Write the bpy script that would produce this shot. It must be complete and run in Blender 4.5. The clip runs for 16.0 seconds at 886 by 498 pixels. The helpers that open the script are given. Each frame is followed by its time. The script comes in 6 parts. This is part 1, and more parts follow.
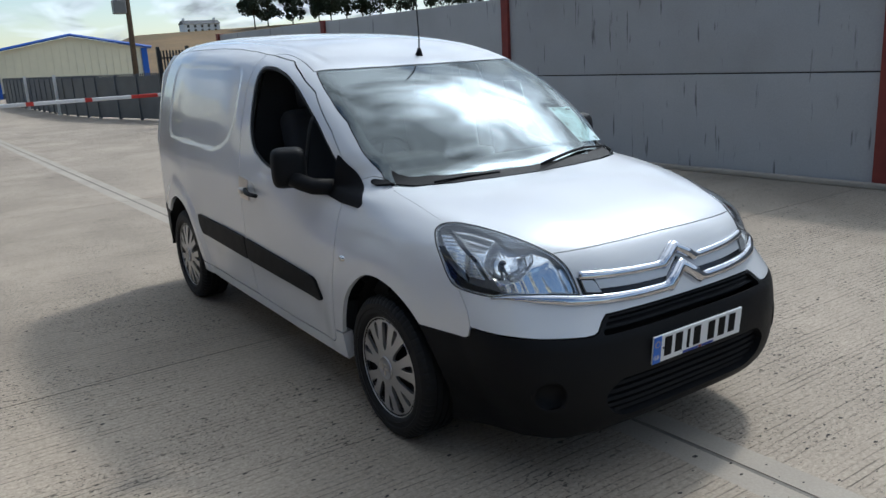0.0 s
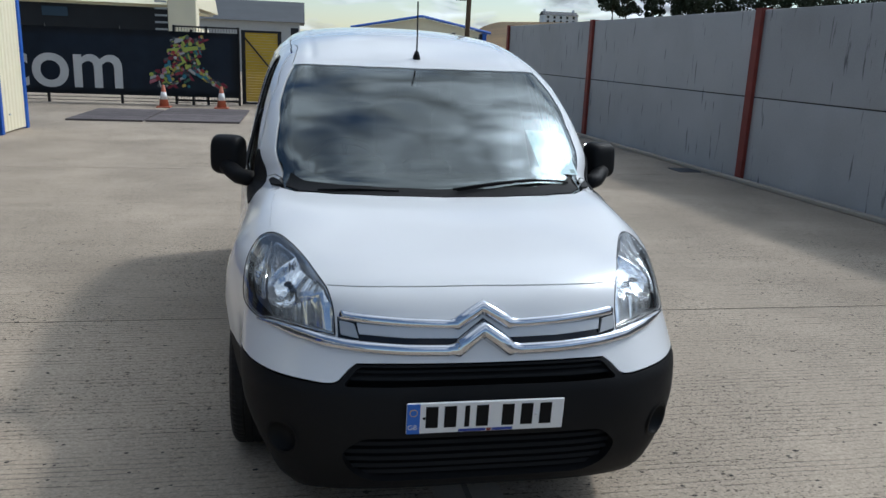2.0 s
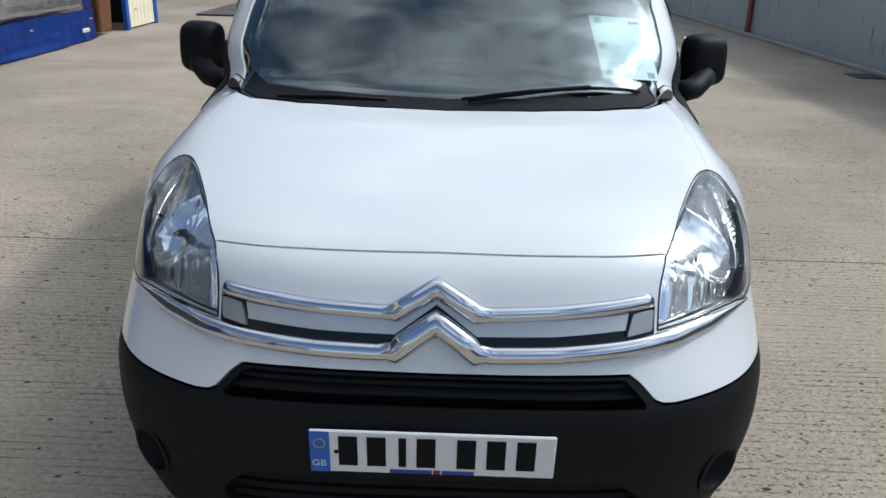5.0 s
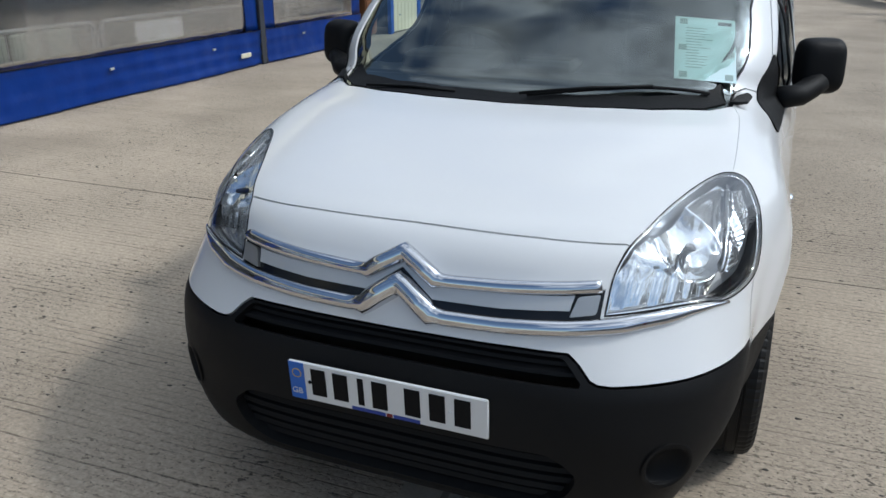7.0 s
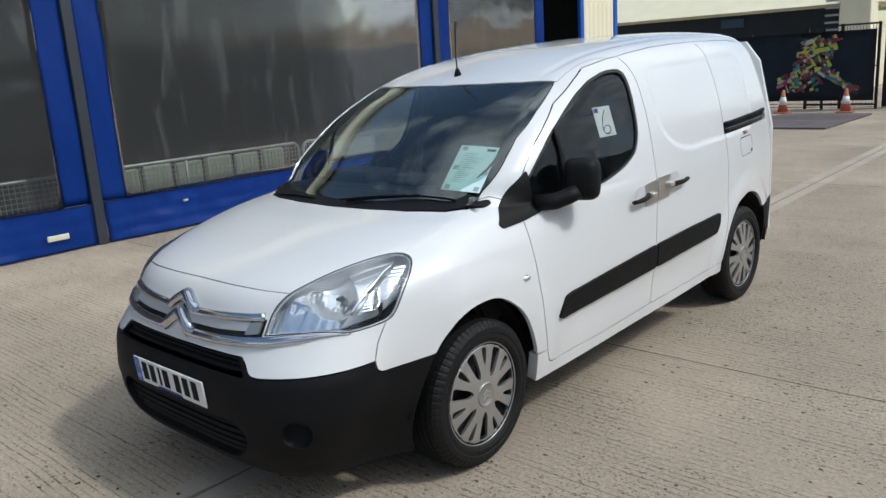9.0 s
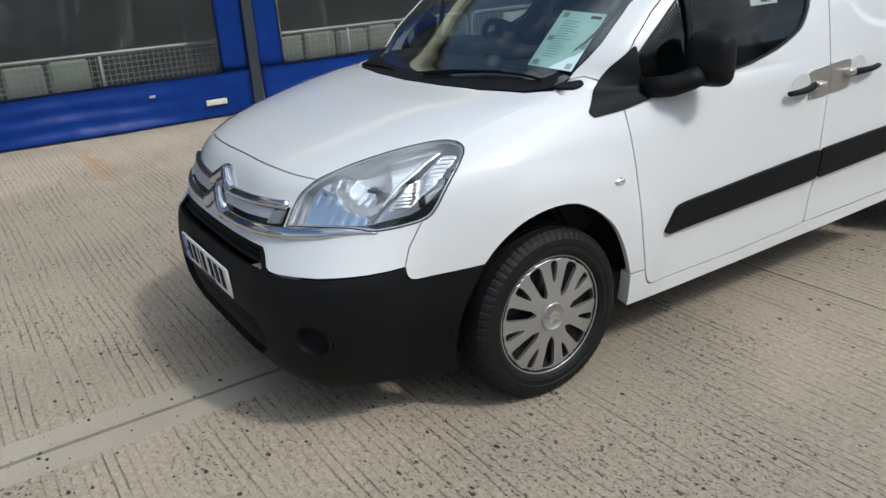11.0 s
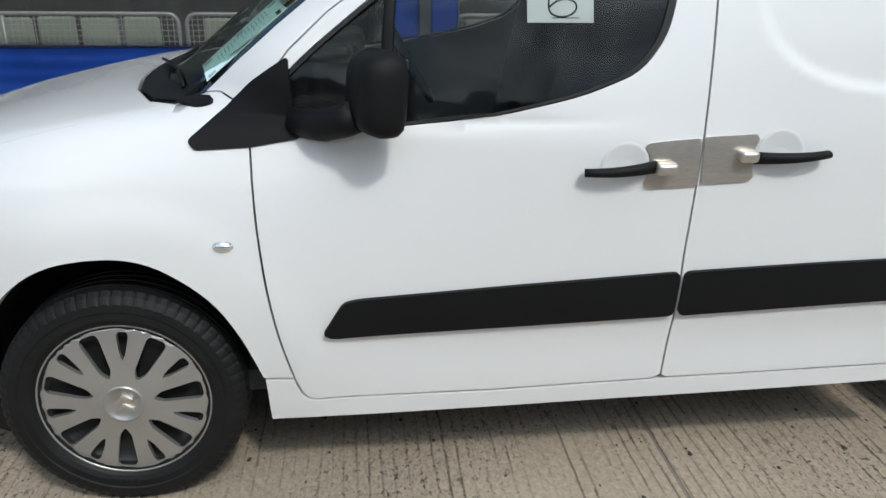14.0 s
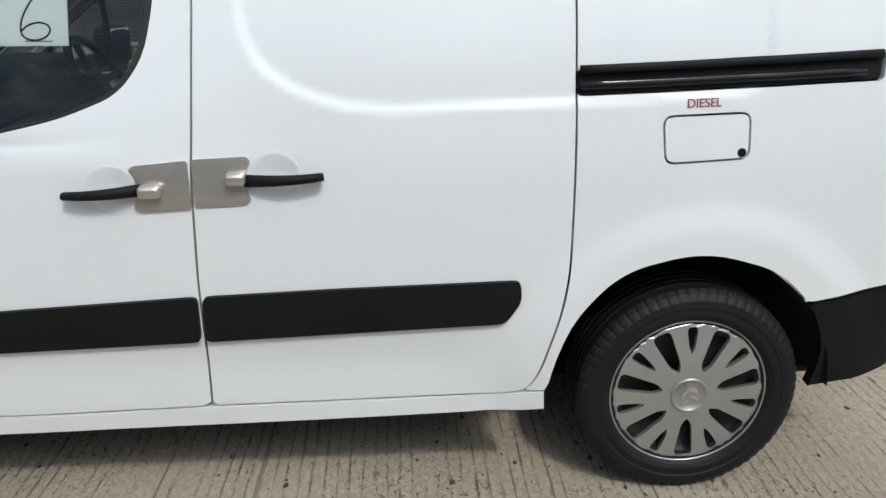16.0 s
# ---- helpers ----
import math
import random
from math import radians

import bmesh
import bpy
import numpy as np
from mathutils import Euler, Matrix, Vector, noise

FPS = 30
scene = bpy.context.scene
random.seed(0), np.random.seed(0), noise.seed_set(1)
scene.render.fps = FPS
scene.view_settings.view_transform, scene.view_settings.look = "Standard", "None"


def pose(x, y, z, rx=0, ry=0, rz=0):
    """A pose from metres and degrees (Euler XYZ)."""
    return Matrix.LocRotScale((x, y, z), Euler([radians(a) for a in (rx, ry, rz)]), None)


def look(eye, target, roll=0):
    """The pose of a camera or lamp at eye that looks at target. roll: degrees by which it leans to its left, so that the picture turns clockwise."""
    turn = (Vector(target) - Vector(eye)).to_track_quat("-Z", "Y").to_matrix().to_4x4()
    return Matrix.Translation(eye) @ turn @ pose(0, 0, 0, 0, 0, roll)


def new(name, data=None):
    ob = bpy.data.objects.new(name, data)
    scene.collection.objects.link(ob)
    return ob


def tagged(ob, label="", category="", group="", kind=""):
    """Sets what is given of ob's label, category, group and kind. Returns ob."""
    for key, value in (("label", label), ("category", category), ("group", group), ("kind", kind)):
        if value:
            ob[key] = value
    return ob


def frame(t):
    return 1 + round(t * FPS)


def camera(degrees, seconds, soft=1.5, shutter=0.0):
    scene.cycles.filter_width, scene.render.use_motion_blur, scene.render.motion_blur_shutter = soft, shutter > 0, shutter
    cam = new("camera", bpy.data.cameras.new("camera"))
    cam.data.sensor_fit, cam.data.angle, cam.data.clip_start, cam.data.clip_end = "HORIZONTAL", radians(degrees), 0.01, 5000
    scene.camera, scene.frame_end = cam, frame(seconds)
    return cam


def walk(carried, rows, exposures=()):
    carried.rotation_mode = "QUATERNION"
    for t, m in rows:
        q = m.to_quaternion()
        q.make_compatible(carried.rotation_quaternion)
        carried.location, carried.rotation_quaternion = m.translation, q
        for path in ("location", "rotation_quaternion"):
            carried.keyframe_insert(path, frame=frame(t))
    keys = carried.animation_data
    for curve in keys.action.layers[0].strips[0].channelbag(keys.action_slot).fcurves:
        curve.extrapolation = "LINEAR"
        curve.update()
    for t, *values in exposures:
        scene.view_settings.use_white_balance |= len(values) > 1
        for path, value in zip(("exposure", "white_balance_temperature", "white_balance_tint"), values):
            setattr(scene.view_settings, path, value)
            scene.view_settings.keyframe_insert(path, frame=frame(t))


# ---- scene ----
cam = camera(58.7, 16.0)
PATH = [
    (0, (-2.379, -2.766, 1.605), (-1.301, -1.153, 1.119), -3.1),
    (0.5, (-1.961, -2.839, 1.633), (-1.044, -1.132, 1.139), -2.0),
    (1, (-1.474, -3.025, 1.614), (-0.759, -1.23, 1.099), 0.2),
    (1.5, (-0.98, -3.127, 1.615), (-0.389, -1.302, 1.049), 1.5),
    (2, (-0.582, -3.21, 1.64), (-0.231, -1.303, 1.151), 2.3),
    (2.5, (-0.242, -3.413, 1.643), (-0.108, -1.483, 1.135), 2.7),
    (3, (-0.136, -3.406, 1.608), (0.0, -1.535, 0.914), 0.2),
    (3.5, (-0.117, -3.034, 1.485), (-0.009, -1.225, 0.638), 1.5),
    (4, (-0.064, -2.646, 1.483), (0.019, -0.864, 0.58), 0.0),
    (4.5, (0.012, -2.39, 1.481), (-0.009, -0.553, 0.691), 0.6),
    (4.7, (0.025, -2.329, 1.517), (0.007, -0.475, 0.767), 1.0),
    (6.8, (0.526, -2.353, 1.487), (-0.006, -0.563, 0.772), 2.9),
    (7, (0.717, -2.404, 1.511), (0.042, -0.665, 0.789), 0.1),
    (7.5, (1.34, -2.515, 1.614), (0.463, -0.845, 0.949), 1.3),
    (8, (1.962, -2.428, 1.638), (0.91, -0.836, 1.039), 2.6),
    (8.2, (2.191, -2.416, 1.66), (1.075, -0.839, 1.141), 0.1),
    (10.3, (3.098, -2.051, 1.635), (1.622, -0.835, 1.05), -2.0),
    (10.5, (2.971, -1.974, 1.569), (1.477, -0.795, 0.955), -2.0),
    (11, (2.76, -1.638, 1.535), (1.178, -0.645, 0.82), -3.5),
    (11.5, (2.741, -1.216, 1.512), (1.036, -0.438, 0.815), -1.5),
    (12, (2.687, -0.872, 1.456), (0.926, -0.366, 0.655), -2.6),
    (12.5, (2.648, -0.503, 1.461), (0.861, -0.036, 0.694), 1.1),
    (13, (2.723, -0.12, 1.459), (0.877, 0.165, 0.745), 1.0),
    (13.5, (2.729, 0.237, 1.437), (0.873, 0.482, 0.733), 0.2),
    (14, (2.693, 0.61, 1.432), (0.839, 0.816, 0.709), 0.8),
    (14.5, (2.781, 1.027, 1.451), (0.912, 1.13, 0.747), 0.8),
    (15, (2.802, 1.352, 1.442), (0.92, 1.438, 0.771), -0.5),
    (15.5, (2.723, 1.675, 1.454), (0.857, 1.721, 0.738), 0.9),
    (16, (2.757, 1.959, 1.42), (0.872, 2.045, 0.758), -0.3),
]
EXPOSURES = [(0.0, -0.44, 6070, 7), (0.5, -0.42, 6070, 7), (1.0, -0.56, 6050, 7), (2.5, -0.47, 6130, 7), (4.5, -0.28, 6190, 7), (7.0, -0.41, 6250, 7), (8.0, -0.4, 6370, 7), (10.5, -0.45, 6440, 7), (11.5, -0.39, 6440, 7), (12.5, -0.27, 6470, 7), (13.5, -0.29, 6490, 6), (14.5, -0.42, 6510, 6), (16.0, -0.38, 6470, 6)]
walk(cam, [(t, look(eye, target, roll)) for t, eye, target, roll in PATH], EXPOSURES)

# ---- world and sun ----
SUN_AZ, SUN_EL = 21.0, 49.0      # degrees from +x towards +y, and above the ground
world = bpy.data.worlds.new("sky")
scene.world = world
world.use_nodes = True


def wire_world():
    nt = world.node_tree
    nt.nodes.clear()
    n = nt.nodes.new
    out, bg, sky = n("ShaderNodeOutputWorld"), n("ShaderNodeBackground"), n("ShaderNodeTexSky")
    sky.sky_type, sky.sun_disc = "NISHITA", False
    sky.sun_elevation, sky.sun_rotation = radians(SUN_EL), radians(90 - SUN_AZ)
    sky.dust_density, sky.air_density = 0.5, 1.0
    # broken thin cloud, in the sky's own directions, stretched towards the horizon
    geo, sep, add, div, comb = n("ShaderNodeNewGeometry"), n("ShaderNodeSeparateXYZ"), n("ShaderNodeMath"), n("ShaderNodeVectorMath"), n("ShaderNodeCombineXYZ")
    tex = n("ShaderNodeTexCoord")
    nt.links.new(tex.outputs["Generated"], sep.inputs[0])
    add.operation, add.inputs[1].default_value = "ADD", 0.25
    nt.links.new(sep.outputs["Z"], add.inputs[0])
    for k in "XYZ":
        nt.links.new(add.outputs[0], comb.inputs[k])
    div.operation = "DIVIDE"
    nt.links.new(tex.outputs["Generated"], div.inputs[0])
    nt.links.new(comb.outputs[0], div.inputs[1])
    noise_tex, ramp, mix = n("ShaderNodeTexNoise"), n("ShaderNodeValToRGB"), n("ShaderNodeMixRGB")
    noise_tex.inputs["Scale"].default_value, noise_tex.inputs["Detail"].default_value, noise_tex.inputs["Distortion"].default_value = 2.6, 7, 0.6
    nt.links.new(div.outputs[0], noise_tex.inputs["Vector"])
    ramp.color_ramp.elements[0].position, ramp.color_ramp.elements[1].position = 0.40, 0.62
    nt.links.new(ramp.outputs["Color"], mix.inputs[0])
    nt.links.new(sky.outputs[0], mix.inputs[1])
    # cloud is brightest where it stands before the sun
    dot, power, gain, tone = n("ShaderNodeVectorMath"), n("ShaderNodeMath"), n("ShaderNodeMath"), n("ShaderNodeMixRGB")
    dot.operation = "DOT_PRODUCT"
    dot.inputs[1].default_value = (math.cos(radians(SUN_EL)) * math.cos(radians(SUN_AZ)), math.cos(radians(SUN_EL)) * math.sin(radians(SUN_AZ)), math.sin(radians(SUN_EL)))
    nt.links.new(tex.outputs["Generated"], dot.inputs[0])
    # the cloud bank lies on the sun's side of the sky
    bank, cover = n("ShaderNodeMath"), n("ShaderNodeMath")
    bank.operation, bank.inputs[1].default_value, bank.inputs[2].default_value = "MULTIPLY_ADD", 0.36, -0.185
    nt.links.new(dot.outputs["Value"], bank.inputs[0])
    cover.operation = "ADD"
    nt.links.new(noise_tex.outputs["Fac"], cover.inputs[0])
    nt.links.new(bank.outputs[0], cover.inputs[1])
    nt.links.new(cover.outputs[0], ramp.inputs[0])
    power.operation, power.inputs[1].default_value, power.use_clamp = "POWER", 34.0, True
    nt.links.new(dot.outputs["Value"], power.inputs[0])
    gain.operation, gain.inputs[1].default_value, gain.inputs[2].default_value = "MULTIPLY_ADD", 8.5, 1.0
    nt.links.new(power.outputs[0], gain.inputs[0])
    tone.blend_type, tone.inputs[0].default_value, tone.inputs[1].default_value = "MULTIPLY", 1.0, CLOUD
    # thick and thin places in the cloud
    veil, thick, lit = n("ShaderNodeTexNoise"), n("ShaderNodeMapRange"), n("ShaderNodeMath")
    veil.inputs["Scale"].default_value, veil.inputs["Detail"].default_value, veil.inputs["Distortion"].default_value = 4.2, 9, 1.1
    nt.links.new(div.outputs[0], veil.inputs["Vector"])
    for key, val in zip(("From Min", "From Max", "To Min", "To Max"), (0.34, 0.62, 0.42, 1.40)):
        thick.inputs[key].default_value = val
    nt.links.new(veil.outputs["Fac"], thick.inputs[0])
    lit.operation = "MULTIPLY"
    nt.links.new(gain.outputs[0], lit.inputs[0])
    nt.links.new(thick.outputs[0], lit.inputs[1])
    nt.links.new(lit.outputs[0], tone.inputs[2])
    nt.links.new(tone.outputs[0], mix.inputs[2])
    nt.links.new(mix.outputs[0], bg.inputs[0])
    bg.inputs[1].default_value = SKY
    nt.links.new(bg.outputs[0], out.inputs[0])


SKY, CLOUD = 0.165, (6.6, 7.1, 7.9, 1)
wire_world()
sun = new("sun", bpy.data.lights.new("sun", "SUN"))
sun.data.energy, sun.data.angle, sun.data.color = 2.15, radians(4.2), (1.0, 0.95, 0.88)
sun.matrix_world = look((0, 0, 0), [-c for c in (math.cos(radians(SUN_EL)) * math.cos(radians(SUN_AZ)), math.cos(radians(SUN_EL)) * math.sin(radians(SUN_AZ)), math.sin(radians(SUN_EL)))])


# ---- materials ----
def shade(name, color, rough=0.5, metal=0.0, spread=0.0, scale=8.0, grain=0.0, grain_scale=120.0, bump=0.0, coat=0.0, alpha_glass=0.0, ior=1.45, second=None, second_at=(0.5, 0.7), stretch=(1, 1, 1), rough_spread=0.0, random_tone=0.0, vivid=False):
    """A surface: base colour with a broad and a fine variation, bump, gloss, and a second colour in patches."""
    m = bpy.data.materials.new(name)
    m.use_nodes = True
    nt = m.node_tree
    n, link = nt.nodes.new, nt.links.new
    bsdf = nt.nodes["Principled BSDF"]
    bsdf.inputs["Roughness"].default_value, bsdf.inputs["Metallic"].default_value = rough, metal
    bsdf.inputs["Coat Weight"].default_value, bsdf.inputs["Coat Roughness"].default_value = coat, 0.04
    bsdf.inputs["IOR"].default_value = ior
    if alpha_glass:
        bsdf.inputs["Transmission Weight"].default_value = alpha_glass
    rgb = n("ShaderNodeRGB")
    rgb.outputs[0].default_value = (*color, 1)
    col = rgb.outputs[0]
    tex, mapping = n("ShaderNodeTexCoord"), n("ShaderNodeMapping")
    mapping.inputs["Scale"].default_value = stretch
    geo = n("ShaderNodeNewGeometry")
    link(geo.outputs["Position"], mapping.inputs[0])

    def cloud(s, detail=4):
        t = n("ShaderNodeTexNoise")
        t.inputs["Scale"].default_value, t.inputs["Detail"].default_value = s, detail
        link(mapping.outputs[0], t.inputs["Vector"])
        return t.outputs["Fac"]

    def times(c, fac, lo, hi):
        r = n("ShaderNodeMapRange")
        r.inputs["From Min"].default_value, r.inputs["From Max"].default_value = 0.25, 0.75
        r.inputs["To Min"].default_value, r.inputs["To Max"].default_value = lo, hi
        link(fac, r.inputs[0])
        x = n("ShaderNodeMixRGB")
        x.blend_type, x.inputs[0].default_value = "MULTIPLY", 1
        link(c, x.inputs[1])
        link(r.outputs[0], x.inputs[2])
        return x.outputs[0]
    if second:
        r = n("ShaderNodeMapRange")
        r.inputs["From Min"].default_value, r.inputs["From Max"].default_value = second_at
        link(cloud(scale * 0.7, 6), r.inputs[0])
        x = n("ShaderNodeMixRGB")
        x.inputs[2].default_value = (*second, 1)
        link(r.outputs[0], x.inputs[0])
        link(col, x.inputs[1])
        col = x.outputs[0]
    if spread:
        col = times(col, cloud(scale), 1 - spread, 1 + spread)
    if random_tone:
        info = n("ShaderNodeObjectInfo")
        col = times(col, info.outputs["Random"], 1 - random_tone, 1 + random_tone)
    if grain:
        g = cloud(grain_scale, 2)
        col = times(col, g, 1 - grain, 1 + grain)
    link(col, bsdf.inputs["Base Color"])
    if rough_spread:
        r = n("ShaderNodeMapRange")
        r.inputs["To Min"].default_value, r.inputs["To Max"].default_value = rough - rough_spread, rough + rough_spread
        link(cloud(scale * 2), r.inputs[0])
        link(r.outputs[0], bsdf.inputs["Roughness"])
    if bump:
        b = n("ShaderNodeBump")
        b.inputs["Strength"].default_value, b.inputs["Distance"].default_value = 1.0, bump
        link(cloud(grain_scale, 3), b.inputs["Height"])
        link(b.outputs[0], bsdf.inputs["Normal"])
    return m


def concrete_ground():
    """Pale tamped concrete: ridges along x about 3 cm apart, pits, stains."""
    m = shade("tamped_concrete", (0.362, 0.300, 0.230), 0.85, spread=0.14, scale=0.8, grain=0.14, grain_scale=90, random_tone=0.03)
    nt = m.node_tree
    n, link = nt.nodes.new, nt.links.new
    bsdf = nt.nodes["Principled BSDF"]
    geo = n("ShaderNodeNewGeometry")

    def tex(scale, stretch, detail=3, distortion=0.0):
        mp, t = n("ShaderNodeMapping"), n("ShaderNodeTexNoise")
        mp.inputs["Scale"].default_value = stretch
        link(geo.outputs["Position"], mp.inputs[0])
        link(mp.outputs[0], t.inputs["Vector"])
        t.inputs["Scale"].default_value, t.inputs["Detail"].default_value, t.inputs["Distortion"].default_value = scale, detail, distortion
        return t.outputs["Fac"]

    def remap(v, a, b, c, d):
        r = n("ShaderNodeMapRange")
        for key, val in zip(("From Min", "From Max", "To Min", "To Max"), (a, b, c, d)):
            r.inputs[key].default_value = val
        link(v, r.inputs[0])
        return r.outputs[0]

    def math_node(op, a, b):
        x = n("ShaderNodeMath")
        x.operation = op
        for i, v in enumerate((a, b)):
            if isinstance(v, (int, float)):
                x.inputs[i].default_value = v
            else:
                link(v, x.inputs[i])
        return x.outputs[0]
    # tamped ridges across the yard, uneven in line and spacing and broken up by wear
    sep = n("ShaderNodeSeparateXYZ")
    link(geo.outputs["Position"], sep.inputs[0])
    wander = math_node("MULTIPLY", tex(1.1, (0.7, 1.6, 1.0), 3), 0.06)
    fine_wander = math_node("MULTIPLY", tex(16.0, (0.15, 1.0, 1.0), 3), 0.016)
    along = math_node("ADD", sep.outputs["Y"], math_node("ADD", wander, fine_wander))
    wave = math_node("SINE", math_node("MULTIPLY", along, 2 * math.pi / 0.037), 0.0)
    groove_line = remap(wave, -0.97, -0.72, 1.0, 0.0)
    worn = remap(tex(5.0, (0.16, 1.9, 1.0), 5, 0.3), 0.38, 0.62, 0.05, 1.0)
    broken = remap(tex(26.0, (0.35, 1.0, 1.0), 5, 0.8), 0.38, 0.58, 0.15, 1.0)
    depth = math_node("MULTIPLY", groove_line, math_node("MULTIPLY", worn, broken))
    rough = tex(60.0, (0.7, 1.0, 1.0), 6, 0.3)
    # pits where the laitance has come away, thicker in some places, most of them in the grooves
    patch = remap(tex(1.1, (1, 1, 1), 5), 0.40, 0.58, 0.18, 1.0)
    small = remap(tex(110.0, (0.60, 1.0, 1.0), 2, 0.3), 0.575, 0.63, 0.0, 1.0)
    wide = remap(tex(44.0, (0.55, 1.0, 1.0), 3, 0.5), 0.635, 0.67, 0.0, 1.0)
    lines = remap(wave, -1.0, 0.6, 1.0, 0.35)
    pits = math_node("MULTIPLY", math_node("MAXIMUM", math_node("MULTIPLY", small, lines), wide), patch)
    height = math_node("SUBTRACT", math_node("MULTIPLY", rough, 0.60), math_node("ADD", math_node("MULTIPLY", depth, 0.7), pits))
    b = n("ShaderNodeBump")
    b.inputs["Strength"].default_value, b.inputs["Distance"].default_value = 1.0, 0.004
    link(height, b.inputs["Height"])
    link(b.outputs[0], bsdf.inputs["Normal"])
    old = bsdf.inputs["Base Color"].links[0].from_socket
    # grooves and pits darkened in colour to deepen their shade; broad stains too
    relief_and_stain = n("ShaderNodeMixRGB")
    relief_and_stain.blend_type, relief_and_stain.inputs[0].default_value = "MULTIPLY", 1
    link(old, relief_and_stain.inputs[1])
    groove = math_node("MULTIPLY", remap(depth, 0.0, 1.0, 1.02, 0.42), remap(rough, 0.35, 0.65, 0.86, 1.12))
    stain = remap(tex(0.55, (1, 1, 1), 7, 0.6), 0.38, 0.60, 0.86, 1.05)
    total = math_node("MULTIPLY", math_node("MULTIPLY", groove, stain), remap(pits, 0, 1, 1.0, 0.24))
    link(total, relief_and_stain.inputs[2])
    # a rust run across the slab near the curtain
    along_x = remap(sep.outputs["X"], -5.2, -3.5, 0.0, 1.0)
    off = math_node("ABSOLUTE", math_node("ADD", math_node("SUBTRACT", sep.outputs["Y"], -0.62), math_node("MULTIPLY", math_node("SUBTRACT", tex(3.0, (1, 1, 1), 4), 0.5), 0.30)), 0.0)
    run = math_node("MULTIPLY", remap(off, 0.015, 0.09, 1.0, 0.0), remap(math_node("ABSOLUTE", math_node("SUBTRACT", along_x, 0.5), 0.0), 0.30, 0.5, 1.0, 0.0))
    run = math_node("MULTIPLY", run, remap(tex(9.0, (1, 1, 1), 4), 0.35, 0.65, 0.1, 0.75))
    rust = n("ShaderNodeMixRGB")
    rust.inputs[2].default_value = (0.36, 0.20, 0.07, 1)
    link(run, rust.inputs[0])
    link(relief_and_stain.outputs[0], rust.inputs[1])
    link(rust.outputs[0], bsdf.inputs["Base Color"])
    return m


def panel_concrete():
    """Grey precast wall panels with dark run-down streaks and blotches."""
    m = shade("precast_concrete", (0.40, 0.40, 0.39), 0.8, spread=0.07, scale=0.9, grain=0.05, grain_scale=60, bump=0.0015, random_tone=0.05, second=(0.34, 0.335, 0.32), second_at=(0.5, 0.75))
    nt = m.node_tree
    n, link = nt.nodes.new, nt.links.new
    bsdf = nt.nodes["Principled BSDF"]
    geo, mp, t, r = n("ShaderNodeNewGeometry"), n("ShaderNodeMapping"), n("ShaderNodeTexNoise"), n("ShaderNodeMapRange")
    mp.inputs["Scale"].default_value = (1.0, 6.5, 0.75)
    link(geo.outputs["Position"], mp.inputs[0])
    link(mp.outputs[0], t.inputs["Vector"])
    t.inputs["Scale"].default_value, t.inputs["Detail"].default_value = 2.2, 5
    for key, val in zip(("From Min", "From Max", "To Min", "To Max"), (0.635, 0.70, 1.0, 0.42)):
        r.inputs[key].default_value = val
    link(t.outputs["Fac"], r.inputs[0])
    old = bsdf.inputs["Base Color"].links[0].from_socket
    x = n("ShaderNodeMixRGB")
    x.blend_type, x.inputs[0].default_value = "MULTIPLY", 1
    link(old, x.inputs[1])
    link(r.outputs[0], x.inputs[2])
    link(x.outputs[0], bsdf.inputs["Base Color"])
    return m


def clear_sheet(name, tint, haze, rough=0.05):
    """Thin clear sheet: part transparent, part glossy, with milky scuffs."""
    m = bpy.data.materials.new(name)
    m.use_nodes = True
    nt = m.node_tree
    n, link = nt.nodes.new, nt.links.new
    bsdf, out = nt.nodes["Principled BSDF"], nt.nodes["Material Output"]
    bsdf.inputs["Base Color"].default_value = (0.55, 0.56, 0.56, 1)
    bsdf.inputs["Roughness"].default_value = rough
    clear, mix, fres, add, gloss = n("ShaderNodeBsdfTransparent"), n("ShaderNodeMixShader"), n("ShaderNodeFresnel"), n("ShaderNodeMixShader"), n("ShaderNodeBsdfGlossy")
    clear.inputs[0].default_value = (*tint, 1)
    gloss.inputs["Roughness"].default_value = rough
    fres.inputs[0].default_value = 1.5
    link(fres.outputs[0], mix.inputs[0])
    link(clear.outputs[0], mix.inputs[1])
    link(gloss.outputs[0], mix.inputs[2])
    geo, mp, t, r = n("ShaderNodeNewGeometry"), n("ShaderNodeMapping"), n("ShaderNodeTexNoise"), n("ShaderNodeMapRange")
    mp.inputs["Scale"].default_value = (1, 3.4, 0.5)
    link(geo.outputs["Position"], mp.inputs[0])
    link(mp.outputs[0], t.inputs["Vector"])
    t.inputs["Scale"].default_value, t.inputs["Detail"].default_value, t.inputs["Distortion"].default_value = 2.0, 6, 1.0
    for key, val in zip(("From Min", "From Max", "To Min", "To Max"), (0.55, 0.75, haze * 0.3, haze)):
        r.inputs[key].default_value = val
    link(t.outputs["Fac"], r.inputs[0])
    link(r.outputs[0], add.inputs[0])
    link(mix.outputs[0], add.inputs[1])
    link(bsdf.outputs[0], add.inputs[2])
    link(add.outputs[0], out.inputs["Surface"])
    return m


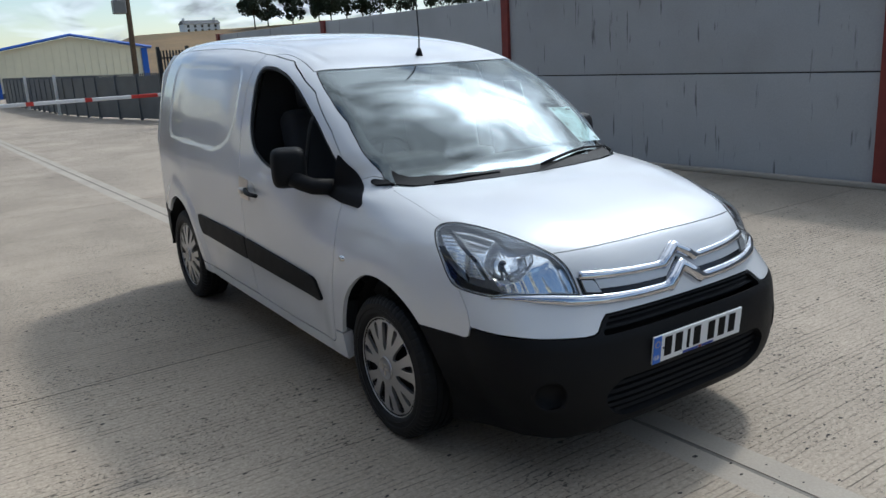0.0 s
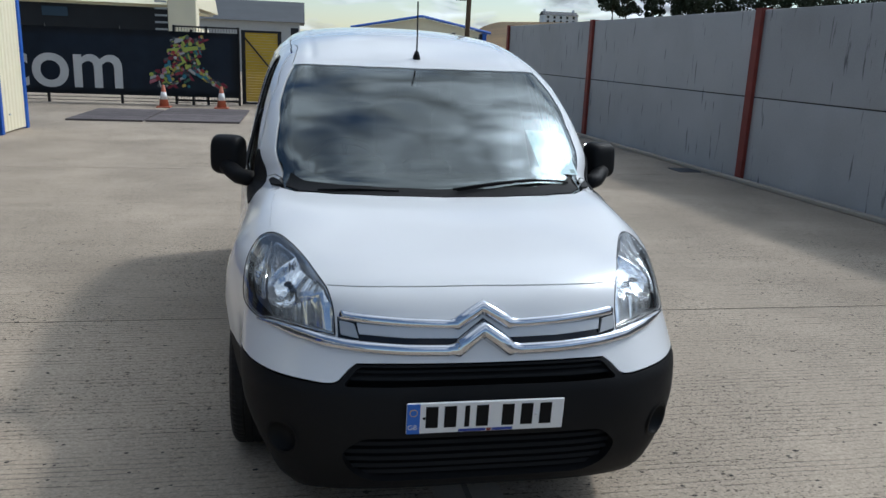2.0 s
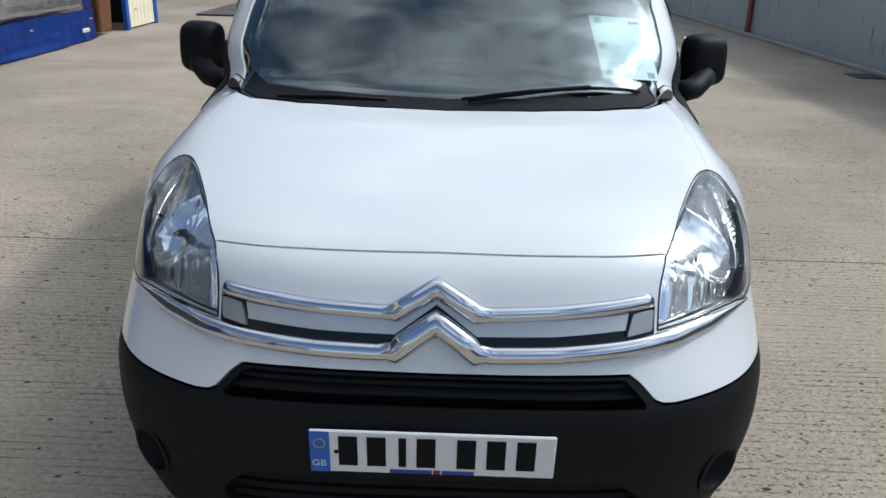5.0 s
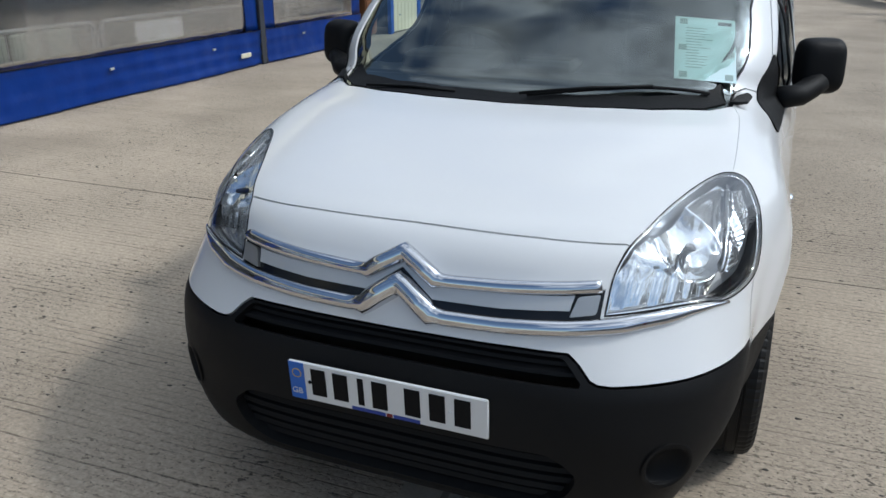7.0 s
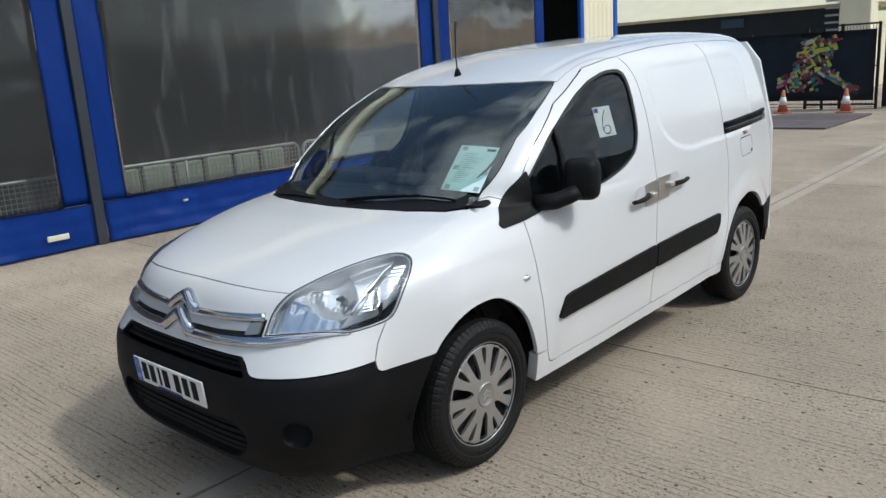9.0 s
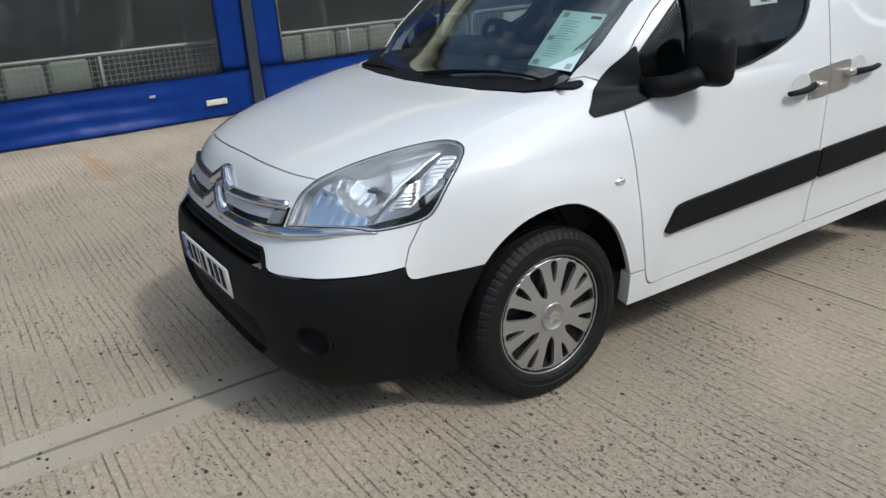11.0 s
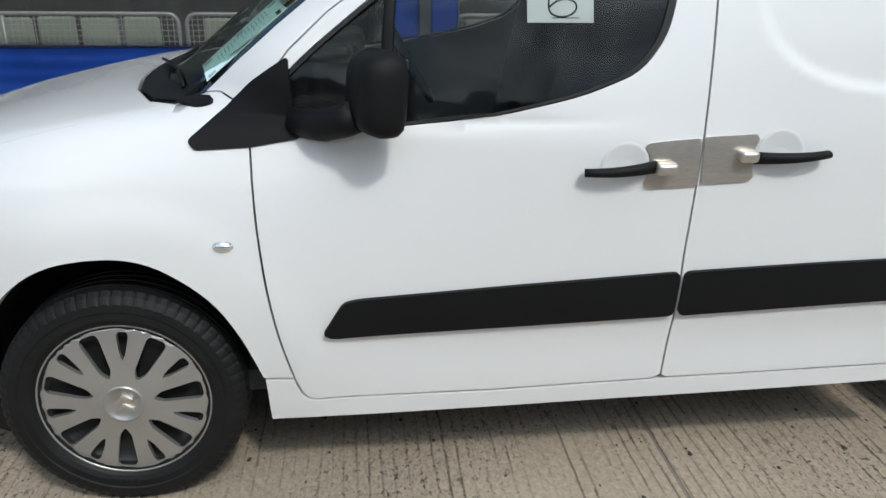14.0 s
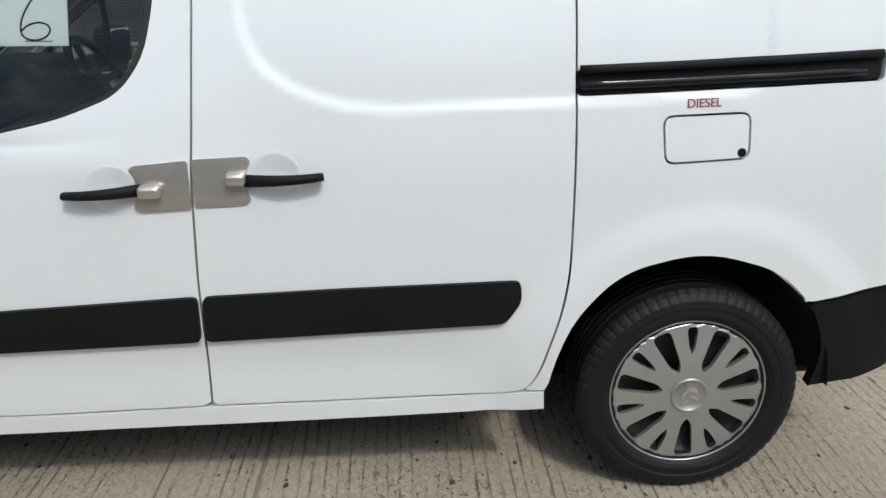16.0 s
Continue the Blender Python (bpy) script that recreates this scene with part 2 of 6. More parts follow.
def glass(name, tint, sheen=1.6, polish=0.012):
    """Thin window glass: transparent with a mirror sheen that grows at a slant."""
    m = bpy.data.materials.new(name)
    m.use_nodes = True
    nt = m.node_tree
    n, link = nt.nodes.new, nt.links.new
    nt.nodes.remove(nt.nodes["Principled BSDF"])
    clear, gloss, mix, fres = n("ShaderNodeBsdfTransparent"), n("ShaderNodeBsdfGlossy"), n("ShaderNodeMixShader"), n("ShaderNodeFresnel")
    clear.inputs[0].default_value = (*tint, 1)
    gloss.inputs["Roughness"].default_value = polish
    gloss.inputs["Color"].default_value = (*[(c / max(tint)) ** 0.45 for c in tint], 1)
    fres.inputs[0].default_value = sheen
    link(fres.outputs[0], mix.inputs[0])
    link(clear.outputs[0], mix.inputs[1])
    link(gloss.outputs[0], mix.inputs[2])
    link(mix.outputs[0], nt.nodes["Material Output"].inputs["Surface"])
    return m


WHITE_PAINT = shade("white_car_paint", (0.69, 0.695, 0.695), 0.25, coat=0.8, spread=0.015, scale=1.5, rough_spread=0.04)
BLACK_PLASTIC = shade("black_textured_plastic", (0.0065, 0.0068, 0.0075), 0.58, spread=0.12, scale=5, grain=0.15, grain_scale=900, bump=0.0003, rough_spread=0.08, ior=1.26)
GLOSS_BLACK = shade("gloss_black", (0.008, 0.008, 0.009), 0.15)
DARK_VOID = shade("dark_lining", (0.006, 0.006, 0.006), 0.9, spread=0.2)
RUBBER = shade("rubber", (0.014, 0.014, 0.014), 0.7, spread=0.2, scale=20, grain=0.1, grain_scale=300)
TYRE_RUBBER = shade("tyre_rubber", (0.0068, 0.0070, 0.0075), 0.60, spread=0.25, scale=14, grain=0.15, grain_scale=250, bump=0.0004, ior=1.34)
CHROME = shade("chrome", (0.62, 0.63, 0.66), 0.07, metal=1.0)
SATIN_SILVER = shade("satin_silver_paint", (0.46, 0.455, 0.445), 0.36, metal=0.8, spread=0.08, scale=9, grain=0.05, grain_scale=500)
GREY_SILVER = shade("grille_silver", (0.52, 0.53, 0.54), 0.35, metal=0.3, spread=0.03)
STEEL = shade("brushed_steel", (0.62, 0.575, 0.52), 0.34, metal=0.85, spread=0.08, scale=12, grain=0.12, grain_scale=200, stretch=(1, 0.2, 3))
REFLECTOR = shade("lamp_reflector", (0.94, 0.95, 0.96), 0.11, metal=0.90)
LAMP_SHELL = shade("lamp_shell", (0.80, 0.82, 0.85), 0.25, metal=0.55)
WINDSCREEN_GLASS = glass("windscreen_glass", (0.60, 0.72, 0.70), 2.2, 0.03)
SIDE_GLASS = glass("side_glass", (0.58, 0.63, 0.62), 1.45)
LAMP_GLASS = glass("lamp_glass", (0.93, 0.95, 0.96))
CABIN = shade("cabin_plastic", (0.022, 0.022, 0.024), 0.65, spread=0.1, grain=0.1, grain_scale=400)
FABRIC = shade("dark_seat_fabric", (0.03, 0.031, 0.035), 0.9, spread=0.15, scale=10, grain=0.2, grain_scale=500)
PAPER_GREEN = shade("pale_green_paper", (0.66, 0.83, 0.84), 0.7, spread=0.02)
PAPER_WHITE = shade("white_paper", (0.80, 0.81, 0.82), 0.7, spread=0.02)
PLATE_WHITE = shade("plate_white", (0.74, 0.75, 0.75), 0.3, spread=0.01)
INK = shade("black_ink", (0.008, 0.008, 0.009), 0.6, ior=1.2)
INK_GREY = shade("grey_ink", (0.32, 0.42, 0.40), 0.7)
INK_BLUE = shade("blue_ink", (0.03, 0.06, 0.30), 0.6)
EURO_BLUE = shade("plate_blue", (0.02, 0.13, 0.52), 0.35)
RED_INK = shade("red_lettering", (0.20, 0.012, 0.015), 0.5)
CONCRETE = concrete_ground()
JOINT = shade("joint_filler", (0.19, 0.17, 0.145), 0.9, spread=0.3, scale=6, grain=0.2, grain_scale=150)
TROWELLED = shade("smooth_concrete", (0.375, 0.325, 0.262), 0.8, spread=0.12, scale=2, grain=0.08, grain_scale=90, bump=0.0008)
PRECAST = panel_concrete()
RED_STEEL = shade("red_oxide_steel", (0.20, 0.035, 0.025), 0.65, spread=0.2, scale=5, grain=0.1)
BLUE_PVC = shade("blue_tarpaulin", (0.004, 0.052, 0.33), 0.35, spread=0.12, scale=4, bump=0.004, grain=0.05, grain_scale=7)
CLEAR_PVC = clear_sheet("scuffed_clear_sheet", (0.60, 0.62, 0.61), 0.17, 0.08)
DARK_STEEL = shade("dark_steel", (0.03, 0.035, 0.045), 0.45, spread=0.15, scale=5)
BLACK_STEEL = shade("black_painted_steel", (0.012, 0.012, 0.013), 0.5, spread=0.1)
CREAM = shade("cream_cladding", (0.80, 0.73, 0.53), 0.5, spread=0.04, scale=2)
BLUE_TRIM = shade("blue_painted_steel", (0.01, 0.09, 0.42), 0.4, spread=0.08)
BANNER = shade("navy_banner", (0.022, 0.035, 0.055), 0.55, spread=0.15, scale=2.5, bump=0.01, grain_scale=3)
LETTER_WHITE = shade("white_print", (0.62, 0.63, 0.62), 0.6, spread=0.06, scale=4)
YELLOW = shade("yellow_mesh_sheet", (0.62, 0.40, 0.015), 0.5, spread=0.1, scale=6)
GREY_BOX = shade("grey_cabinet", (0.16, 0.16, 0.155), 0.5, spread=0.08)
POLE_WHITE = shade("white_pole", (0.72, 0.72, 0.70), 0.45, spread=0.05)
POLE_RED = shade("red_pole_band", (0.50, 0.04, 0.03), 0.45)
CONE_RED = shade("faded_orange_cone", (0.45, 0.13, 0.07), 0.6, spread=0.2, scale=20)
WOOD_DARK = shade("weathered_boards", (0.10, 0.085, 0.085), 0.8, spread=0.25, scale=3, grain=0.2, grain_scale=40, random_tone=0.15)
BIN_BROWN = shade("brown_bin_plastic", (0.14, 0.055, 0.02), 0.5, spread=0.1, scale=6)
GALV = shade("galvanised_steel", (0.42, 0.43, 0.42), 0.45, metal=0.5, spread=0.12, scale=10)
FENCE_GREY = shade("grey_fence", (0.085, 0.09, 0.095), 0.6, spread=0.15, scale=2)
GRASS_GOLD = shade("dry_hill_grass", (0.17, 0.105, 0.042), 0.95, spread=0.3, scale=0.05, grain=0.35, grain_scale=1.5, second=(0.12, 0.085, 0.035))
LEAF = shade("dark_leaf", (0.018, 0.03, 0.012), 0.8, spread=0.5, scale=0.6)
BARK = shade("bark", (0.06, 0.045, 0.03), 0.9, spread=0.3)
SLATE = shade("slate_roof", (0.06, 0.065, 0.07), 0.6, spread=0.15, scale=1)
RENDER_WHITE = shade("white_render", (0.75, 0.76, 0.76), 0.8, spread=0.04)
WALL_DARK = shade("near_black_wall", (0.016, 0.017, 0.018), 0.55, spread=0.2, scale=2)
TIMBER = shade("pole_timber", (0.10, 0.07, 0.045), 0.85, spread=0.25, scale=8)


# ---- mesh helpers ----
def part(name, bm, material, parent=None, label="", smooth=False):
    """Links a bmesh as one object."""
    me = bpy.data.meshes.new(name)
    bm.normal_update()
    bm.to_mesh(me)
    bm.free()
    return mesh_part(name, me, material, parent, label, smooth)


def mesh_part(name, me, material, parent=None, label="", smooth=False):
    me.materials.append(material)
    if smooth:
        me.polygons.foreach_set("use_smooth", [True] * len(me.polygons))
    ob = new(name, me)
    ob.parent = parent
    if label:
        tagged(ob, label)
    return ob


def thing(name, label, category, group="", kind="", at=None):
    ob = new(name)
    ob.empty_display_size = 0.1
    if at is not None:
        ob.matrix_world = at
    return tagged(ob, label, category, group, kind)


def box_bm(lo, hi, bevel=0.0, bm=None, segments=1):
    bm = bm or bmesh.new()
    made = bmesh.ops.create_cube(bm, size=1.0)["verts"]
    for v in made:
        v.co = Vector([lo[i] + (hi[i] - lo[i]) * (v.co[i] + 0.5) for i in range(3)])
    if bevel:
        edges = list({e for v in made for e in v.link_edges})
        bmesh.ops.bevel(bm, geom=edges, offset=bevel, segments=segments, affect="EDGES", profile=0.5)
    return bm


def tube_bm(a, b, r0, r1=None, sides=10, bm=None, caps=True):
    bm = bm or bmesh.new()
    a, b = Vector(a), Vector(b)
    r1 = r0 if r1 is None else r1
    q = (b - a).to_track_quat("Z", "Y").to_matrix()
    rings = []
    for c, r in ((a, r0), (b, r1)):
        rings.append([bm.verts.new(c + q @ Vector((r * math.cos(2 * math.pi * i / sides), r * math.sin(2 * math.pi * i / sides), 0))) for i in range(sides)])
    for i in range(sides):
        bm.faces.new((rings[0][i], rings[0][(i + 1) % sides], rings[1][(i + 1) % sides], rings[1][i]))
    if caps:
        bm.faces.new(rings[0][::-1])
        bm.faces.new(rings[1])
    return bm


def path_bm(points, r, sides=8, closed=False, bm=None):
    """A round bar along a run of points."""
    bm = bm or bmesh.new()
    pts = [Vector(p) for p in points]
    rings, last = [], None
    for i, p in enumerate(pts):
        a = pts[i - 1] if i or closed else p
        b = pts[(i + 1) % len(pts)] if i < len(pts) - 1 or closed else p
        d = (b - a).normalized()
        up = last if last is not None else (Vector((0, 0, 1)) if abs(d.z) < 0.9 else Vector((0, 1, 0)))
        s = d.cross(up).normalized()
        u = s.cross(d).normalized()
        last = u
        rings.append([bm.verts.new(p + r * (math.cos(2 * math.pi * k / sides) * s + math.sin(2 * math.pi * k / sides) * u)) for k in range(sides)])
    for i in range(len(rings) - (0 if closed else 1)):
        a, b = rings[i], rings[(i + 1) % len(rings)]
        for k in range(sides):
            bm.faces.new((a[k], a[(k + 1) % sides], b[(k + 1) % sides], b[k]))
    if not closed:
        bm.faces.new(rings[0][::-1])
        bm.faces.new(rings[-1])
    return bm


def lathe_bm(profile, sides=48, bm=None, closed=False):
    """A turned form about the x axis: profile of (x, radius)."""
    bm = bm or bmesh.new()
    rings = [[bm.verts.new((x, r * math.cos(2 * math.pi * i / sides), r * math.sin(2 * math.pi * i / sides))) for i in range(sides)] for x, r in profile]
    for a, b in zip(rings, rings[1:] + (rings[:1] if closed else [])):
        for i in range(sides):
            bm.faces.new((a[i], b[i], b[(i + 1) % sides], a[(i + 1) % sides]))
    return bm


def prism_bm(outline, depth, bm=None):
    """A plane outline of (x, y) pushed from z = 0 to z = depth."""
    bm = bm or bmesh.new()
    lo = [bm.verts.new((x, y, 0)) for x, y in outline]
    hi = [bm.verts.new((x, y, depth)) for x, y in outline]
    bm.faces.new(lo[::-1])
    bm.faces.new(hi)
    for i in range(len(lo)):
        j = (i + 1) % len(lo)
        bm.faces.new((lo[i], lo[j], hi[j], hi[i]))
    return bm


def moved(bm, m):
    bmesh.ops.transform(bm, matrix=m, verts=bm.verts)
    return bm


def lettering(name, body, size, m, material, parent=None, depth=0.0008, align="LEFT", bold=0.0):
    """Raised letters in the built-in font, standing in the local xy plane of the pose m."""
    cu = bpy.data.curves.new(name, "FONT")
    cu.body, cu.size, cu.extrude, cu.align_x, cu.offset = body, size, depth, align, bold
    tmp = new(name, cu)
    me = bpy.data.meshes.new_from_object(tmp.evaluated_get(bpy.context.evaluated_depsgraph_get()))
    bpy.data.objects.remove(tmp)
    me.transform(m)
    return mesh_part(name, me, material, parent)


# ---- the van's outer form, as one smooth implicit solid ----
def spline(points):
    """A smooth curve through (a, b) pairs, as a function of a (monotone cubic)."""
    a = np.array([p[0] for p in points], float)
    b = np.array([p[1] for p in points], float)
    h, d = np.diff(a), np.diff(b) / np.diff(a)
    m = np.zeros_like(a)
    m[0], m[-1] = d[0], d[-1]
    for i in range(1, len(a) - 1):
        if d[i - 1] * d[i] > 0:
            w1, w2 = 2 * h[i] + h[i - 1], h[i] + 2 * h[i - 1]
            m[i] = (w1 + w2) / (w1 / d[i - 1] + w2 / d[i])

    def f(x):
        x = np.asarray(x, float)
        i = np.clip(np.searchsorted(a, x) - 1, 0, len(a) - 2)
        t = (x - a[i]) / h[i]
        lo, hi = x < a[0], x > a[-1]
        t = np.clip(t, 0, 1)
        v = (b[i] * (1 + 2 * t) * (1 - t) ** 2 + m[i] * h[i] * t * (1 - t) ** 2
             + b[i + 1] * t * t * (3 - 2 * t) + m[i + 1] * h[i] * t * t * (t - 1))
        return v + np.where(lo, (x - a[0]) * m[0], 0) + np.where(hi, (x - a[-1]) * m[-1], 0)
    return f


# centre line of the nose, bonnet and windscreen: y for each height
NOSE = spline([(0.16, -0.81), (0.24, -0.890), (0.34, -0.925), (0.46, -0.933), (0.56, -0.922), (0.66, -0.878), (0.72, -0.85), (0.78, -0.82),
               (0.84, -0.782), (0.885, -0.72), (0.93, -0.60), (0.975, -0.43), (1.02, -0.22), (1.055, 0.0), (1.085, 0.075), (1.15, 0.15), (1.295, 0.33),
               (1.42, 0.53), (1.545, 0.79), (1.60, 0.93), (1.70, 1.30)])
ROOF = spline([(0.3, 1.40), (0.79, 1.552), (0.93, 1.605), (1.3, 1.690), (1.8, 1.742), (2.3, 1.768), (2.8, 1.778), (3.2, 1.765), (3.5, 1.715)])
SIDE_FRONT = spline([(0.2, 0.85), (0.3, 0.862), (0.45, 0.883), (0.6, 0.892), (0.74, 0.884), (0.88, 0.853), (0.98, 0.815), (1.08, 0.790), (1.26, 0.750), (1.45, 0.70), (1.6, 0.645), (1.8, 0.555)])
SIDE_MID = spline([(0.2, 0.85), (0.3, 0.868), (0.45, 0.893), (0.6, 0.902), (0.85, 0.905), (0.97, 0.902), (1.06, 0.885), (1.26, 0.836), (1.45, 0.776), (1.6, 0.715), (1.8, 0.615)])
SIDE_REAR = spline([(0.2, 0.86), (0.3, 0.872), (0.45, 0.893), (0.6, 0.902), (0.85, 0.904), (0.97, 0.900), (1.1, 0.886), (1.26, 0.862), (1.45, 0.814), (1.6, 0.760), (1.8, 0.675)])


def step(e0, e1, x):
    t = np.clip((x - e0) / (e1 - e0), 0, 1)
    return t * t * (3 - 2 * t)


def smax(a, b, k):
    h = np.maximum(k - np.abs(a - b), 0) / k
    return np.maximum(a, b) + h * h * k * 0.25


def side_width(y, z):
    a, b, c = SIDE_FRONT(z), SIDE_MID(z), SIDE_REAR(z)
    w = a + (b - a) * step(0.1, 1.1, y)
    w = w + (c - w) * step(1.15, 1.85, y)
    w = w - 0.070 * step(2.45, 3.55, y)
    w = w - 0.085 * (1 - step(-0.52, -0.10, y))
    w = w - 0.075 * (1 - step(-0.62, -0.12, y)) * (1 - step(0.20, 0.50, z))
    # flared arches over both wheels
    for yc, amount in ((0.0, 0.006), (2.728, 0.014)):
        r = np.sqrt((y - yc) ** 2 + ((z - 0.30) * 0.95) ** 2)
        w = w + amount * (1 - step(0.46, 0.56, r)) * step(0.2, 0.3, z)
    # the door sides are drawn in below the rubbing strip
    w = w - 0.012 * np.exp(-((z - 0.44) / 0.09) ** 2) * step(0.45, 0.7, y) * (1 - step(2.0, 2.3, y))
    # the pressed field in the load side
    d = smax(np.abs(y - 2.21) - 0.655, np.abs(z - 1.355 - 0.03 * (y - 2.2)) - 0.250, 0.10)
    d = smax(d, (1.66 - y) * 0.5 + (1.17 - z) * 0.75 - 0.012, 0.10)
    w = w - 0.008 * step(0.0, -0.034, d)
    return w


def body(x, y, z):
    """Below nought inside the van's skin."""
    ax = np.abs(x)
    low = 0.68 * ax ** 3.45
    low = low + (0.66 * ax ** 4.3 - low) * (1 - step(0.56, 0.76, z))
    high = 0.30 * x * x
    t = step(1.04, 1.20, z)
    e = 0.01
    slope = (NOSE(z + e) - NOSE(z - e)) / (2 * e)
    nose = (NOSE(z) + low + (high - low) * t - y) / np.sqrt(1 + slope * slope)
    roof = z - (ROOF(y) - 0.045 * (ax / 0.6) ** 2.6)
    side = ax - side_width(y, z)
    rear = y - (3.43 - 0.10 * (ax / 0.85) ** 4 - 0.16 * step(0.9, 1.8, z))
    f = smax(nose, side, 0.14)
    f = smax(f, smax(roof, side, 0.16), 0.03)
    return smax(f, rear, 0.12)


def body_normal(p):
    e = 0.002
    x, y, z = p[:, 0], p[:, 1], p[:, 2]
    g = np.stack([body(x + e, y, z) - body(x - e, y, z), body(x, y + e, z) - body(x, y - e, z), body(x, y, z + e) - body(x, y, z - e)], 1)
    return g / np.maximum(np.linalg.norm(g, axis=1, keepdims=True), 1e-9)


AXIS = 0.30     # the upright axis round which the nose is unrolled


def flat(view, p):
    """Places on the skin, unrolled into the plane of a view."""
    p = np.asarray(p, float).reshape(-1, 3)
    if view == "side":
        return p[:, 1:3]
    if view == "top":
        return p[:, :2]
    if view == "front":
        return p[:, [0, 2]]
    return np.stack([np.arctan2(p[:, 0], AXIS - p[:, 1]) * 1.1, p[:, 2]], 1)


def rays(view, q):
    """Start and direction of the rays that meet the skin at the view's plane places q."""
    n = len(q)
    o, d = np.zeros((n, 3)), np.zeros((n, 3))
    if view == "side":
        o[:, 0], o[:, 1], o[:, 2], d[:, 0] = 1.15, q[:, 0], q[:, 1], -1
    elif view == "top":
        o[:, 0], o[:, 1], o[:, 2], d[:, 2] = q[:, 0], q[:, 1], 2.0, -1
    elif view == "front":
        o[:, 0], o[:, 1], o[:, 2], d[:, 1] = q[:, 0], -1.2, q[:, 1], 1
    else:
        a = q[:, 0] / 1.1
        d[:, 0], d[:, 1] = -np.sin(a), np.cos(a)
        o[:, 0], o[:, 1], o[:, 2] = 1.7 * np.sin(a), AXIS - 1.7 * np.cos(a), q[:, 1]
    return o, d


def meet(o, d, reach=1.6, steps=110):
    """The first places where rays meet the skin."""
    s = np.linspace(0, reach, steps)
    p = o[:, None, :] + s[None, :, None] * d[:, None, :]
    v = body(p[..., 0], p[..., 1], p[..., 2])
    inside = v < 0
    i = np.where(inside.any(1), inside.argmax(1), steps - 1)
    lo, hi = s[np.maximum(i - 1, 0)], s[i]
    for _ in range(22):
        mid = (lo + hi) / 2
        p = o + mid[:, None] * d
        out = body(p[:, 0], p[:, 1], p[:, 2]) > 0
        lo, hi = np.where(out, mid, lo), np.where(out, hi, mid)
    return o + hi[:, None] * d


def on_skin(view, q):
    q = np.asarray(q, float).reshape(-1, 2)
    return meet(*rays(view, q))


def curve(*runs, gap=0.02):
    """Runs of (view, (a, b), (a, b), ...) on the skin, as one line of places in space with points about every gap metres."""
    out = []
    for view, *pts in runs:
        pts = np.array(pts, float)
        fine = [pts[:1]]
        for a, b in zip(pts[:-1], pts[1:]):
            n = max(1, int(np.linalg.norm(b - a) / gap))
            fine.append(a + (b - a) * (np.arange(1, n + 1) / n)[:, None])
        out.append(on_skin(view, np.concatenate(fine)))
    return np.concatenate(out)


def rounded(pts, r=0.03, n=5, closed=False):
    """A run of plane points with its corners rounded."""
    pts = [np.array(p, float) for p in pts]
    out = []
    m = len(pts)
    for i, p in enumerate(pts):
        if not closed and i in (0, m - 1):
            out.append(p)
            continue
        a, b = pts[i - 1], pts[(i + 1) % m]
        da, db = np.linalg.norm(a - p), np.linalg.norm(b - p)
        k = min(r, da * 0.45, db * 0.45)
        s, e = p + (a - p) / da * k, p + (b - p) / db * k
        for j in range(n + 1):
            t = j / n
            out.append((1 - t) ** 2 * s + 2 * t * (1 - t) * p + t * t * e)
    return [tuple(v) for v in out]


# ---- the yard ----
rng = random.Random(4)


def sheet_bm(x0, y0, x1, y1, z, n=1):
    bm = bmesh.new()
    g = [[bm.verts.new((x0 + (x1 - x0) * i / n, y0 + (y1 - y0) * j / n, z)) for j in range(n + 1)] for i in range(n + 1)]
    for i in range(n):
        for j in range(n):
            bm.faces.new((g[i][j], g[i + 1][j], g[i + 1][j + 1], g[i][j + 1]))
    return bm


ground = tagged(part("ground", sheet_bm(-600, -600, 600, 600, -0.003), JOINT), "grey earth and joint filler under a concrete yard", "ground", kind="structure")


def joint_x(y):
    """The long joint under the van, which runs a little askew."""
    return 0.01 - 0.022 * y if y > 0 else 0.01 - 0.03 * y


# slabs, a trowelled margin along the long joint, and joints about 2 cm wide
Y_JOINTS = [-40, -22.6, -16.6, -10.6, -4.6, 1.5, 7.5, 13.5, 19.5, 31.5, 60]
for row, (y0, y1) in enumerate(zip(Y_JOINTS[:-1], Y_JOINTS[1:])):
    for a, b in ((-26, -6.0), (-6.0, None), (None, 6.0), (6.0, 26)):
        xa0, xa1 = (joint_x(y0) + 0.012, joint_x(y1) + 0.012) if a is None else (a + 0.008, a + 0.008)
        xb0, xb1 = (joint_x(y0) - 0.012 - 0.12, joint_x(y1) - 0.012 - 0.12) if b is None else (b - 0.008, b - 0.008)
        if a is None:
            xa0, xa1 = xa0 + 0.12, xa1 + 0.12
        if abs(xb0 - xa0) > 19 and row in (3, 4, 5, 6, 7) and a == 6.0:
            continue
        bm = prism_bm([(xa0, y0 + 0.006), (xb0, y0 + 0.006), (xb1, y1 - 0.006), (xa1, y1 - 0.006)], 0.1)
        part("concrete_slab", moved(bm, pose(0, 0, -0.1)), CONCRETE, ground)
    for side in (-1, 1):
        e0, e1 = joint_x(y0) + side * 0.012, joint_x(y1) + side * 0.012
        q = [(e0, y0 + 0.006), (e0 + side * 0.12, y0 + 0.006), (e1 + side * 0.12, y1 - 0.006), (e1, y1 - 0.006)]
        part("slab_margin", moved(prism_bm(q if side > 0 else q[::-1], 0.1), pose(0, 0, -0.1)), TROWELLED, ground)

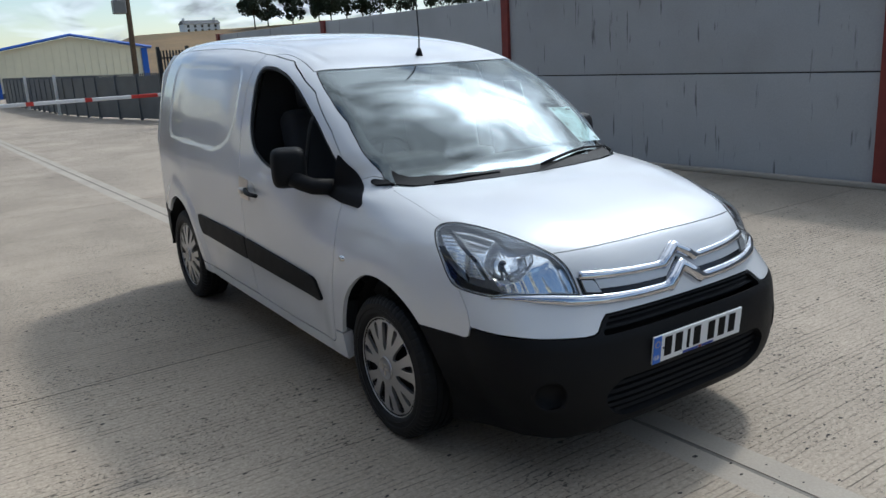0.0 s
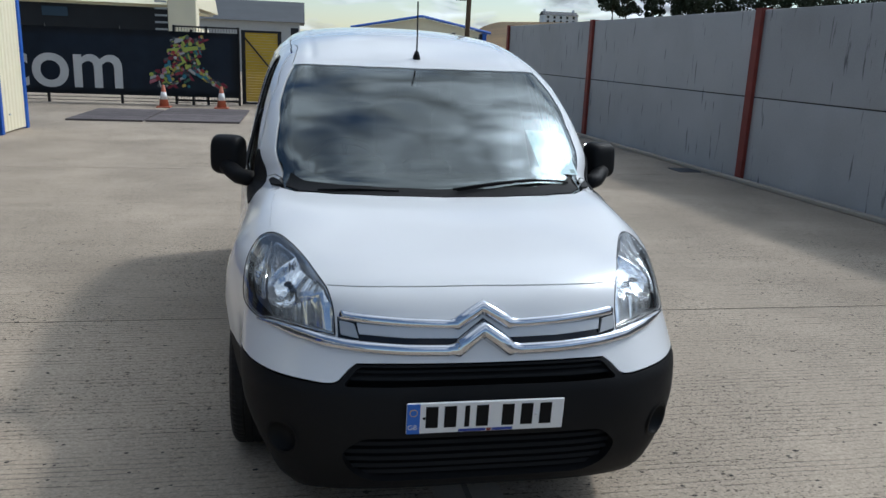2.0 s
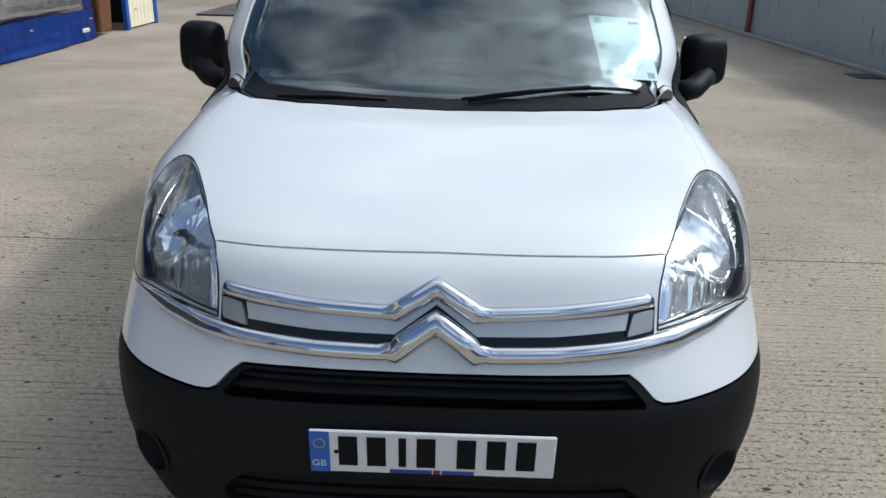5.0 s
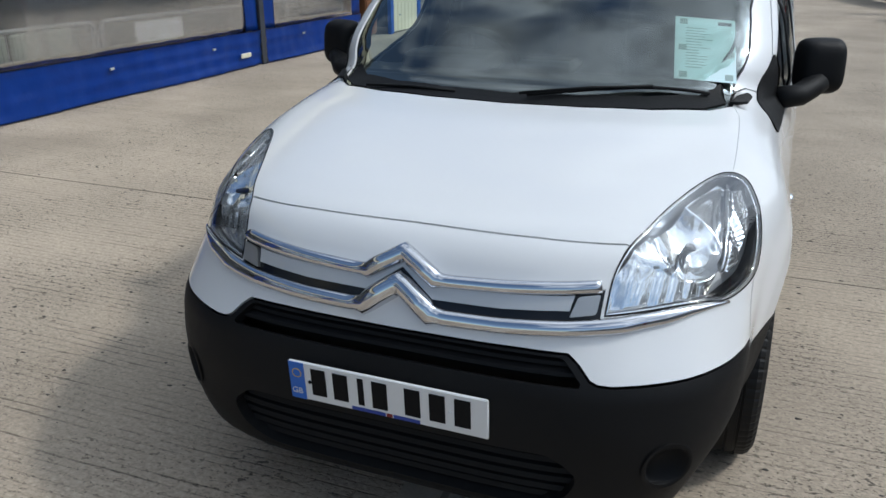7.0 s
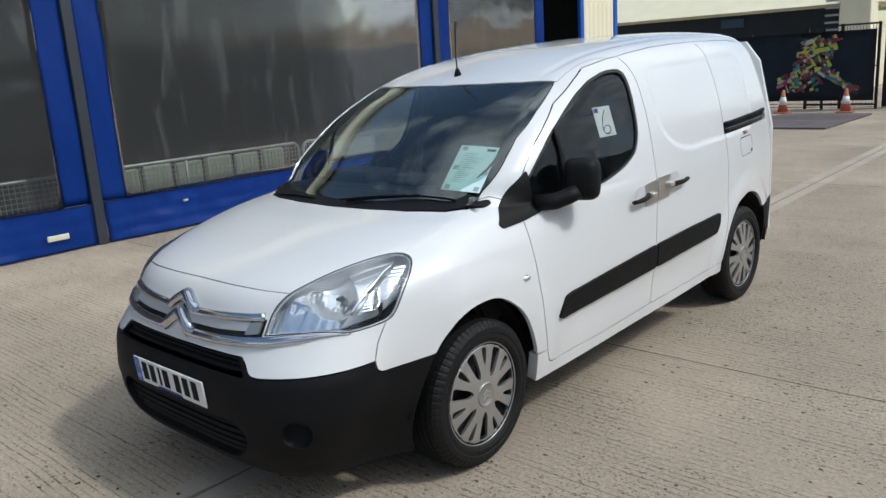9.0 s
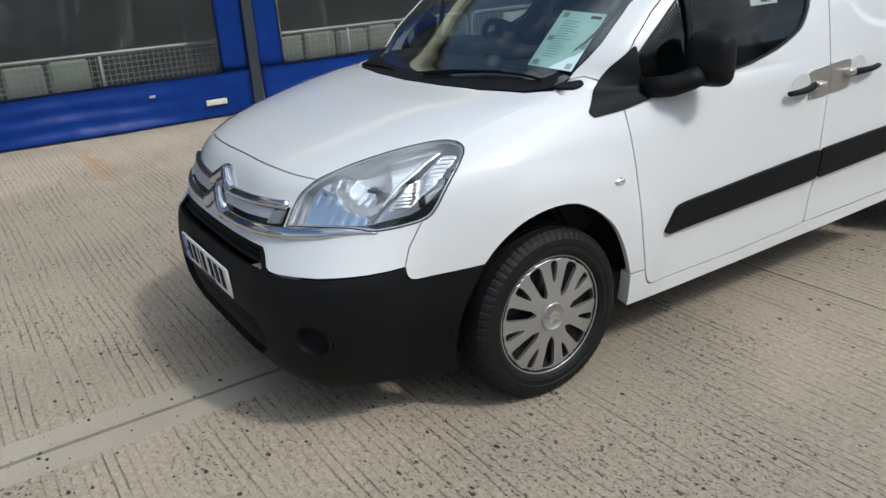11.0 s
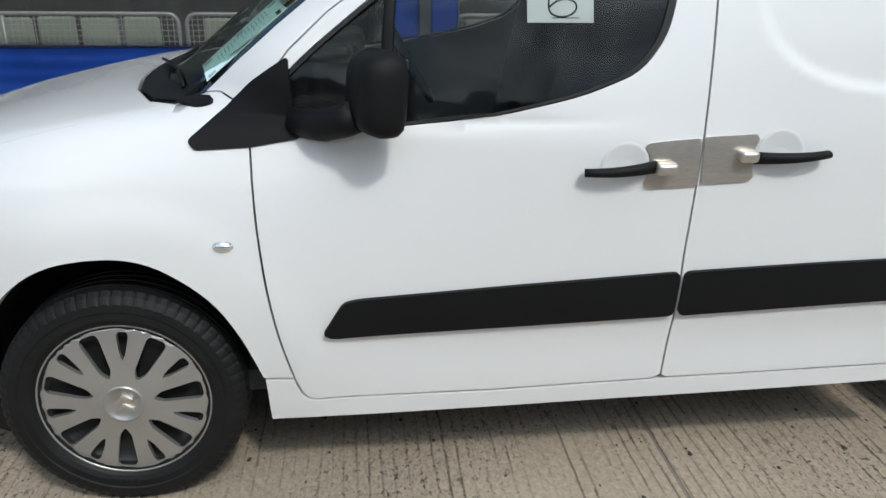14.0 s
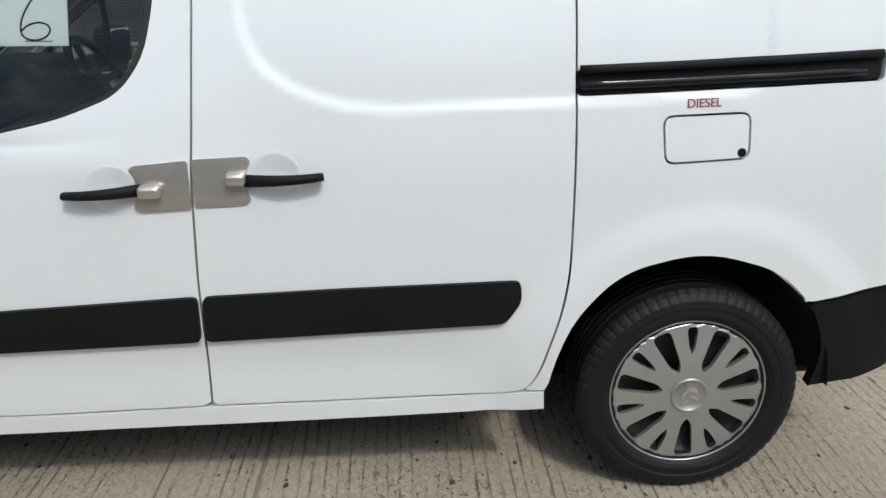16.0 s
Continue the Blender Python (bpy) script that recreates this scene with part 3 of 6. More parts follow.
# scattered grit on the concrete, thicker in some places than in others
def grit():
    verts, faces = [], []
    while len(faces) < 30000:
        x, y = rng.uniform(-4, 4.5), rng.uniform(-3.2, 4)
        thick = 0.5 + noise.noise(Vector((x * 0.7, y * 0.9, 3.0))) + 0.5 * noise.noise(Vector((x * 2.3, y * 2.9, 8.0)))
        if rng.random() > thick:
            continue
        r = 0.0028 + 0.0085 * rng.random() ** 4
        at = len(verts)
        for a in (0, 1.05, 2.1, 3.14, 4.2, 5.2):
            k = r * rng.uniform(0.6, 1.25)
            verts.append((x + 1.3 * k * math.cos(a), y + 0.8 * k * math.sin(a), 0.0006))
        verts.append((x, y, 0.0006 + r * 0.35))
        faces += [(at + i, at + (i + 1) % 6, at + 6) for i in range(6)]
    me = bpy.data.meshes.new("grit")
    me.from_pydata(verts, [], faces)
    return me


tagged(mesh_part("grit", grit(), shade("dark_grit", (0.05, 0.045, 0.04), 0.9, spread=0.4, scale=30)), "dark grit scattered over pale concrete yard", "grit", kind="stuff")

DARK_VOID_JOINT = shade("joint_backing_dark", (0.05, 0.048, 0.045), 0.9, spread=0.2)
# the precast wall: two courses between red steel posts
WALL_X0, WALL_Y0, WALL_TURN = 5.845, 1.36, 2.95
wall = thing("wall_east", "grey precast concrete panel wall with red steel posts", "wall", kind="structure", at=pose(WALL_X0, WALL_Y0, 0, 0, 0, WALL_TURN))
BAY = 5.68
for i in range(-4, 4):
    y = i * BAY
    bm = box_bm((-0.035, y - 0.07, 0), (0.02, y + 0.07, 2.36))
    box_bm((0.02, y - 0.02, 0), (0.16, y + 0.02, 2.36), bm=bm)
    box_bm((0.16, y - 0.07, 0), (0.18, y + 0.07, 2.36), bm=bm)
    if i < 4:
        part("post", bm, RED_STEEL, wall, "red oxide painted steel post")
    if i == 3:
        break
    # dark strip added inside the joint to stop sunlight coming through the gap
    part("joint_seal", box_bm((0.045, y + 0.022, 1.166), (0.14, y + BAY - 0.022, 1.184)), DARK_VOID_JOINT, wall, "dark backing strip added in the panel joint")
    for z0, z1 in ((0.02, 1.167), (1.183, 2.34)):
        part("wall_panel", box_bm((0.025, y + 0.022, z0), (0.155, y + BAY - 0.022, z1), 0.006), PRECAST, wall)
part("kerb", box_bm((-0.13, -4 * BAY, 0.001), (-0.037, 3 * BAY, 0.055), 0.01), TROWELLED, wall)
tagged(part("drain_cover", box_bm((5.0, 7.75, 0.001), (5.35, 8.15, 0.012), 0.004), DARK_STEEL), "dark iron drain cover set in concrete", "drain cover")

# ---- the curtained building ----
CX = -5.47
shed = thing("curtain_building", "open-fronted shed closed with clear and blue curtains", "building", kind="structure")


def wavy_sheet(y0, y1, z0, z1, x, amp, nu, nv, seed, hem=0.0, pleat=0.0):
    bm = bmesh.new()
    g = []
    for i in range(nu + 1):
        col = []
        for j in range(nv + 1):
            y, z = y0 + (y1 - y0) * i / nu, z0 + (z1 - z0) * j / nv
            d = amp * noise.noise(Vector((y * 1.7, z * 1.2, seed))) + 0.5 * amp * noise.noise(Vector((y * 5, z * 4, seed + 3)))
            low = 1 - j / nv
            d += pleat * math.sin(z * 44 + 1.6 * noise.noise(Vector((y * 0.8, 2.0, seed)))) * (0.6 + 0.8 * noise.noise(Vector((y * 0.5, z, seed + 5))))
            col.append(bm.verts.new((x + d + hem * low * low * (0.6 + 0.4 * math.sin(y * 2.1 + seed)), y, z)))
        g.append(col)
    for i in range(nu):
        for j in range(nv):
            bm.faces.new((g[i][j], g[i + 1][j], g[i + 1][j + 1], g[i][j + 1]))
    bmesh.ops.solidify(bm, geom=bm.faces[:], thickness=0.004)
    return bm


POSTS = [-15.2, -9.7, -4.2, 1.30, 6.80]
for k, y in enumerate(POSTS):
    part("post", box_bm((CX - 0.10, y - 0.055, 0), (CX + 0.05, y + 0.055, 4.2), 0.006), DARK_STEEL, shed, "dark steel portal post")
ENDS = POSTS + [9.75]
for k, (a, b) in enumerate(zip(ENDS[:-1], ENDS[1:])):
    c = thing("strip_curtain", "blue tarpaulin curtain with a large scuffed clear window", "curtain", "curtains of the shed")
    part("skirt", wavy_sheet(a + 0.06, b - 0.06, 0.015, 0.45, CX + 0.03, 0.034, 90, 22, k, 0.06, 0.006), BLUE_PVC, c, "blue tarpaulin skirt", True)
    part("side_band", wavy_sheet(a + 0.06, a + 0.34, 0.45, 4.0, CX + 0.012, 0.02, 8, 40, k + 9, 0), BLUE_PVC, c, "blue tarpaulin band", True)
    part("side_band", wavy_sheet(b - 0.34, b - 0.06, 0.45, 4.0, CX + 0.012, 0.02, 8, 40, k + 19, 0), BLUE_PVC, c, "blue tarpaulin band", True)
    window = part("clear_window", wavy_sheet(a + 0.33, b - 0.33, 0.44, 4.0, CX + 0.004, 0.0025, 60, 40, k + 29), CLEAR_PVC, c, "scuffed clear plastic window", True)
    window.visible_shadow = False
    for j in range(3):
        y = a + 1.0 + j * 1.7
        part("eyelet", box_bm((CX + 0.055, y - 0.03, 0.30), (CX + 0.075, y + 0.03, 0.325), 0.004), GALV, c, "small metal eyelet")
    part("tag", box_bm((CX + 0.07, b - 0.58, 0.14), (CX + 0.085, b - 0.36, 0.20), 0.008), shade("cream_tag", (0.6, 0.58, 0.45), 0.5), c, "cream plastic strap tag")
part("lintel", box_bm((CX - 0.15, -15.4, 4.0), (CX + 0.06, 12.2, 4.6)), CREAM, shed, "cream cladding above the openings")
part("roof", box_bm((CX - 14, -15.6, 4.6), (CX + 0.3, 12.4, 4.72)), SLATE, shed)
# unseen near-black walls and backdrop, added to give the unlit inside its darkness
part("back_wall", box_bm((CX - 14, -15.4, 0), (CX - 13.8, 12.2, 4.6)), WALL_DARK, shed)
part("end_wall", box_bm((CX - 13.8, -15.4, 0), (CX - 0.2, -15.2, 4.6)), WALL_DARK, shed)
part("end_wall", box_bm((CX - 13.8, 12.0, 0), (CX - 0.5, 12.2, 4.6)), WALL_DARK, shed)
part("partition", box_bm((CX - 3.2, -15.2, 0.01), (CX - 3.1, 12.0, 4.59)), WALL_DARK, shed, "dark backdrop added for the shed's unlit inside")


# corrugated cream bay at the corner, with blue trim
def corrugated(y0, y1, z0, z1, x, pitch=0.16, depth=0.014):
    """A ribbed sheet: its plan outline, closed at the back, pushed upwards."""
    line, y = [], y0
    while y < y1 - 1e-6:
        line += [(x + dx, min(y + dy * pitch, y1)) for dy, dx in ((0, 0), (0.30, 0), (0.50, depth), (0.80, depth))]
        y += pitch
    line += [(x, y1), (x - 0.03, y1), (x - 0.03, y0)]
    return moved(prism_bm(line, z1 - z0), pose(0, 0, z0))


part("cladding", corrugated(10.952, 12.072, 0.03, 3.98, CX + 0.02), CREAM, shed, "cream corrugated cladding")
part("corner_trim", box_bm((CX - 0.02, 10.83, 0), (CX + 0.055, 10.95, 4.0), 0.01), BLUE_TRIM, shed, "blue painted corner trim")
part("corner_trim", box_bm((CX - 0.06, 12.075, 0), (CX + 0.05, 12.20, 4.0), 0.01), BLUE_TRIM, shed, "blue painted corner trim")


def barrier(y, x=-5.95, sheet=None):
    b = thing("crowd_barrier", "grey steel crowd barrier with mesh infill behind the curtain", "barrier", "barriers in the shed")
    h, w = 0.725, 2.72
    pts = [(x, y, 0.12)] + [(x, y + 0.10 - 0.10 * math.cos(t), h - 0.10 + 0.10 * math.sin(t)) for t in np.linspace(0, math.pi / 2, 5)] + [(x, y + w - 0.10 + 0.10 * math.sin(t), h - 0.10 + 0.10 * math.cos(t)) for t in np.linspace(0, math.pi / 2, 5)] + [(x, y + w, 0.12)]
    part("frame", path_bm(pts + [(x, y, 0.12)], 0.021), GALV, b, smooth=True)
    part("upright", tube_bm((x, y + 1.0, 0.12), (x, y + 1.0, h), 0.016, sides=8), GALV, b, smooth=True)
    bm = bmesh.new()
    for i in range(1, 48):
        box_bm((x - 0.003, y + w * i / 48 - 0.003, 0.12), (x + 0.003, y + w * i / 48 + 0.003, h), bm=bm)
    for i in range(1, 11):
        z = 0.12 + (h - 0.12) * i / 11
        box_bm((x + 0.003, y + 0.02, z - 0.003), (x + 0.007, y + w - 0.02, z + 0.003), bm=bm)
    tagged(part("mesh_infill", bm, GALV, b), kind="stuff")
    for s in (0.3, w - 0.3):
        part("foot", path_bm([(x - 0.28, y + s, 0.006), (x - 0.1, y + s, 0.06), (x, y + s, 0.12), (x + 0.1, y + s, 0.06), (x + 0.28, y + s, 0.006)], 0.012), GALV, b)
    if sheet:
        part("panel", box_bm((x + 0.024, y + sheet[0], 0.16), (x + 0.032, y + sheet[1], h - 0.05), 0.004), POLE_WHITE, b, "white plastic panel")
    return b


for k in range(-3, 4):
    barrier(-1.12 + 2.8 * k, sheet=(0.50, 1.32) if k == 2 else None)
BOARD_GREEN = shade("pale_green_plastic", (0.30, 0.34, 0.265), 0.6, spread=0.12, scale=3)
for y0, count in ((-4.0, 6), (-1.02, 2), (1.80, 6)):
    for k in range(count):
        y = y0 + k * 0.43
        board = tagged(part("board", box_bm((-6.26, y + 0.02, 0.001), (-6.20, y + 0.40, 0.66 + 0.012 * (k % 2)), 0.025), BOARD_GREEN), "pale green plastic board standing behind barriers", "board", "boards behind the barriers")

# wheelie bin in the gap before the cream bay
bin_ = thing("wheelie_bin", "brown plastic wheelie bin beside a cream clad wall", "bin")
bm = box_bm((-5.95, 9.95, 0.05), (-5.45, 10.45, 0.98), 0.03)
for v in bm.verts:
    if v.co.z < 0.5:
        v.co.x, v.co.y = -5.7 + (v.co.x + 5.7) * 0.82, 10.2 + (v.co.y - 10.2) * 0.82
part("body", bm, BIN_BROWN, bin_)
part("lid", box_bm((-5.97, 9.92, 0.98), (-5.40, 10.48, 1.05), 0.02), BIN_BROWN, bin_)
for y in (9.98, 10.38):
    part("wheel", moved(lathe_bm([(-0.03, 0.0), (-0.03, 0.09), (0.03, 0.09), (0.03, 0.0)], 20), pose(-5.9, y, 0.09, 0, 0, 90)), RUBBER, bin_)

# ---- the far end: banner fence, gate, barrier ----
FY = 18.35
fence = thing("banner_fence", "navy printed banner on a black steel fence", "fence")
for x in np.arange(-15.6, -2.0, 1.75):
    part("post", box_bm((x - 0.03, FY, 0), (x + 0.03, FY + 0.06, 1.9)), BLACK_STEEL, fence)
part("banner", moved(wavy_sheet(-15.6, -2.2, 0.22, 1.84, 0, 0.012, 60, 8, 5), pose(0, FY - 0.02, 0, 0, 0, 90) @ Matrix.Diagonal((1, -1, 1, 1))), BANNER, fence, "navy printed banner", True)
for z in (0.06, 0.14, 0.22):
    part("rail", tube_bm((-15.6, FY + 0.03, z), (-2.2, FY + 0.03, z), 0.008, sides=6), BLACK_STEEL, fence)
lettering("lettering", "com", 1.70, pose(-4.97, FY - 0.045, 0.40, 90), LETTER_WHITE, fence, 0.004, "RIGHT", 0.022)
# a heap of printed machine parts, as plain coloured shapes
tones = [shade("print_" + n, c, 0.6, spread=0.1) for n, c in (("red", (0.38, 0.05, 0.06)), ("pink", (0.45, 0.16, 0.20)), ("green", (0.06, 0.16, 0.10)), ("lime", (0.42, 0.50, 0.10)), ("teal", (0.05, 0.22, 0.28)), ("yellow", (0.48, 0.38, 0.08)), ("grey", (0.45, 0.46, 0.45)), ("maroon", (0.22, 0.03, 0.05)), ("slate", (0.10, 0.12, 0.13)), ("dark", (0.05, 0.06, 0.07)))]
art = random.Random(11)
for i in range(280):
    u = art.random()
    if u < 0.62:
        cx, cz, a = -3.62 + art.uniform(-0.42, 0.42), 1.05 + art.uniform(-0.62, 0.66), art.choice((20, 32, 110, 122))
        cx += (cz - 1.0) * 0.30
    elif u < 0.82:
        t = art.random()
        cx, cz, a = -3.4 + t * 0.85, 1.0 - t * 0.55 + art.gauss(0, 0.06), -35
    else:
        t = art.random()
        cx, cz, a = -3.6 - t * 0.75, 0.95 - t * 0.25 + art.gauss(0, 0.10), 25
    if not 0.36 < cz < 1.72:
        continue
    w, h = art.uniform(0.03, 0.12), art.uniform(0.02, 0.045)
    if art.random() < 0.3:
        r = art.uniform(0.025, 0.055)
        bm = prism_bm([(r * math.cos(t), r * math.sin(t)) for t in np.linspace(0, 2 * math.pi, 15)[:-1]], 0.004)
        ring = bm
    else:
        ring = prism_bm([(-w, -h), (w, -h), (w, h * art.uniform(0.3, 1)), (-w * art.uniform(0.4, 1), h)], 0.004)
    part("print", moved(ring, pose(cx, FY - 0.05 - i * 0.0002, cz, 90) @ pose(0, 0, 0, 0, 0, a)), art.choice(tones), fence)
part("print", moved(prism_bm([(0, 0), (0.95, 0.12), (0.93, 0.22), (0.02, 0.10)], 0.004), pose(-3.95, FY - 0.085, 1.30, 90)), tones[3], fence)

gate = thing("yard_gate", "black steel gate with yellow mesh infill standing open", "gate")
for x in (-2.10, -1.16):
    part("gate_post", box_bm((x - 0.05, 18.9, 0.02), (x + 0.05, 19.0, 1.95)), BLACK_STEEL, gate)
for z in (0.05, 1.92):
    part("rail", box_bm((-2.05, 18.92, z - 0.03), (-1.21, 18.98, z + 0.03)), BLACK_STEEL, gate)
part("brace", path_bm([(-2.05, 18.88, 1.75), (-1.21, 18.88, 0.75)], 0.022, 6), BLACK_STEEL, gate)
for i in range(26):
    z = 0.10 + i * 0.07
    part("mesh_slat", box_bm((-2.05, 18.93 + 0.008 * (i % 2), z), (-1.21, 18.945 + 0.008 * (i % 2), z + 0.064)), YELLOW, gate)
leaf = thing("gate_leaf", "black mesh gate leaf beside the navy banner", "gate")
for x in (-2.2, -3.0, -3.8):
    part("upright", box_bm((x - 0.03, 18.55, 0), (x + 0.03, 18.61, 2.0)), BLACK_STEEL, leaf)
for z in (0.1, 1.0, 1.97):
    part("rail", box_bm((-3.77, 18.56, z - 0.02), (-2.23, 18.60, z + 0.02)), BLACK_STEEL, leaf)
for i in range(22):
    part("bar", tube_bm((-3.75 + i * 0.07, 18.58, 0.12), (-3.75 + i * 0.07, 18.58, 1.95), 0.006, sides=5), BLACK_STEEL, leaf)
tagged(part("gate_post", box_bm((-0.86, 18.6, 0), (-0.66, 18.8, 2.05), 0.01), BLACK_STEEL), "tall square black steel gate post", "post")

boom = thing("boom_barrier", "grey boom barrier with a lowered white and red pole", "barrier")
part("cabinet", box_bm((-1.12, 17.15, 0.03), (-0.82, 17.45, 1.02), 0.015), GREY_BOX, boom)
part("base", box_bm((-1.2, 17.08, 0), (-0.74, 17.52, 0.03)), GREY_BOX, boom)
for i in range(9):
    x = -0.80 + i * 0.62
    z = 0.90
    part("pole", box_bm((x, 17.27, z), (x + 0.62, 17.33, z + 0.085), 0.01), POLE_RED if i in (5, 7) else POLE_WHITE, boom)
    if i in (1, 3, 6):
        part("band", box_bm((x + 0.2, 17.265, z - 0.003), (x + 0.36, 17.335, z + 0.088)), POLE_RED, boom, "red band")
rest = thing("pole_rest", "white forked post that carries the barrier pole", "post")
part("post", box_bm((4.50, 17.26, 0), (4.58, 17.34, 0.88)), POLE_WHITE, rest)
part("fork", box_bm((4.44, 17.25, 0.85), (4.64, 17.35, 0.895)), POLE_WHITE, rest)


def cone(x, y):
    c = thing("traffic_cone", "faded orange traffic cone with a white sleeve", "cone", "cones by the banner")
    part("base", box_bm((x - 0.17, y - 0.17, 0), (x + 0.17, y + 0.17, 0.035), 0.01), CONE_RED, c)
    part("body", tube_bm((x, y, 0.035), (x, y, 0.55), 0.12, 0.03, 20), CONE_RED, c, smooth=True)
    part("sleeve", tube_bm((x, y, 0.20), (x, y, 0.38), 0.094, 0.064, 20), POLE_WHITE, c, "white sleeve", True)


cone(-3.93, 17.4)
cone(-2.56, 17.5)
for i, (x0, y0, x1, y1) in enumerate(((-5.2, 13.6, -3.75, 16.3), (-3.70, 13.65, -1.85, 16.9))):
    mat_ = thing("timber_mat", "dark weathered board mat lying on the concrete", "mat", "mats on the ground")
    for k in range(6):
        part("board", box_bm((x0, y0 + (y1 - y0) * k / 6 + 0.01, 0.001), (x1, y0 + (y1 - y0) * (k + 1) / 6 - 0.01, 0.04), 0.005), WOOD_DARK, mat_)

# ---- behind the banner ----
depot = thing("depot_building", "long building with a black front and a grey pitched roof", "building")
part("wall", box_bm((-22, 26, 0), (-4.6, 34, 2.1)), CREAM, depot)
part("dark_front", box_bm((-22, 25.8, 1.2), (-5.0, 25.98, 2.66)), WALL_DARK, depot, "black glazed front")
part("fascia", box_bm((-22, 25.7, 2.66), (-4.4, 34, 2.8)), CREAM, depot)
bm = bmesh.new()
for x in (-22, -4.2):
    for y, z in ((25.5, 2.75), (30, 5.2), (34.2, 2.75)):
        bm.verts.new((x, y, z))
bm.verts.ensure_lookup_table()
for f in ((0, 1, 4, 3), (1, 2, 5, 4), (0, 2, 1), (3, 4, 5)):
    bm.faces.new([bm.verts[i] for i in f])
part("roof", bm, CREAM, depot, "cream sheet roof")
part("pane", box_bm((-9.0, 25.74, 2.25), (-8.2, 25.79, 2.55)), shade("dim_window", (0.06, 0.09, 0.12), 0.1), depot)
part("stair_tower", box_bm((-4.9, 24.9, 0.0), (-4.0, 25.7, 3.6), 0.02), CREAM, depot, "cream stair bay")
for i in range(8):
    part("rung", box_bm((-5.3, 24.85, 1.7 + i * 0.22), (-4.92, 24.95, 1.76 + i * 0.22)), GALV, depot)
shed2 = thing("grey_shed", "low grey shed with a dark slate roof", "building")
part("wall", box_bm((-6.4, 45, 0), (-0.7, 52, 2.9)), shade("pale_grey_wall", (0.42, 0.42, 0.41), 0.7, spread=0.06), shed2)
bm = bmesh.new()
for x in (-6.7, -0.4):
    for y, z in ((44.7, 2.85), (48.5, 4.15), (52.3, 2.85)):
        bm.verts.new((x, y, z))
bm.verts.ensure_lookup_table()
for f in ((0, 1, 4, 3), (1, 2, 5, 4), (0, 2, 1), (3, 4, 5), (0, 3, 5, 2)):
    bm.faces.new([bm.verts[i] for i in f])
part("roof", bm, SLATE, shed2)


# ---- the distance ----
def gable_barn(x0, x1, y0, y1, eave, ridge):
    b = thing("cream_barn", "cream corrugated barn with blue painted verges", "building")
    xm = (x0 + x1) / 2
    bm = bmesh.new()
    front = [bm.verts.new((x, y0, z)) for x, z in ((x0, 0), (x1, 0), (x1, eave), (xm, ridge), (x0, eave))]
    back = [bm.verts.new((v.co.x, y1, v.co.z)) for v in front]
    bm.faces.new(front)
    bm.faces.new(back[::-1])
    for i in (0, 1, 4):
        j = (i + 1) % 5
        bm.faces.new((front[j], front[i], back[i], back[j]))
    part("wall", bm, CREAM, b)
    for i in range(int((x1 - x0) / 0.5)):
        x = x0 + 0.25 + i * 0.5
        top = eave + (ridge - eave) * (1 - abs(x - xm) / (xm - x0))
        part("cladding_rib", box_bm((x, y0 - 0.05, 0.36), (x + 0.07, y0 - 0.005, top)), CREAM, b)
    for xa, xb in ((x0 - 0.5, xm), (x1 + 0.5, xm)):
        za = eave - 0.5 * (ridge - eave) / (xm - x0)
        bm = bmesh.new()
        q = [bm.verts.new(p) for p in ((xa, y0 - 0.4, za), (xb, y0 - 0.4, ridge), (xb, y1 + 0.4, ridge), (xa, y1 + 0.4, za))]
        bm.faces.new(q if xa < xb else q[::-1])
        bmesh.ops.solidify(bm, geom=bm.faces[:], thickness=0.25)
        part("roof", bm, shade("barn_roof", (0.22, 0.25, 0.28), 0.6, spread=0.1), b)
        part("verge", path_bm([(xa, y0 - 0.45, za + 0.12), (xb, y0 - 0.45, ridge + 0.12)], 0.10, 4), BLUE_TRIM, b, "blue painted verge")
    part("plinth", box_bm((x0 - 0.05, y0 - 0.12, 0), (x1 + 0.05, y0 - 0.06, 0.35)), FENCE_GREY, b, "dark plinth")
    for x in (x0, x1):
        part("corner_trim", box_bm((x - 0.2, y0 - 0.3, 0), (x + 0.2, y0 + 0.1, eave)), BLUE_TRIM, b)
    return b


gable_barn(3.6, 13.6, 60, 96, 3.05, 4.0)

# dark close-boarded fence on both sides of the lane, with a few white posts
lane_fence = thing("lane_fence", "dark grey steel sheet fence along the lane", "fence")
run = [(2.6, 46), (2.9, 30), (3.3, 26.2), (4.3, 22.0), (5.2, 20.0)]
for (xa, ya), (xb, yb) in zip(run[:-1], run[1:]):
    n = max(1, int(math.hypot(xb - xa, yb - ya) / 1.2))
    for i in range(n):
        p, q = Vector((xa + (xb - xa) * i / n, ya + (yb - ya) * i / n, 0)), Vector((xa + (xb - xa) * (i + 1) / n, ya + (yb - ya) * (i + 1) / n, 0))
        mid, ang = (p + q) / 2, math.degrees(math.atan2(q.y - p.y, q.x - p.x))
        w = (q - p).length
        part("fence_sheet", moved(box_bm((-w / 2 + 0.01, -0.02, 0.05), (w / 2 - 0.01, 0.02, 1.36)), pose(mid.x, mid.y, 0, 0, 0, ang)), FENCE_GREY, lane_fence)
        for k in range(int(w / 0.12)):
            part("finial", moved(box_bm((-w / 2 + 0.03 + k * 0.12, -0.015, 1.36), (-w / 2 + 0.06 + k * 0.12, 0.015, 1.44)), pose(mid.x, mid.y, 0, 0, 0, ang)), FENCE_GREY, lane_fence)
        part("post", box_bm((p.x - 0.05, p.y - 0.05, 0), (p.x + 0.05, p.y + 0.05, 1.42)), FENCE_GREY, lane_fence)
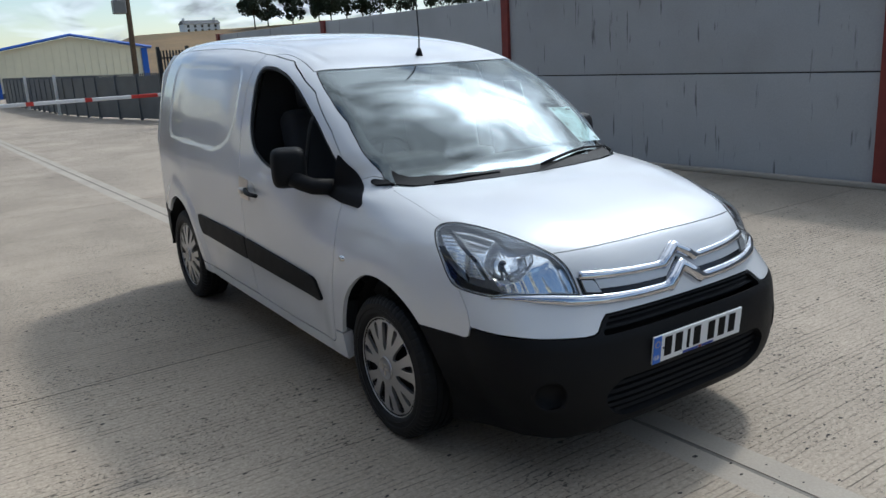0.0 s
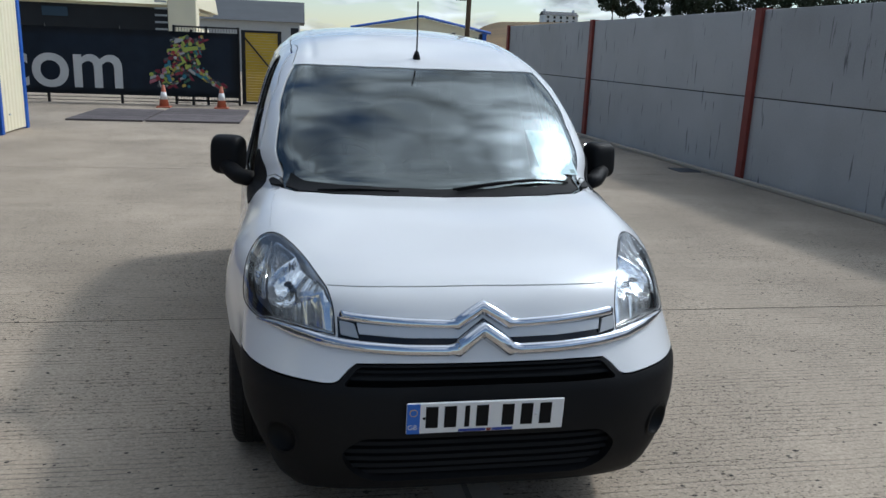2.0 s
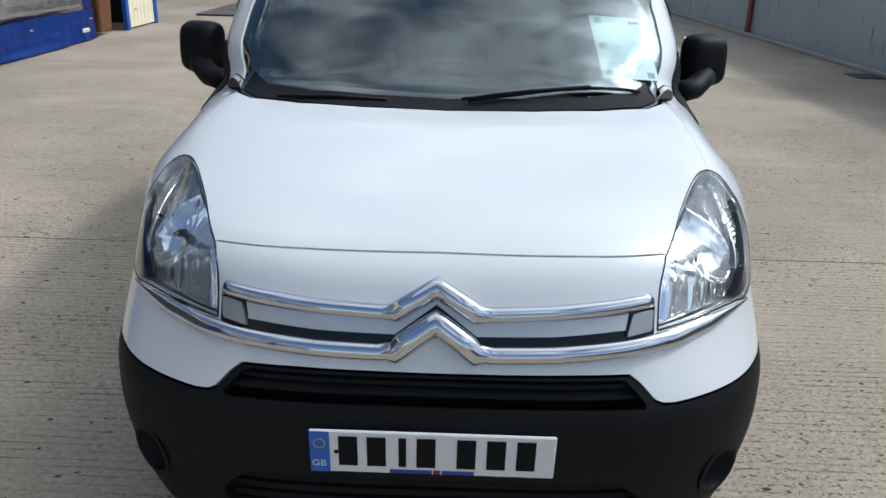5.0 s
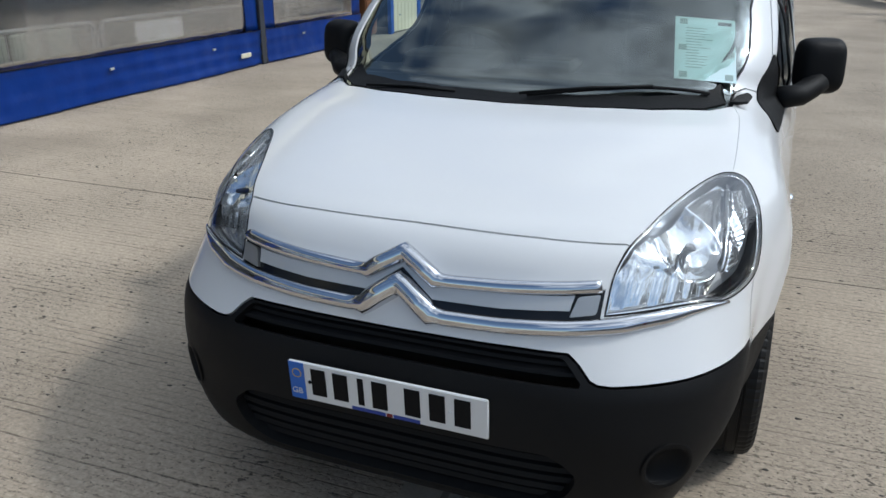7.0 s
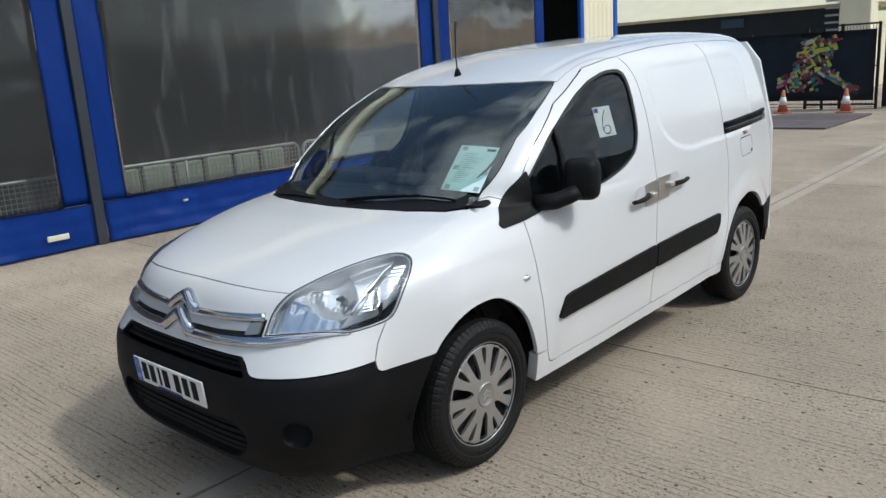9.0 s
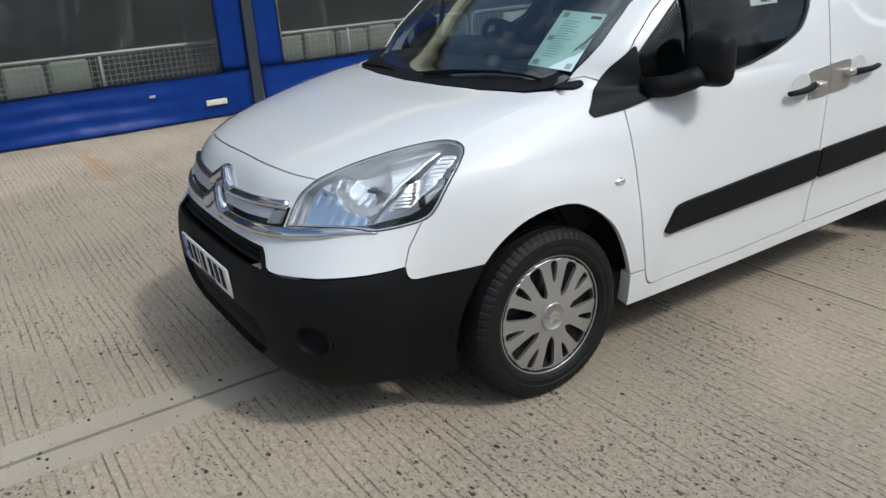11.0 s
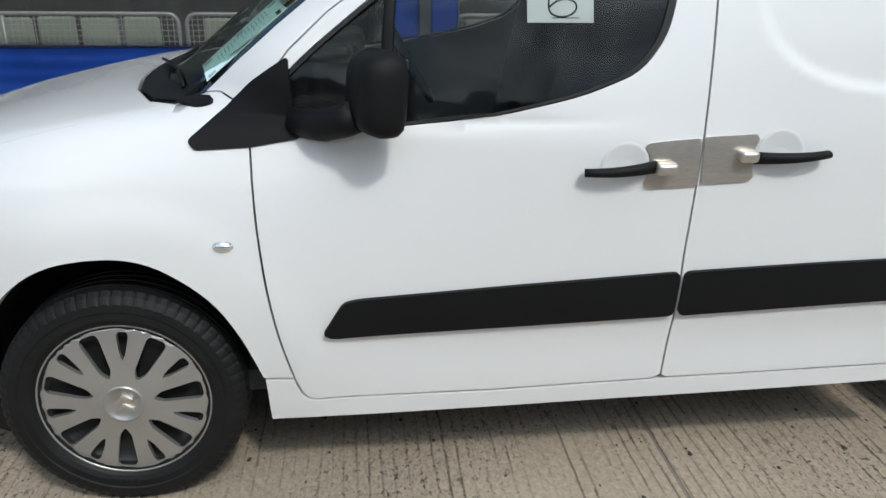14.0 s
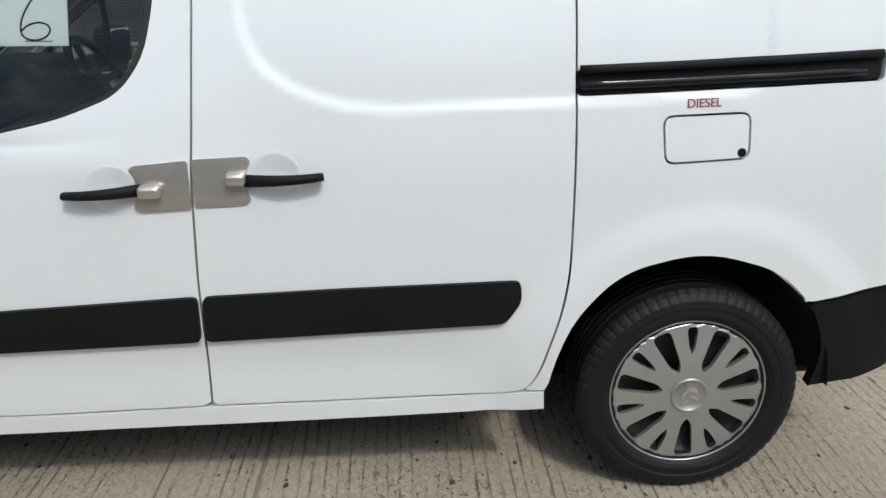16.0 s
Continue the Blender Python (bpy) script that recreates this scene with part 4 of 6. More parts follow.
for x, y in ((2.85, 31.0), (2.7, 38.0)):
    tagged(part("marker_post", box_bm((x - 0.12, y - 0.05, 0), (x - 0.02, y + 0.05, 1.5)), POLE_WHITE), "white painted marker post by the lane", "post", "white posts on the lane")

yard_gate = thing("tall_gate", "tall black steel palisade gate at the wall's end", "gate")
for i in range(9):
    part("pale", box_bm((3.68 + i * 0.085, 19.4, 0.1), (3.72 + i * 0.085, 19.43, 2.02)), BLACK_STEEL, yard_gate)
for x in (3.64, 4.42):
    part("post", box_bm((x - 0.04, 19.36, 0), (x + 0.04, 19.46, 2.12)), BLACK_STEEL, yard_gate)
for z in (0.4, 1.8):
    part("rail", box_bm((3.68, 19.44, z), (4.38, 19.47, z + 0.05)), BLACK_STEEL, yard_gate)

pole = thing("utility_pole", "timber utility pole with a grey transformer box", "pole")
part("pole", tube_bm((9.2, 45, 0), (9.35, 45, 9.5), 0.17, 0.12, 12), TIMBER, pole, smooth=True)
part("transformer", box_bm((8.45, 44.6, 4.55), (9.12, 45.2, 5.3), 0.05), GREY_BOX, pole, "grey transformer box")
part("bracket", box_bm((8.6, 44.9, 5.3), (9.4, 45.05, 5.42)), GREY_BOX, pole)

# the hill, one sheet that rises to the north-east
def hill_bm():
    bm = bmesh.new()
    nx, ny = 60, 36
    g = []
    for i in range(nx + 1):
        col = []
        for j in range(ny + 1):
            x, y = -60 + 560 * i / nx, 95 + 330 * j / ny
            turn = math.degrees(math.atan2(x + 2, y + 3))
            rise = max(0.0, min(1.0, (turn - 9) / 5))
            up = max(0.0, min(1.0, (y - 95) / 300))
            far = math.hypot(x + 2, y + 3)
            z = -0.2 + rise * (3 - 2 * rise) * rise * up * (far * math.tan(math.radians(2.10 + 0.03 * (turn - 14))) + 1.6) + 0.4 * noise.noise(Vector((x * 0.03, y * 0.03, 0)))
            col.append(bm.verts.new((x, y, z)))
        g.append(col)
    for i in range(nx):
        for j in range(ny):
            bm.faces.new((g[i][j], g[i + 1][j], g[i + 1][j + 1], g[i][j + 1]))
    return bm


tagged(part("hillside", hill_bm(), GRASS_GOLD, smooth=True), "dry golden grass hillside behind the yard", "hill", kind="structure")


def farmhouse(x, y, z):
    h = thing("farmhouse", "white two-storey farmhouse with a slate roof on the hill", "house")
    part("wall", box_bm((x, y, z - 2), (x + 18, y + 8, z + 4.2)), RENDER_WHITE, h)
    bm = bmesh.new()
    for px in (x - 0.3, x + 18.3):
        for py, pz in ((y - 0.4, z + 4.1), (y + 4, z + 6.0), (y + 8.4, z + 4.1)):
            bm.verts.new((px, py, pz))
    bm.verts.ensure_lookup_table()
    for f in ((0, 1, 4, 3), (1, 2, 5, 4), (0, 2, 1), (3, 4, 5), (0, 3, 5, 2)):
        bm.faces.new([bm.verts[i] for i in f])
    part("roof", bm, SLATE, h)
    for k in (1.2, 16.6):
        part("chimney", box_bm((x + k - 0.5, y + 3.5, z + 5), (x + k + 0.5, y + 4.5, z + 7)), RENDER_WHITE, h)
    for row in (0.3, 2.4):
        for k in range(5):
            part("window", box_bm((x + 1.6 + k * 3.4, y - 0.06, z + row), (x + 2.7 + k * 3.4, y - 0.01, z + row + 1.3)), GLOSS_BLACK, h)
    return h


def tree(x, y, z, height, width, seed):
    r = random.Random(seed)
    t = thing("tree", "dark broadleaf tree on the skyline", "tree", "trees on the hill")
    part("trunk", tube_bm((x, y, z - 1), (x + r.uniform(-0.5, 0.5), y, z + height * 0.55), 0.45, 0.2, 8), BARK, t)
    for k in range(5):
        a = r.uniform(0, 6.28)
        part("limb", tube_bm((x, y, z + height * (0.3 + 0.05 * k)), (x + width * 0.35 * math.cos(a), y + width * 0.35 * math.sin(a), z + height * (0.55 + 0.07 * k)), 0.18, 0.06, 6), BARK, t)
    verts, faces = [], []
    clumps = [(x + r.gauss(0, width * 0.26), y + r.gauss(0, width * 0.26), z + height * r.uniform(0.32, 0.95), width * r.uniform(0.10, 0.22)) for _ in range(34)]
    for cx, cy, cz, cr in clumps:
        for _ in range(60):
            d = Vector((r.gauss(0, 1), r.gauss(0, 1), r.gauss(0, 0.8))).normalized() * cr * r.uniform(0.5, 1.0)
            s = r.uniform(0.45, 0.95)
            u = Vector((r.gauss(0, 1), r.gauss(0, 1), r.gauss(0, 1))).normalized() * s
            w = u.cross(Vector((r.gauss(0, 1), r.gauss(0, 1), r.gauss(0, 1)))).normalized() * s * 0.6
            c = Vector((cx, cy, cz)) + d
            b = len(verts)
            verts += [c - u, c + w, c + u, c - w]
            faces.append((b, b + 1, b + 2, b + 3))
    me = bpy.data.meshes.new("crown")
    me.from_pydata(verts, [], faces)
    mesh_part("crown", me, LEAF, t)


farmhouse(120.5, 398, 17.0)
wood = random.Random(21)
for az_, top, wide in ((21.6, 19, 13), (22.5, 21, 13), (24.2, 19, 11), (26.0, 19, 14), (26.8, 23, 15), (27.9, 23, 17), (29.0, 24, 17), (30.2, 24, 17), (31.4, 24, 17), (32.6, 25, 17), (33.8, 26, 17), (35.0, 26, 17), (36.4, 26, 17), (38.0, 26, 17), (39.6, 26, 17)):
    yy = 385 + wood.uniform(-12, 12)
    tree(-2 + (yy + 3) * math.tan(math.radians(az_)), yy, 15.5 + 0.25 * (az_ - 20), top, wide, int(az_ * 10))


# ---- panels cut from the van's form ----
from mathutils.geometry import delaunay_2d_cdt


def in_polygon(q, poly):
    x, y = q[:, 0], q[:, 1]
    hit = np.zeros(len(q), bool)
    px, py = poly[:, 0], poly[:, 1]
    j = len(poly) - 1
    for i in range(len(poly)):
        cond = (py[i] > y) != (py[j] > y)
        with np.errstate(divide="ignore", invalid="ignore"):
            xi = (px[j] - px[i]) * (y - py[i]) / (py[j] - py[i]) + px[i]
        hit ^= cond & (x < xi)
        j = i
    return hit


def clean_loop(q, least=0.004):
    out = [q[0]]
    for p in q[1:]:
        if np.linalg.norm(p - out[-1]) > least:
            out.append(p)
    if np.linalg.norm(out[0] - out[-1]) < least:
        out.pop()
    return np.array(out)


def shrink(q, by):
    """A closed plane outline drawn in by a small way."""
    area = 0.5 * np.sum(q[:, 0] * np.roll(q[:, 1], -1) - np.roll(q[:, 0], -1) * q[:, 1])
    a, b = q - np.roll(q, 1, 0), np.roll(q, -1, 0) - q
    d = a / np.linalg.norm(a, axis=1, keepdims=True) + b / np.linalg.norm(b, axis=1, keepdims=True)
    d /= np.maximum(np.linalg.norm(d, axis=1, keepdims=True), 1e-6)
    n = np.stack([-d[:, 1], d[:, 0]], 1) * (1 if area > 0 else -1)
    return q + n * by


def triangulate(outline, holes, gap):
    """Plane points and triangles that fill an outline round its holes."""
    lo, hi = outline.min(0), outline.max(0)
    gx, gy = np.meshgrid(np.arange(lo[0], hi[0] + gap, gap), np.arange(lo[1], hi[1] + gap, gap * 0.87), indexing="ij")
    gx = gx + (np.arange(gx.shape[1]) % 2)[None, :] * gap * 0.5
    g = np.stack([gx.ravel(), gy.ravel()], 1)
    keep = in_polygon(g, outline)
    edge = np.concatenate([outline] + holes)
    for h in holes:
        keep &= ~in_polygon(g, h)
    g = g[keep]
    if len(g):
        near = np.full(len(g), 9.0)
        along = [loop + (np.roll(loop, -1, 0) - loop) * k for loop in [outline] + holes for k in (0.0, 0.33, 0.67)]
        for e in np.concatenate(along):
            near = np.minimum(near, np.abs(g - e).max(1))
        g = g[near > gap * 0.45]
    pts, edges, at = [Vector(p) for p in np.concatenate([edge, g])], [], 0
    for loop in [outline] + holes:
        n = len(loop)
        edges += [(at + i, at + (i + 1) % n) for i in range(n)]
        at += n
    vs, es, fs, *_ = delaunay_2d_cdt(pts, edges, [], 0, 1e-5)
    q = np.array([tuple(v) for v in vs])
    f = np.array([tuple(t) for t in fs])
    c = q[f].mean(1)
    e1, e2 = q[f[:, 1]] - q[f[:, 0]], q[f[:, 2]] - q[f[:, 0]]
    long = np.maximum(np.maximum((e1 ** 2).sum(1), (e2 ** 2).sum(1)), ((e2 - e1) ** 2).sum(1))
    ok = in_polygon(c, outline) & (np.abs(e1[:, 0] * e2[:, 1] - e1[:, 1] * e2[:, 0]) > 0.002 * long)
    for h in holes:
        ok &= ~in_polygon(c, h)
    return q, f[ok]


def skin_panel(name, view, outline, material, parent, label="", gap=0.03, off=0.0, flange=0.014, holes=(), seam=0.0028, mirror=False, pucker=None):
    """A panel of the skin: its outline (places in space) unrolled, filled, laid back on the skin, with its edges turned in."""
    q = shrink(clean_loop(flat(view, outline)), seam)
    hs = [shrink(clean_loop(flat(view, h)), -seam) for h in holes]
    q, f = triangulate(q, hs, gap)
    p = on_skin(view, q)
    n = body_normal(p)
    p = p + n * off
    if pucker:
        p = p + n * pucker(p)[:, None]
    a, b, c = p[f[:, 0]], p[f[:, 1]], p[f[:, 2]]
    if pucker:
        g = np.zeros_like(n)
        fn = np.cross(b - a, c - a)
        fn[np.einsum("ij,ij->i", fn, n[f[:, 0]]) < 0] *= -1
        for k in range(3):
            np.add.at(g, f[:, k], fn)
        shown = g / np.maximum(np.linalg.norm(g, axis=1, keepdims=True), 1e-12)
    else:
        shown = n
    flip = np.einsum("ij,ij->i", np.cross(b - a, c - a), n[f[:, 0]]) < 0
    f[flip] = f[flip][:, ::-1]
    count = {}
    for t in f:
        for i in range(3):
            count[(t[i], t[(i + 1) % 3])] = 1
    rim = [e for e in count if (e[1], e[0]) not in count]
    used = sorted({i for e in rim for i in e})
    low = {v: len(p) + k for k, v in enumerate(used)}
    verts = np.concatenate([p, p[used] - n[used] * flange])
    faces = [tuple(t) for t in f] + [(b_, a_, low[a_], low[b_]) for a_, b_ in rim]
    normals = []
    for t in f:
        normals += [shown[i] for i in t]
    for a_, b_ in rim:
        m = np.cross(p[a_] - p[b_], verts[low[a_]] - p[b_])
        m = m / max(np.linalg.norm(m), 1e-9)
        normals += [m] * 4
    normals = np.array(normals)
    if mirror:
        verts = verts * (-1, 1, 1)
        normals = normals * (-1, 1, 1)
        turned, rev = [], []
        at = 0
        for t in faces:
            turned.append(t[::-1])
            rev += list(range(at + len(t) - 1, at - 1, -1))
            at += len(t)
        faces, normals = turned, normals[rev]
    me = bpy.data.meshes.new(name)
    me.from_pydata([tuple(v) for v in verts], [], [tuple(int(i) for i in t) for t in faces])
    me.polygons.foreach_set("use_smooth", [True] * len(me.polygons))
    me.normals_split_custom_set([tuple(v) for v in normals])
    return mesh_part(name, me, material, parent, label)


def skin_strip(name, line, width, height, material, parent, label="", mirror=False, sides=8, sink=0.3, ends=True, taper=None):
    """A moulding laid along a line on the skin, with a rounded section."""
    p = np.asarray(line)
    n = body_normal(p)
    bm = bmesh.new()
    rings = []
    for i in range(len(p)):
        d = p[min(i + 1, len(p) - 1)] - p[max(i - 1, 0)]
        d /= np.linalg.norm(d)
        s = np.cross(n[i], d)
        s /= np.linalg.norm(s)
        k = 1.0 if taper is None else taper(i / (len(p) - 1))
        ring = []
        for j in range(sides + 1):
            a = math.pi * j / sides
            c, e = math.cos(a), math.sin(a)
            c = math.copysign(abs(c) ** 0.6, c)
            ring.append(p[i] + s * c * width * k / 2 + n[i] * (height * e ** 0.8 - height * sink))
        if mirror:
            ring = [v * (-1, 1, 1) for v in ring]
        rings.append([bm.verts.new(tuple(v)) for v in ring])
    for a, b in zip(rings[:-1], rings[1:]):
        for j in range(sides):
            q = (a[j], a[j + 1], b[j + 1], b[j])
            bm.faces.new(q)
    if ends:
        bm.faces.new(rings[0])
        bm.faces.new(rings[-1])
    bmesh.ops.recalc_face_normals(bm, faces=bm.faces[:])
    return part(name, bm, material, parent, label, True)


def both(f):
    """Builds the same part on the van's two sides."""
    return [f(False), f(True)]


van = thing("panel_van", "white panel van with black bumpers parked on the concrete yard", "van")

# lines that panels share, for the side on +x
def eased(pts, times=3):
    """Corner cutting: an open run of plane points made smooth."""
    pts = [np.array(p, float) for p in pts]
    for _ in range(times):
        out = [pts[0]]
        for a, b in zip(pts[:-1], pts[1:]):
            out += [a * 0.75 + b * 0.25, a * 0.25 + b * 0.75]
        pts = out + [pts[-1]]
    return [tuple(p) for p in pts]


WING_NOSE = eased([(-0.545, 0.622), (-0.543, 0.588), (-0.518, 0.571), (-0.44, 0.571), (-0.31, 0.577)])
ARCH_LOW = eased([(-0.340, 0.165), (-0.362, 0.30), (-0.350, 0.45), (-0.286, 0.580)])
ARCH_HIGH = [ARCH_LOW[-1]] + eased([(-0.286, 0.580), (-0.238, 0.640), (-0.145, 0.702), (-0.03, 0.720), (0.07, 0.714), (0.155, 0.674), (0.245, 0.600), (0.300, 0.505), (0.333, 0.42), (0.347, 0.378)], 2)[1:]
ARCH_R = rounded([(2.315, 0.268), (2.335, 0.42), (2.385, 0.565), (2.50, 0.695), (2.71, 0.745), (2.92, 0.680), (3.03, 0.575), (3.085, 0.45), (3.070, 0.315)], 0.12, 6)
DOOR_FRONT = rounded([(0.352, 0.985), (0.357, 0.82), (0.372, 0.653), (0.393, 0.513), (0.428, 0.372)], 0.08, 4)
DOOR_FOOT = eased([(0.428, 0.372), (0.448, 0.315), (0.475, 0.299), (0.51, 0.299)])
DOOR_BASE = [(0.515, 0.299), (0.95, 0.303), (1.40, 0.318)]
DOOR_REAR = [(1.422, 0.332), (1.429, 0.52), (1.430, 0.70), (1.440, 0.94), (1.450, 1.08), (1.457, 1.20), (1.464, 1.335), (1.466, 1.50), (1.462, 1.640)]
DOOR_TOP = [(1.462, 1.640), (1.388, 1.634), (1.139, 1.596), (0.995, 1.540), (0.783, 1.447), (0.665, 1.366), (0.543, 1.280), (0.45, 1.195), (0.375, 1.10), (0.345, 1.02)]
CANT = [(1.462, 1.640), (1.572, 1.655), (1.85, 1.680), (2.17, 1.693), (2.8, 1.698), (3.15, 1.680), (3.30, 1.655)]
SLIDE_REAR = rounded([(2.362, 1.696), (2.366, 1.355), (2.370, 0.97), (2.370, 0.70), (2.348, 0.575), (2.300, 0.410), (2.266, 0.352), (2.20, 0.338)], 0.06, 4)
WINDOW = rounded([(0.36, 1.035), (0.45, 1.026), (0.675, 1.026), (0.924, 1.053), (1.144, 1.102), (1.282, 1.155), (1.345, 1.240), (1.368, 1.34), (1.382, 1.45), (1.395, 1.578), (1.25, 1.572), (1.07, 1.530), (0.919, 1.470), (0.81, 1.412), (0.65, 1.315), (0.50, 1.195), (0.40, 1.10)], 0.05, 4, True)
PILLAR_TOP = [(0.627, 0.925), (0.612, 1.05), (0.602, 1.18), (0.606, 1.28), (0.620, 1.35), (0.632, 1.383)]
SCREEN_SIDE = [("side", (0.235, 1.082), (0.32, 1.160), (0.42, 1.245), (0.505, 1.312), (0.68, 1.418), (0.80, 1.480), (0.912, 1.538))]
lamp_pts = [tuple(v) for v in flat("radial", [(0.480, -0.790, 0.735), (0.482, -0.742, 0.815), (0.496, -0.703, 0.853), (0.512, -0.664, 0.878), (0.555, -0.556, 0.915), (0.606, -0.430, 0.944), (0.660, -0.330, 0.960), (0.705, -0.285, 0.960), (0.745, -0.270, 0.945), (0.774, -0.305, 0.912), (0.797, -0.375, 0.850), (0.803, -0.425, 0.785), (0.797, -0.458, 0.754), (0.766, -0.545, 0.742), (0.727, -0.610, 0.736), (0.690, -0.648, 0.747), (0.630, -0.700, 0.747), (0.570, -0.742, 0.743)])]
lamp_hi = eased(lamp_pts + lamp_pts[:1], 2)[:-1]
LAMP = curve(("radial", *lamp_hi, lamp_hi[0]))


def lamp_run(p, q):
    """The lamp's outline from the place nearest p to that nearest q, the shorter way round in the list's order."""
    i, j = (int(np.argmin(np.linalg.norm(LAMP - np.array(k), axis=1))) for k in (p, q))
    return LAMP[i:j + 1] if i <= j else np.concatenate([LAMP[i:], LAMP[:j + 1]])


M = np.array([-1.0, 1, 1])
lamp_in, lamp_bonnet, lamp_peak, lamp_out = (0.480, -0.790, 0.735), (0.505, -0.680, 0.870), (0.702, -0.286, 0.961), (0.797, -0.462, 0.753)
inner_edge, top_edge = lamp_run(lamp_in, lamp_bonnet), lamp_run(lamp_bonnet, lamp_peak)
outer_edge, lower_edge = lamp_run(lamp_peak, lamp_out), lamp_run(lamp_out, lamp_in)

# bonnet
gap_line = curve(("top", (0.702, -0.284), (0.703, -0.15), (0.700, 0.0), (0.694, 0.09), (0.675, 0.155)))
front_line = curve(("front", (-0.500, 0.872), (-0.30, 0.877), (0.0, 0.879), (0.30, 0.877), (0.500, 0.872)))
back_line = curve(("top", (0.675, 0.155), (0.61, 0.080), (0.45, 0.012), (0.25, -0.024), (0.0, -0.038), (-0.25, -0.024), (-0.45, 0.012), (-0.61, 0.080), (-0.675, 0.155)))
bonnet_line = np.concatenate([front_line, top_edge, gap_line, back_line, (gap_line * M)[::-1], (top_edge * M)[::-1]])
skin_panel("bonnet", "top", bonnet_line, WHITE_PAINT, van, "white painted bonnet", seam=0.0002)

# white upper bumper with the nose panel
WHITE_LOW = [("front", (0.0, 0.658), (0.30, 0.660), (0.415, 0.658), (0.440, 0.640), (0.470, 0.610), (0.490, 0.602), (0.52, 0.600), (0.66, 0.606), (0.76, 0.614))]
low_half = np.concatenate([curve(*WHITE_LOW), curve(("side", (-0.60, 0.618), (-0.545, 0.622)))])
seam_line = curve(("side", (-0.545, 0.622), (-0.520, 0.68), (-0.466, 0.752)))
half = np.concatenate([low_half, seam_line[1:], lower_edge[1:], inner_edge[1:]])
nose = np.concatenate([half, front_line[::-1], (half * M)[::-1]])
skin_panel("upper_bumper", "radial", nose, WHITE_PAINT, van, "white painted nose and upper bumper")

# black lower bumper, with its mouths and lamp holes
arch_front = curve(("side", *ARCH_LOW))
black_half = np.concatenate([arch_front[::-1][:0], low_half, curve(("side", *WING_NOSE[1:])), arch_front[::-1]])
base_half = curve(("side", (-0.36, 0.166), (-0.45, 0.172), (-0.56, 0.182)), ("front", (0.60, 0.196), (0.45, 0.208), (0.3, 0.213), (0.0, 0.216)))
black = np.concatenate([black_half, base_half, (base_half * M)[::-1], (black_half * M)[::-1]])


def radial_loop(pts, r=0.02):
    """A closed outline given as (x, z) seen from the front."""
    return curve(("front", *rounded(pts, r, 4, True)), gap=0.02)


upper_mouth = radial_loop([(-0.405, 0.648), (0.405, 0.648), (0.455, 0.598), (-0.455, 0.598)], 0.012)
lower_mouth = radial_loop([(-0.40, 0.425), (0.40, 0.425), (0.465, 0.37), (0.43, 0.30), (0.36, 0.262), (-0.36, 0.262), (-0.43, 0.30), (-0.465, 0.37)], 0.03)
FOG = (0.655, 0.398)
fog_hole = curve(("front", *[(FOG[0] + 0.046 * math.cos(t), FOG[1] + 0.050 * math.sin(t)) for t in np.linspace(0, 2 * math.pi, 25)[:-1]]))
bumper = skin_panel("lower_bumper", "radial", black, BLACK_PLASTIC, van, "black textured plastic bumper", holes=[upper_mouth, lower_mouth, fog_hole, fog_hole * M], flange=0.03)


def nose_backing(z0, z1, xm, back, name):
    line = curve(("front", (-xm, (z0 + z1) / 2), (xm, (z0 + z1) / 2)), gap=0.04)
    bm = bmesh.new()
    cols = [[bm.verts.new((p[0], p[1] + back, z)) for z in (z0, z1)] for p in line]
    for a, b in zip(cols[:-1], cols[1:]):
        bm.faces.new((a[0], b[0], b[1], a[1]))
    part(name, bm, DARK_VOID, bumper)


nose_backing(0.56, 0.69, 0.52, 0.07, "mouth_back")
nose_backing(0.22, 0.47, 0.52, 0.08, "mouth_back")


def slat(z, xm, back, thick, tilt=0.012):
    line = curve(("front", (-xm, z), (xm, z)), gap=0.05)
    bm = bmesh.new()
    rows = []
    for p in line:
        rows.append([bm.verts.new((p[0], p[1] + back + dy, z + dz)) for dy, dz in ((0, -thick), (0.004, thick), (0.03, thick + tilt), (0.03, -thick + tilt))])
    for a, b in zip(rows[:-1], rows[1:]):
        for k in range(4):
            bm.faces.new((a[k], b[k], b[(k + 1) % 4], a[(k + 1) % 4]))
    part("slat", bm, BLACK_PLASTIC, bumper)


for z in (0.612, 0.632):
    slat(z, 0.44, 0.016, 0.004)
for z, xm in ((0.285, 0.40), (0.312, 0.43), (0.340, 0.45), (0.368, 0.455), (0.396, 0.43)):
    slat(z, xm, 0.026, 0.006)


def fog_cup(mirror):
    c = on_skin("front", [FOG])[0]
    n = body_normal(c[None])[0]
    s = np.array((-1.0 if mirror else 1.0, 1, 1))
    m = Matrix.Translation(Vector(c * s)) @ Vector(-n * s).to_track_quat("X", "Z").to_matrix().to_4x4()
    bm = lathe_bm([(0.004, 0.068), (0.0005, 0.060), (0.006, 0.054), (0.034, 0.046), (0.036, 0.0)], 32)
    part("fog_lamp_cup", moved(bm, m), BLACK_PLASTIC, bumper, "black round fog lamp recess", True)


both(fog_cup)

# grille bars and chevrons

def mirrored_band(low, high):
    lo, hi = curve(("front", *low)), curve(("front", *high))
    return np.concatenate([(lo * M)[::-1], lo[1:], hi[::-1], (hi * M)[1:]])


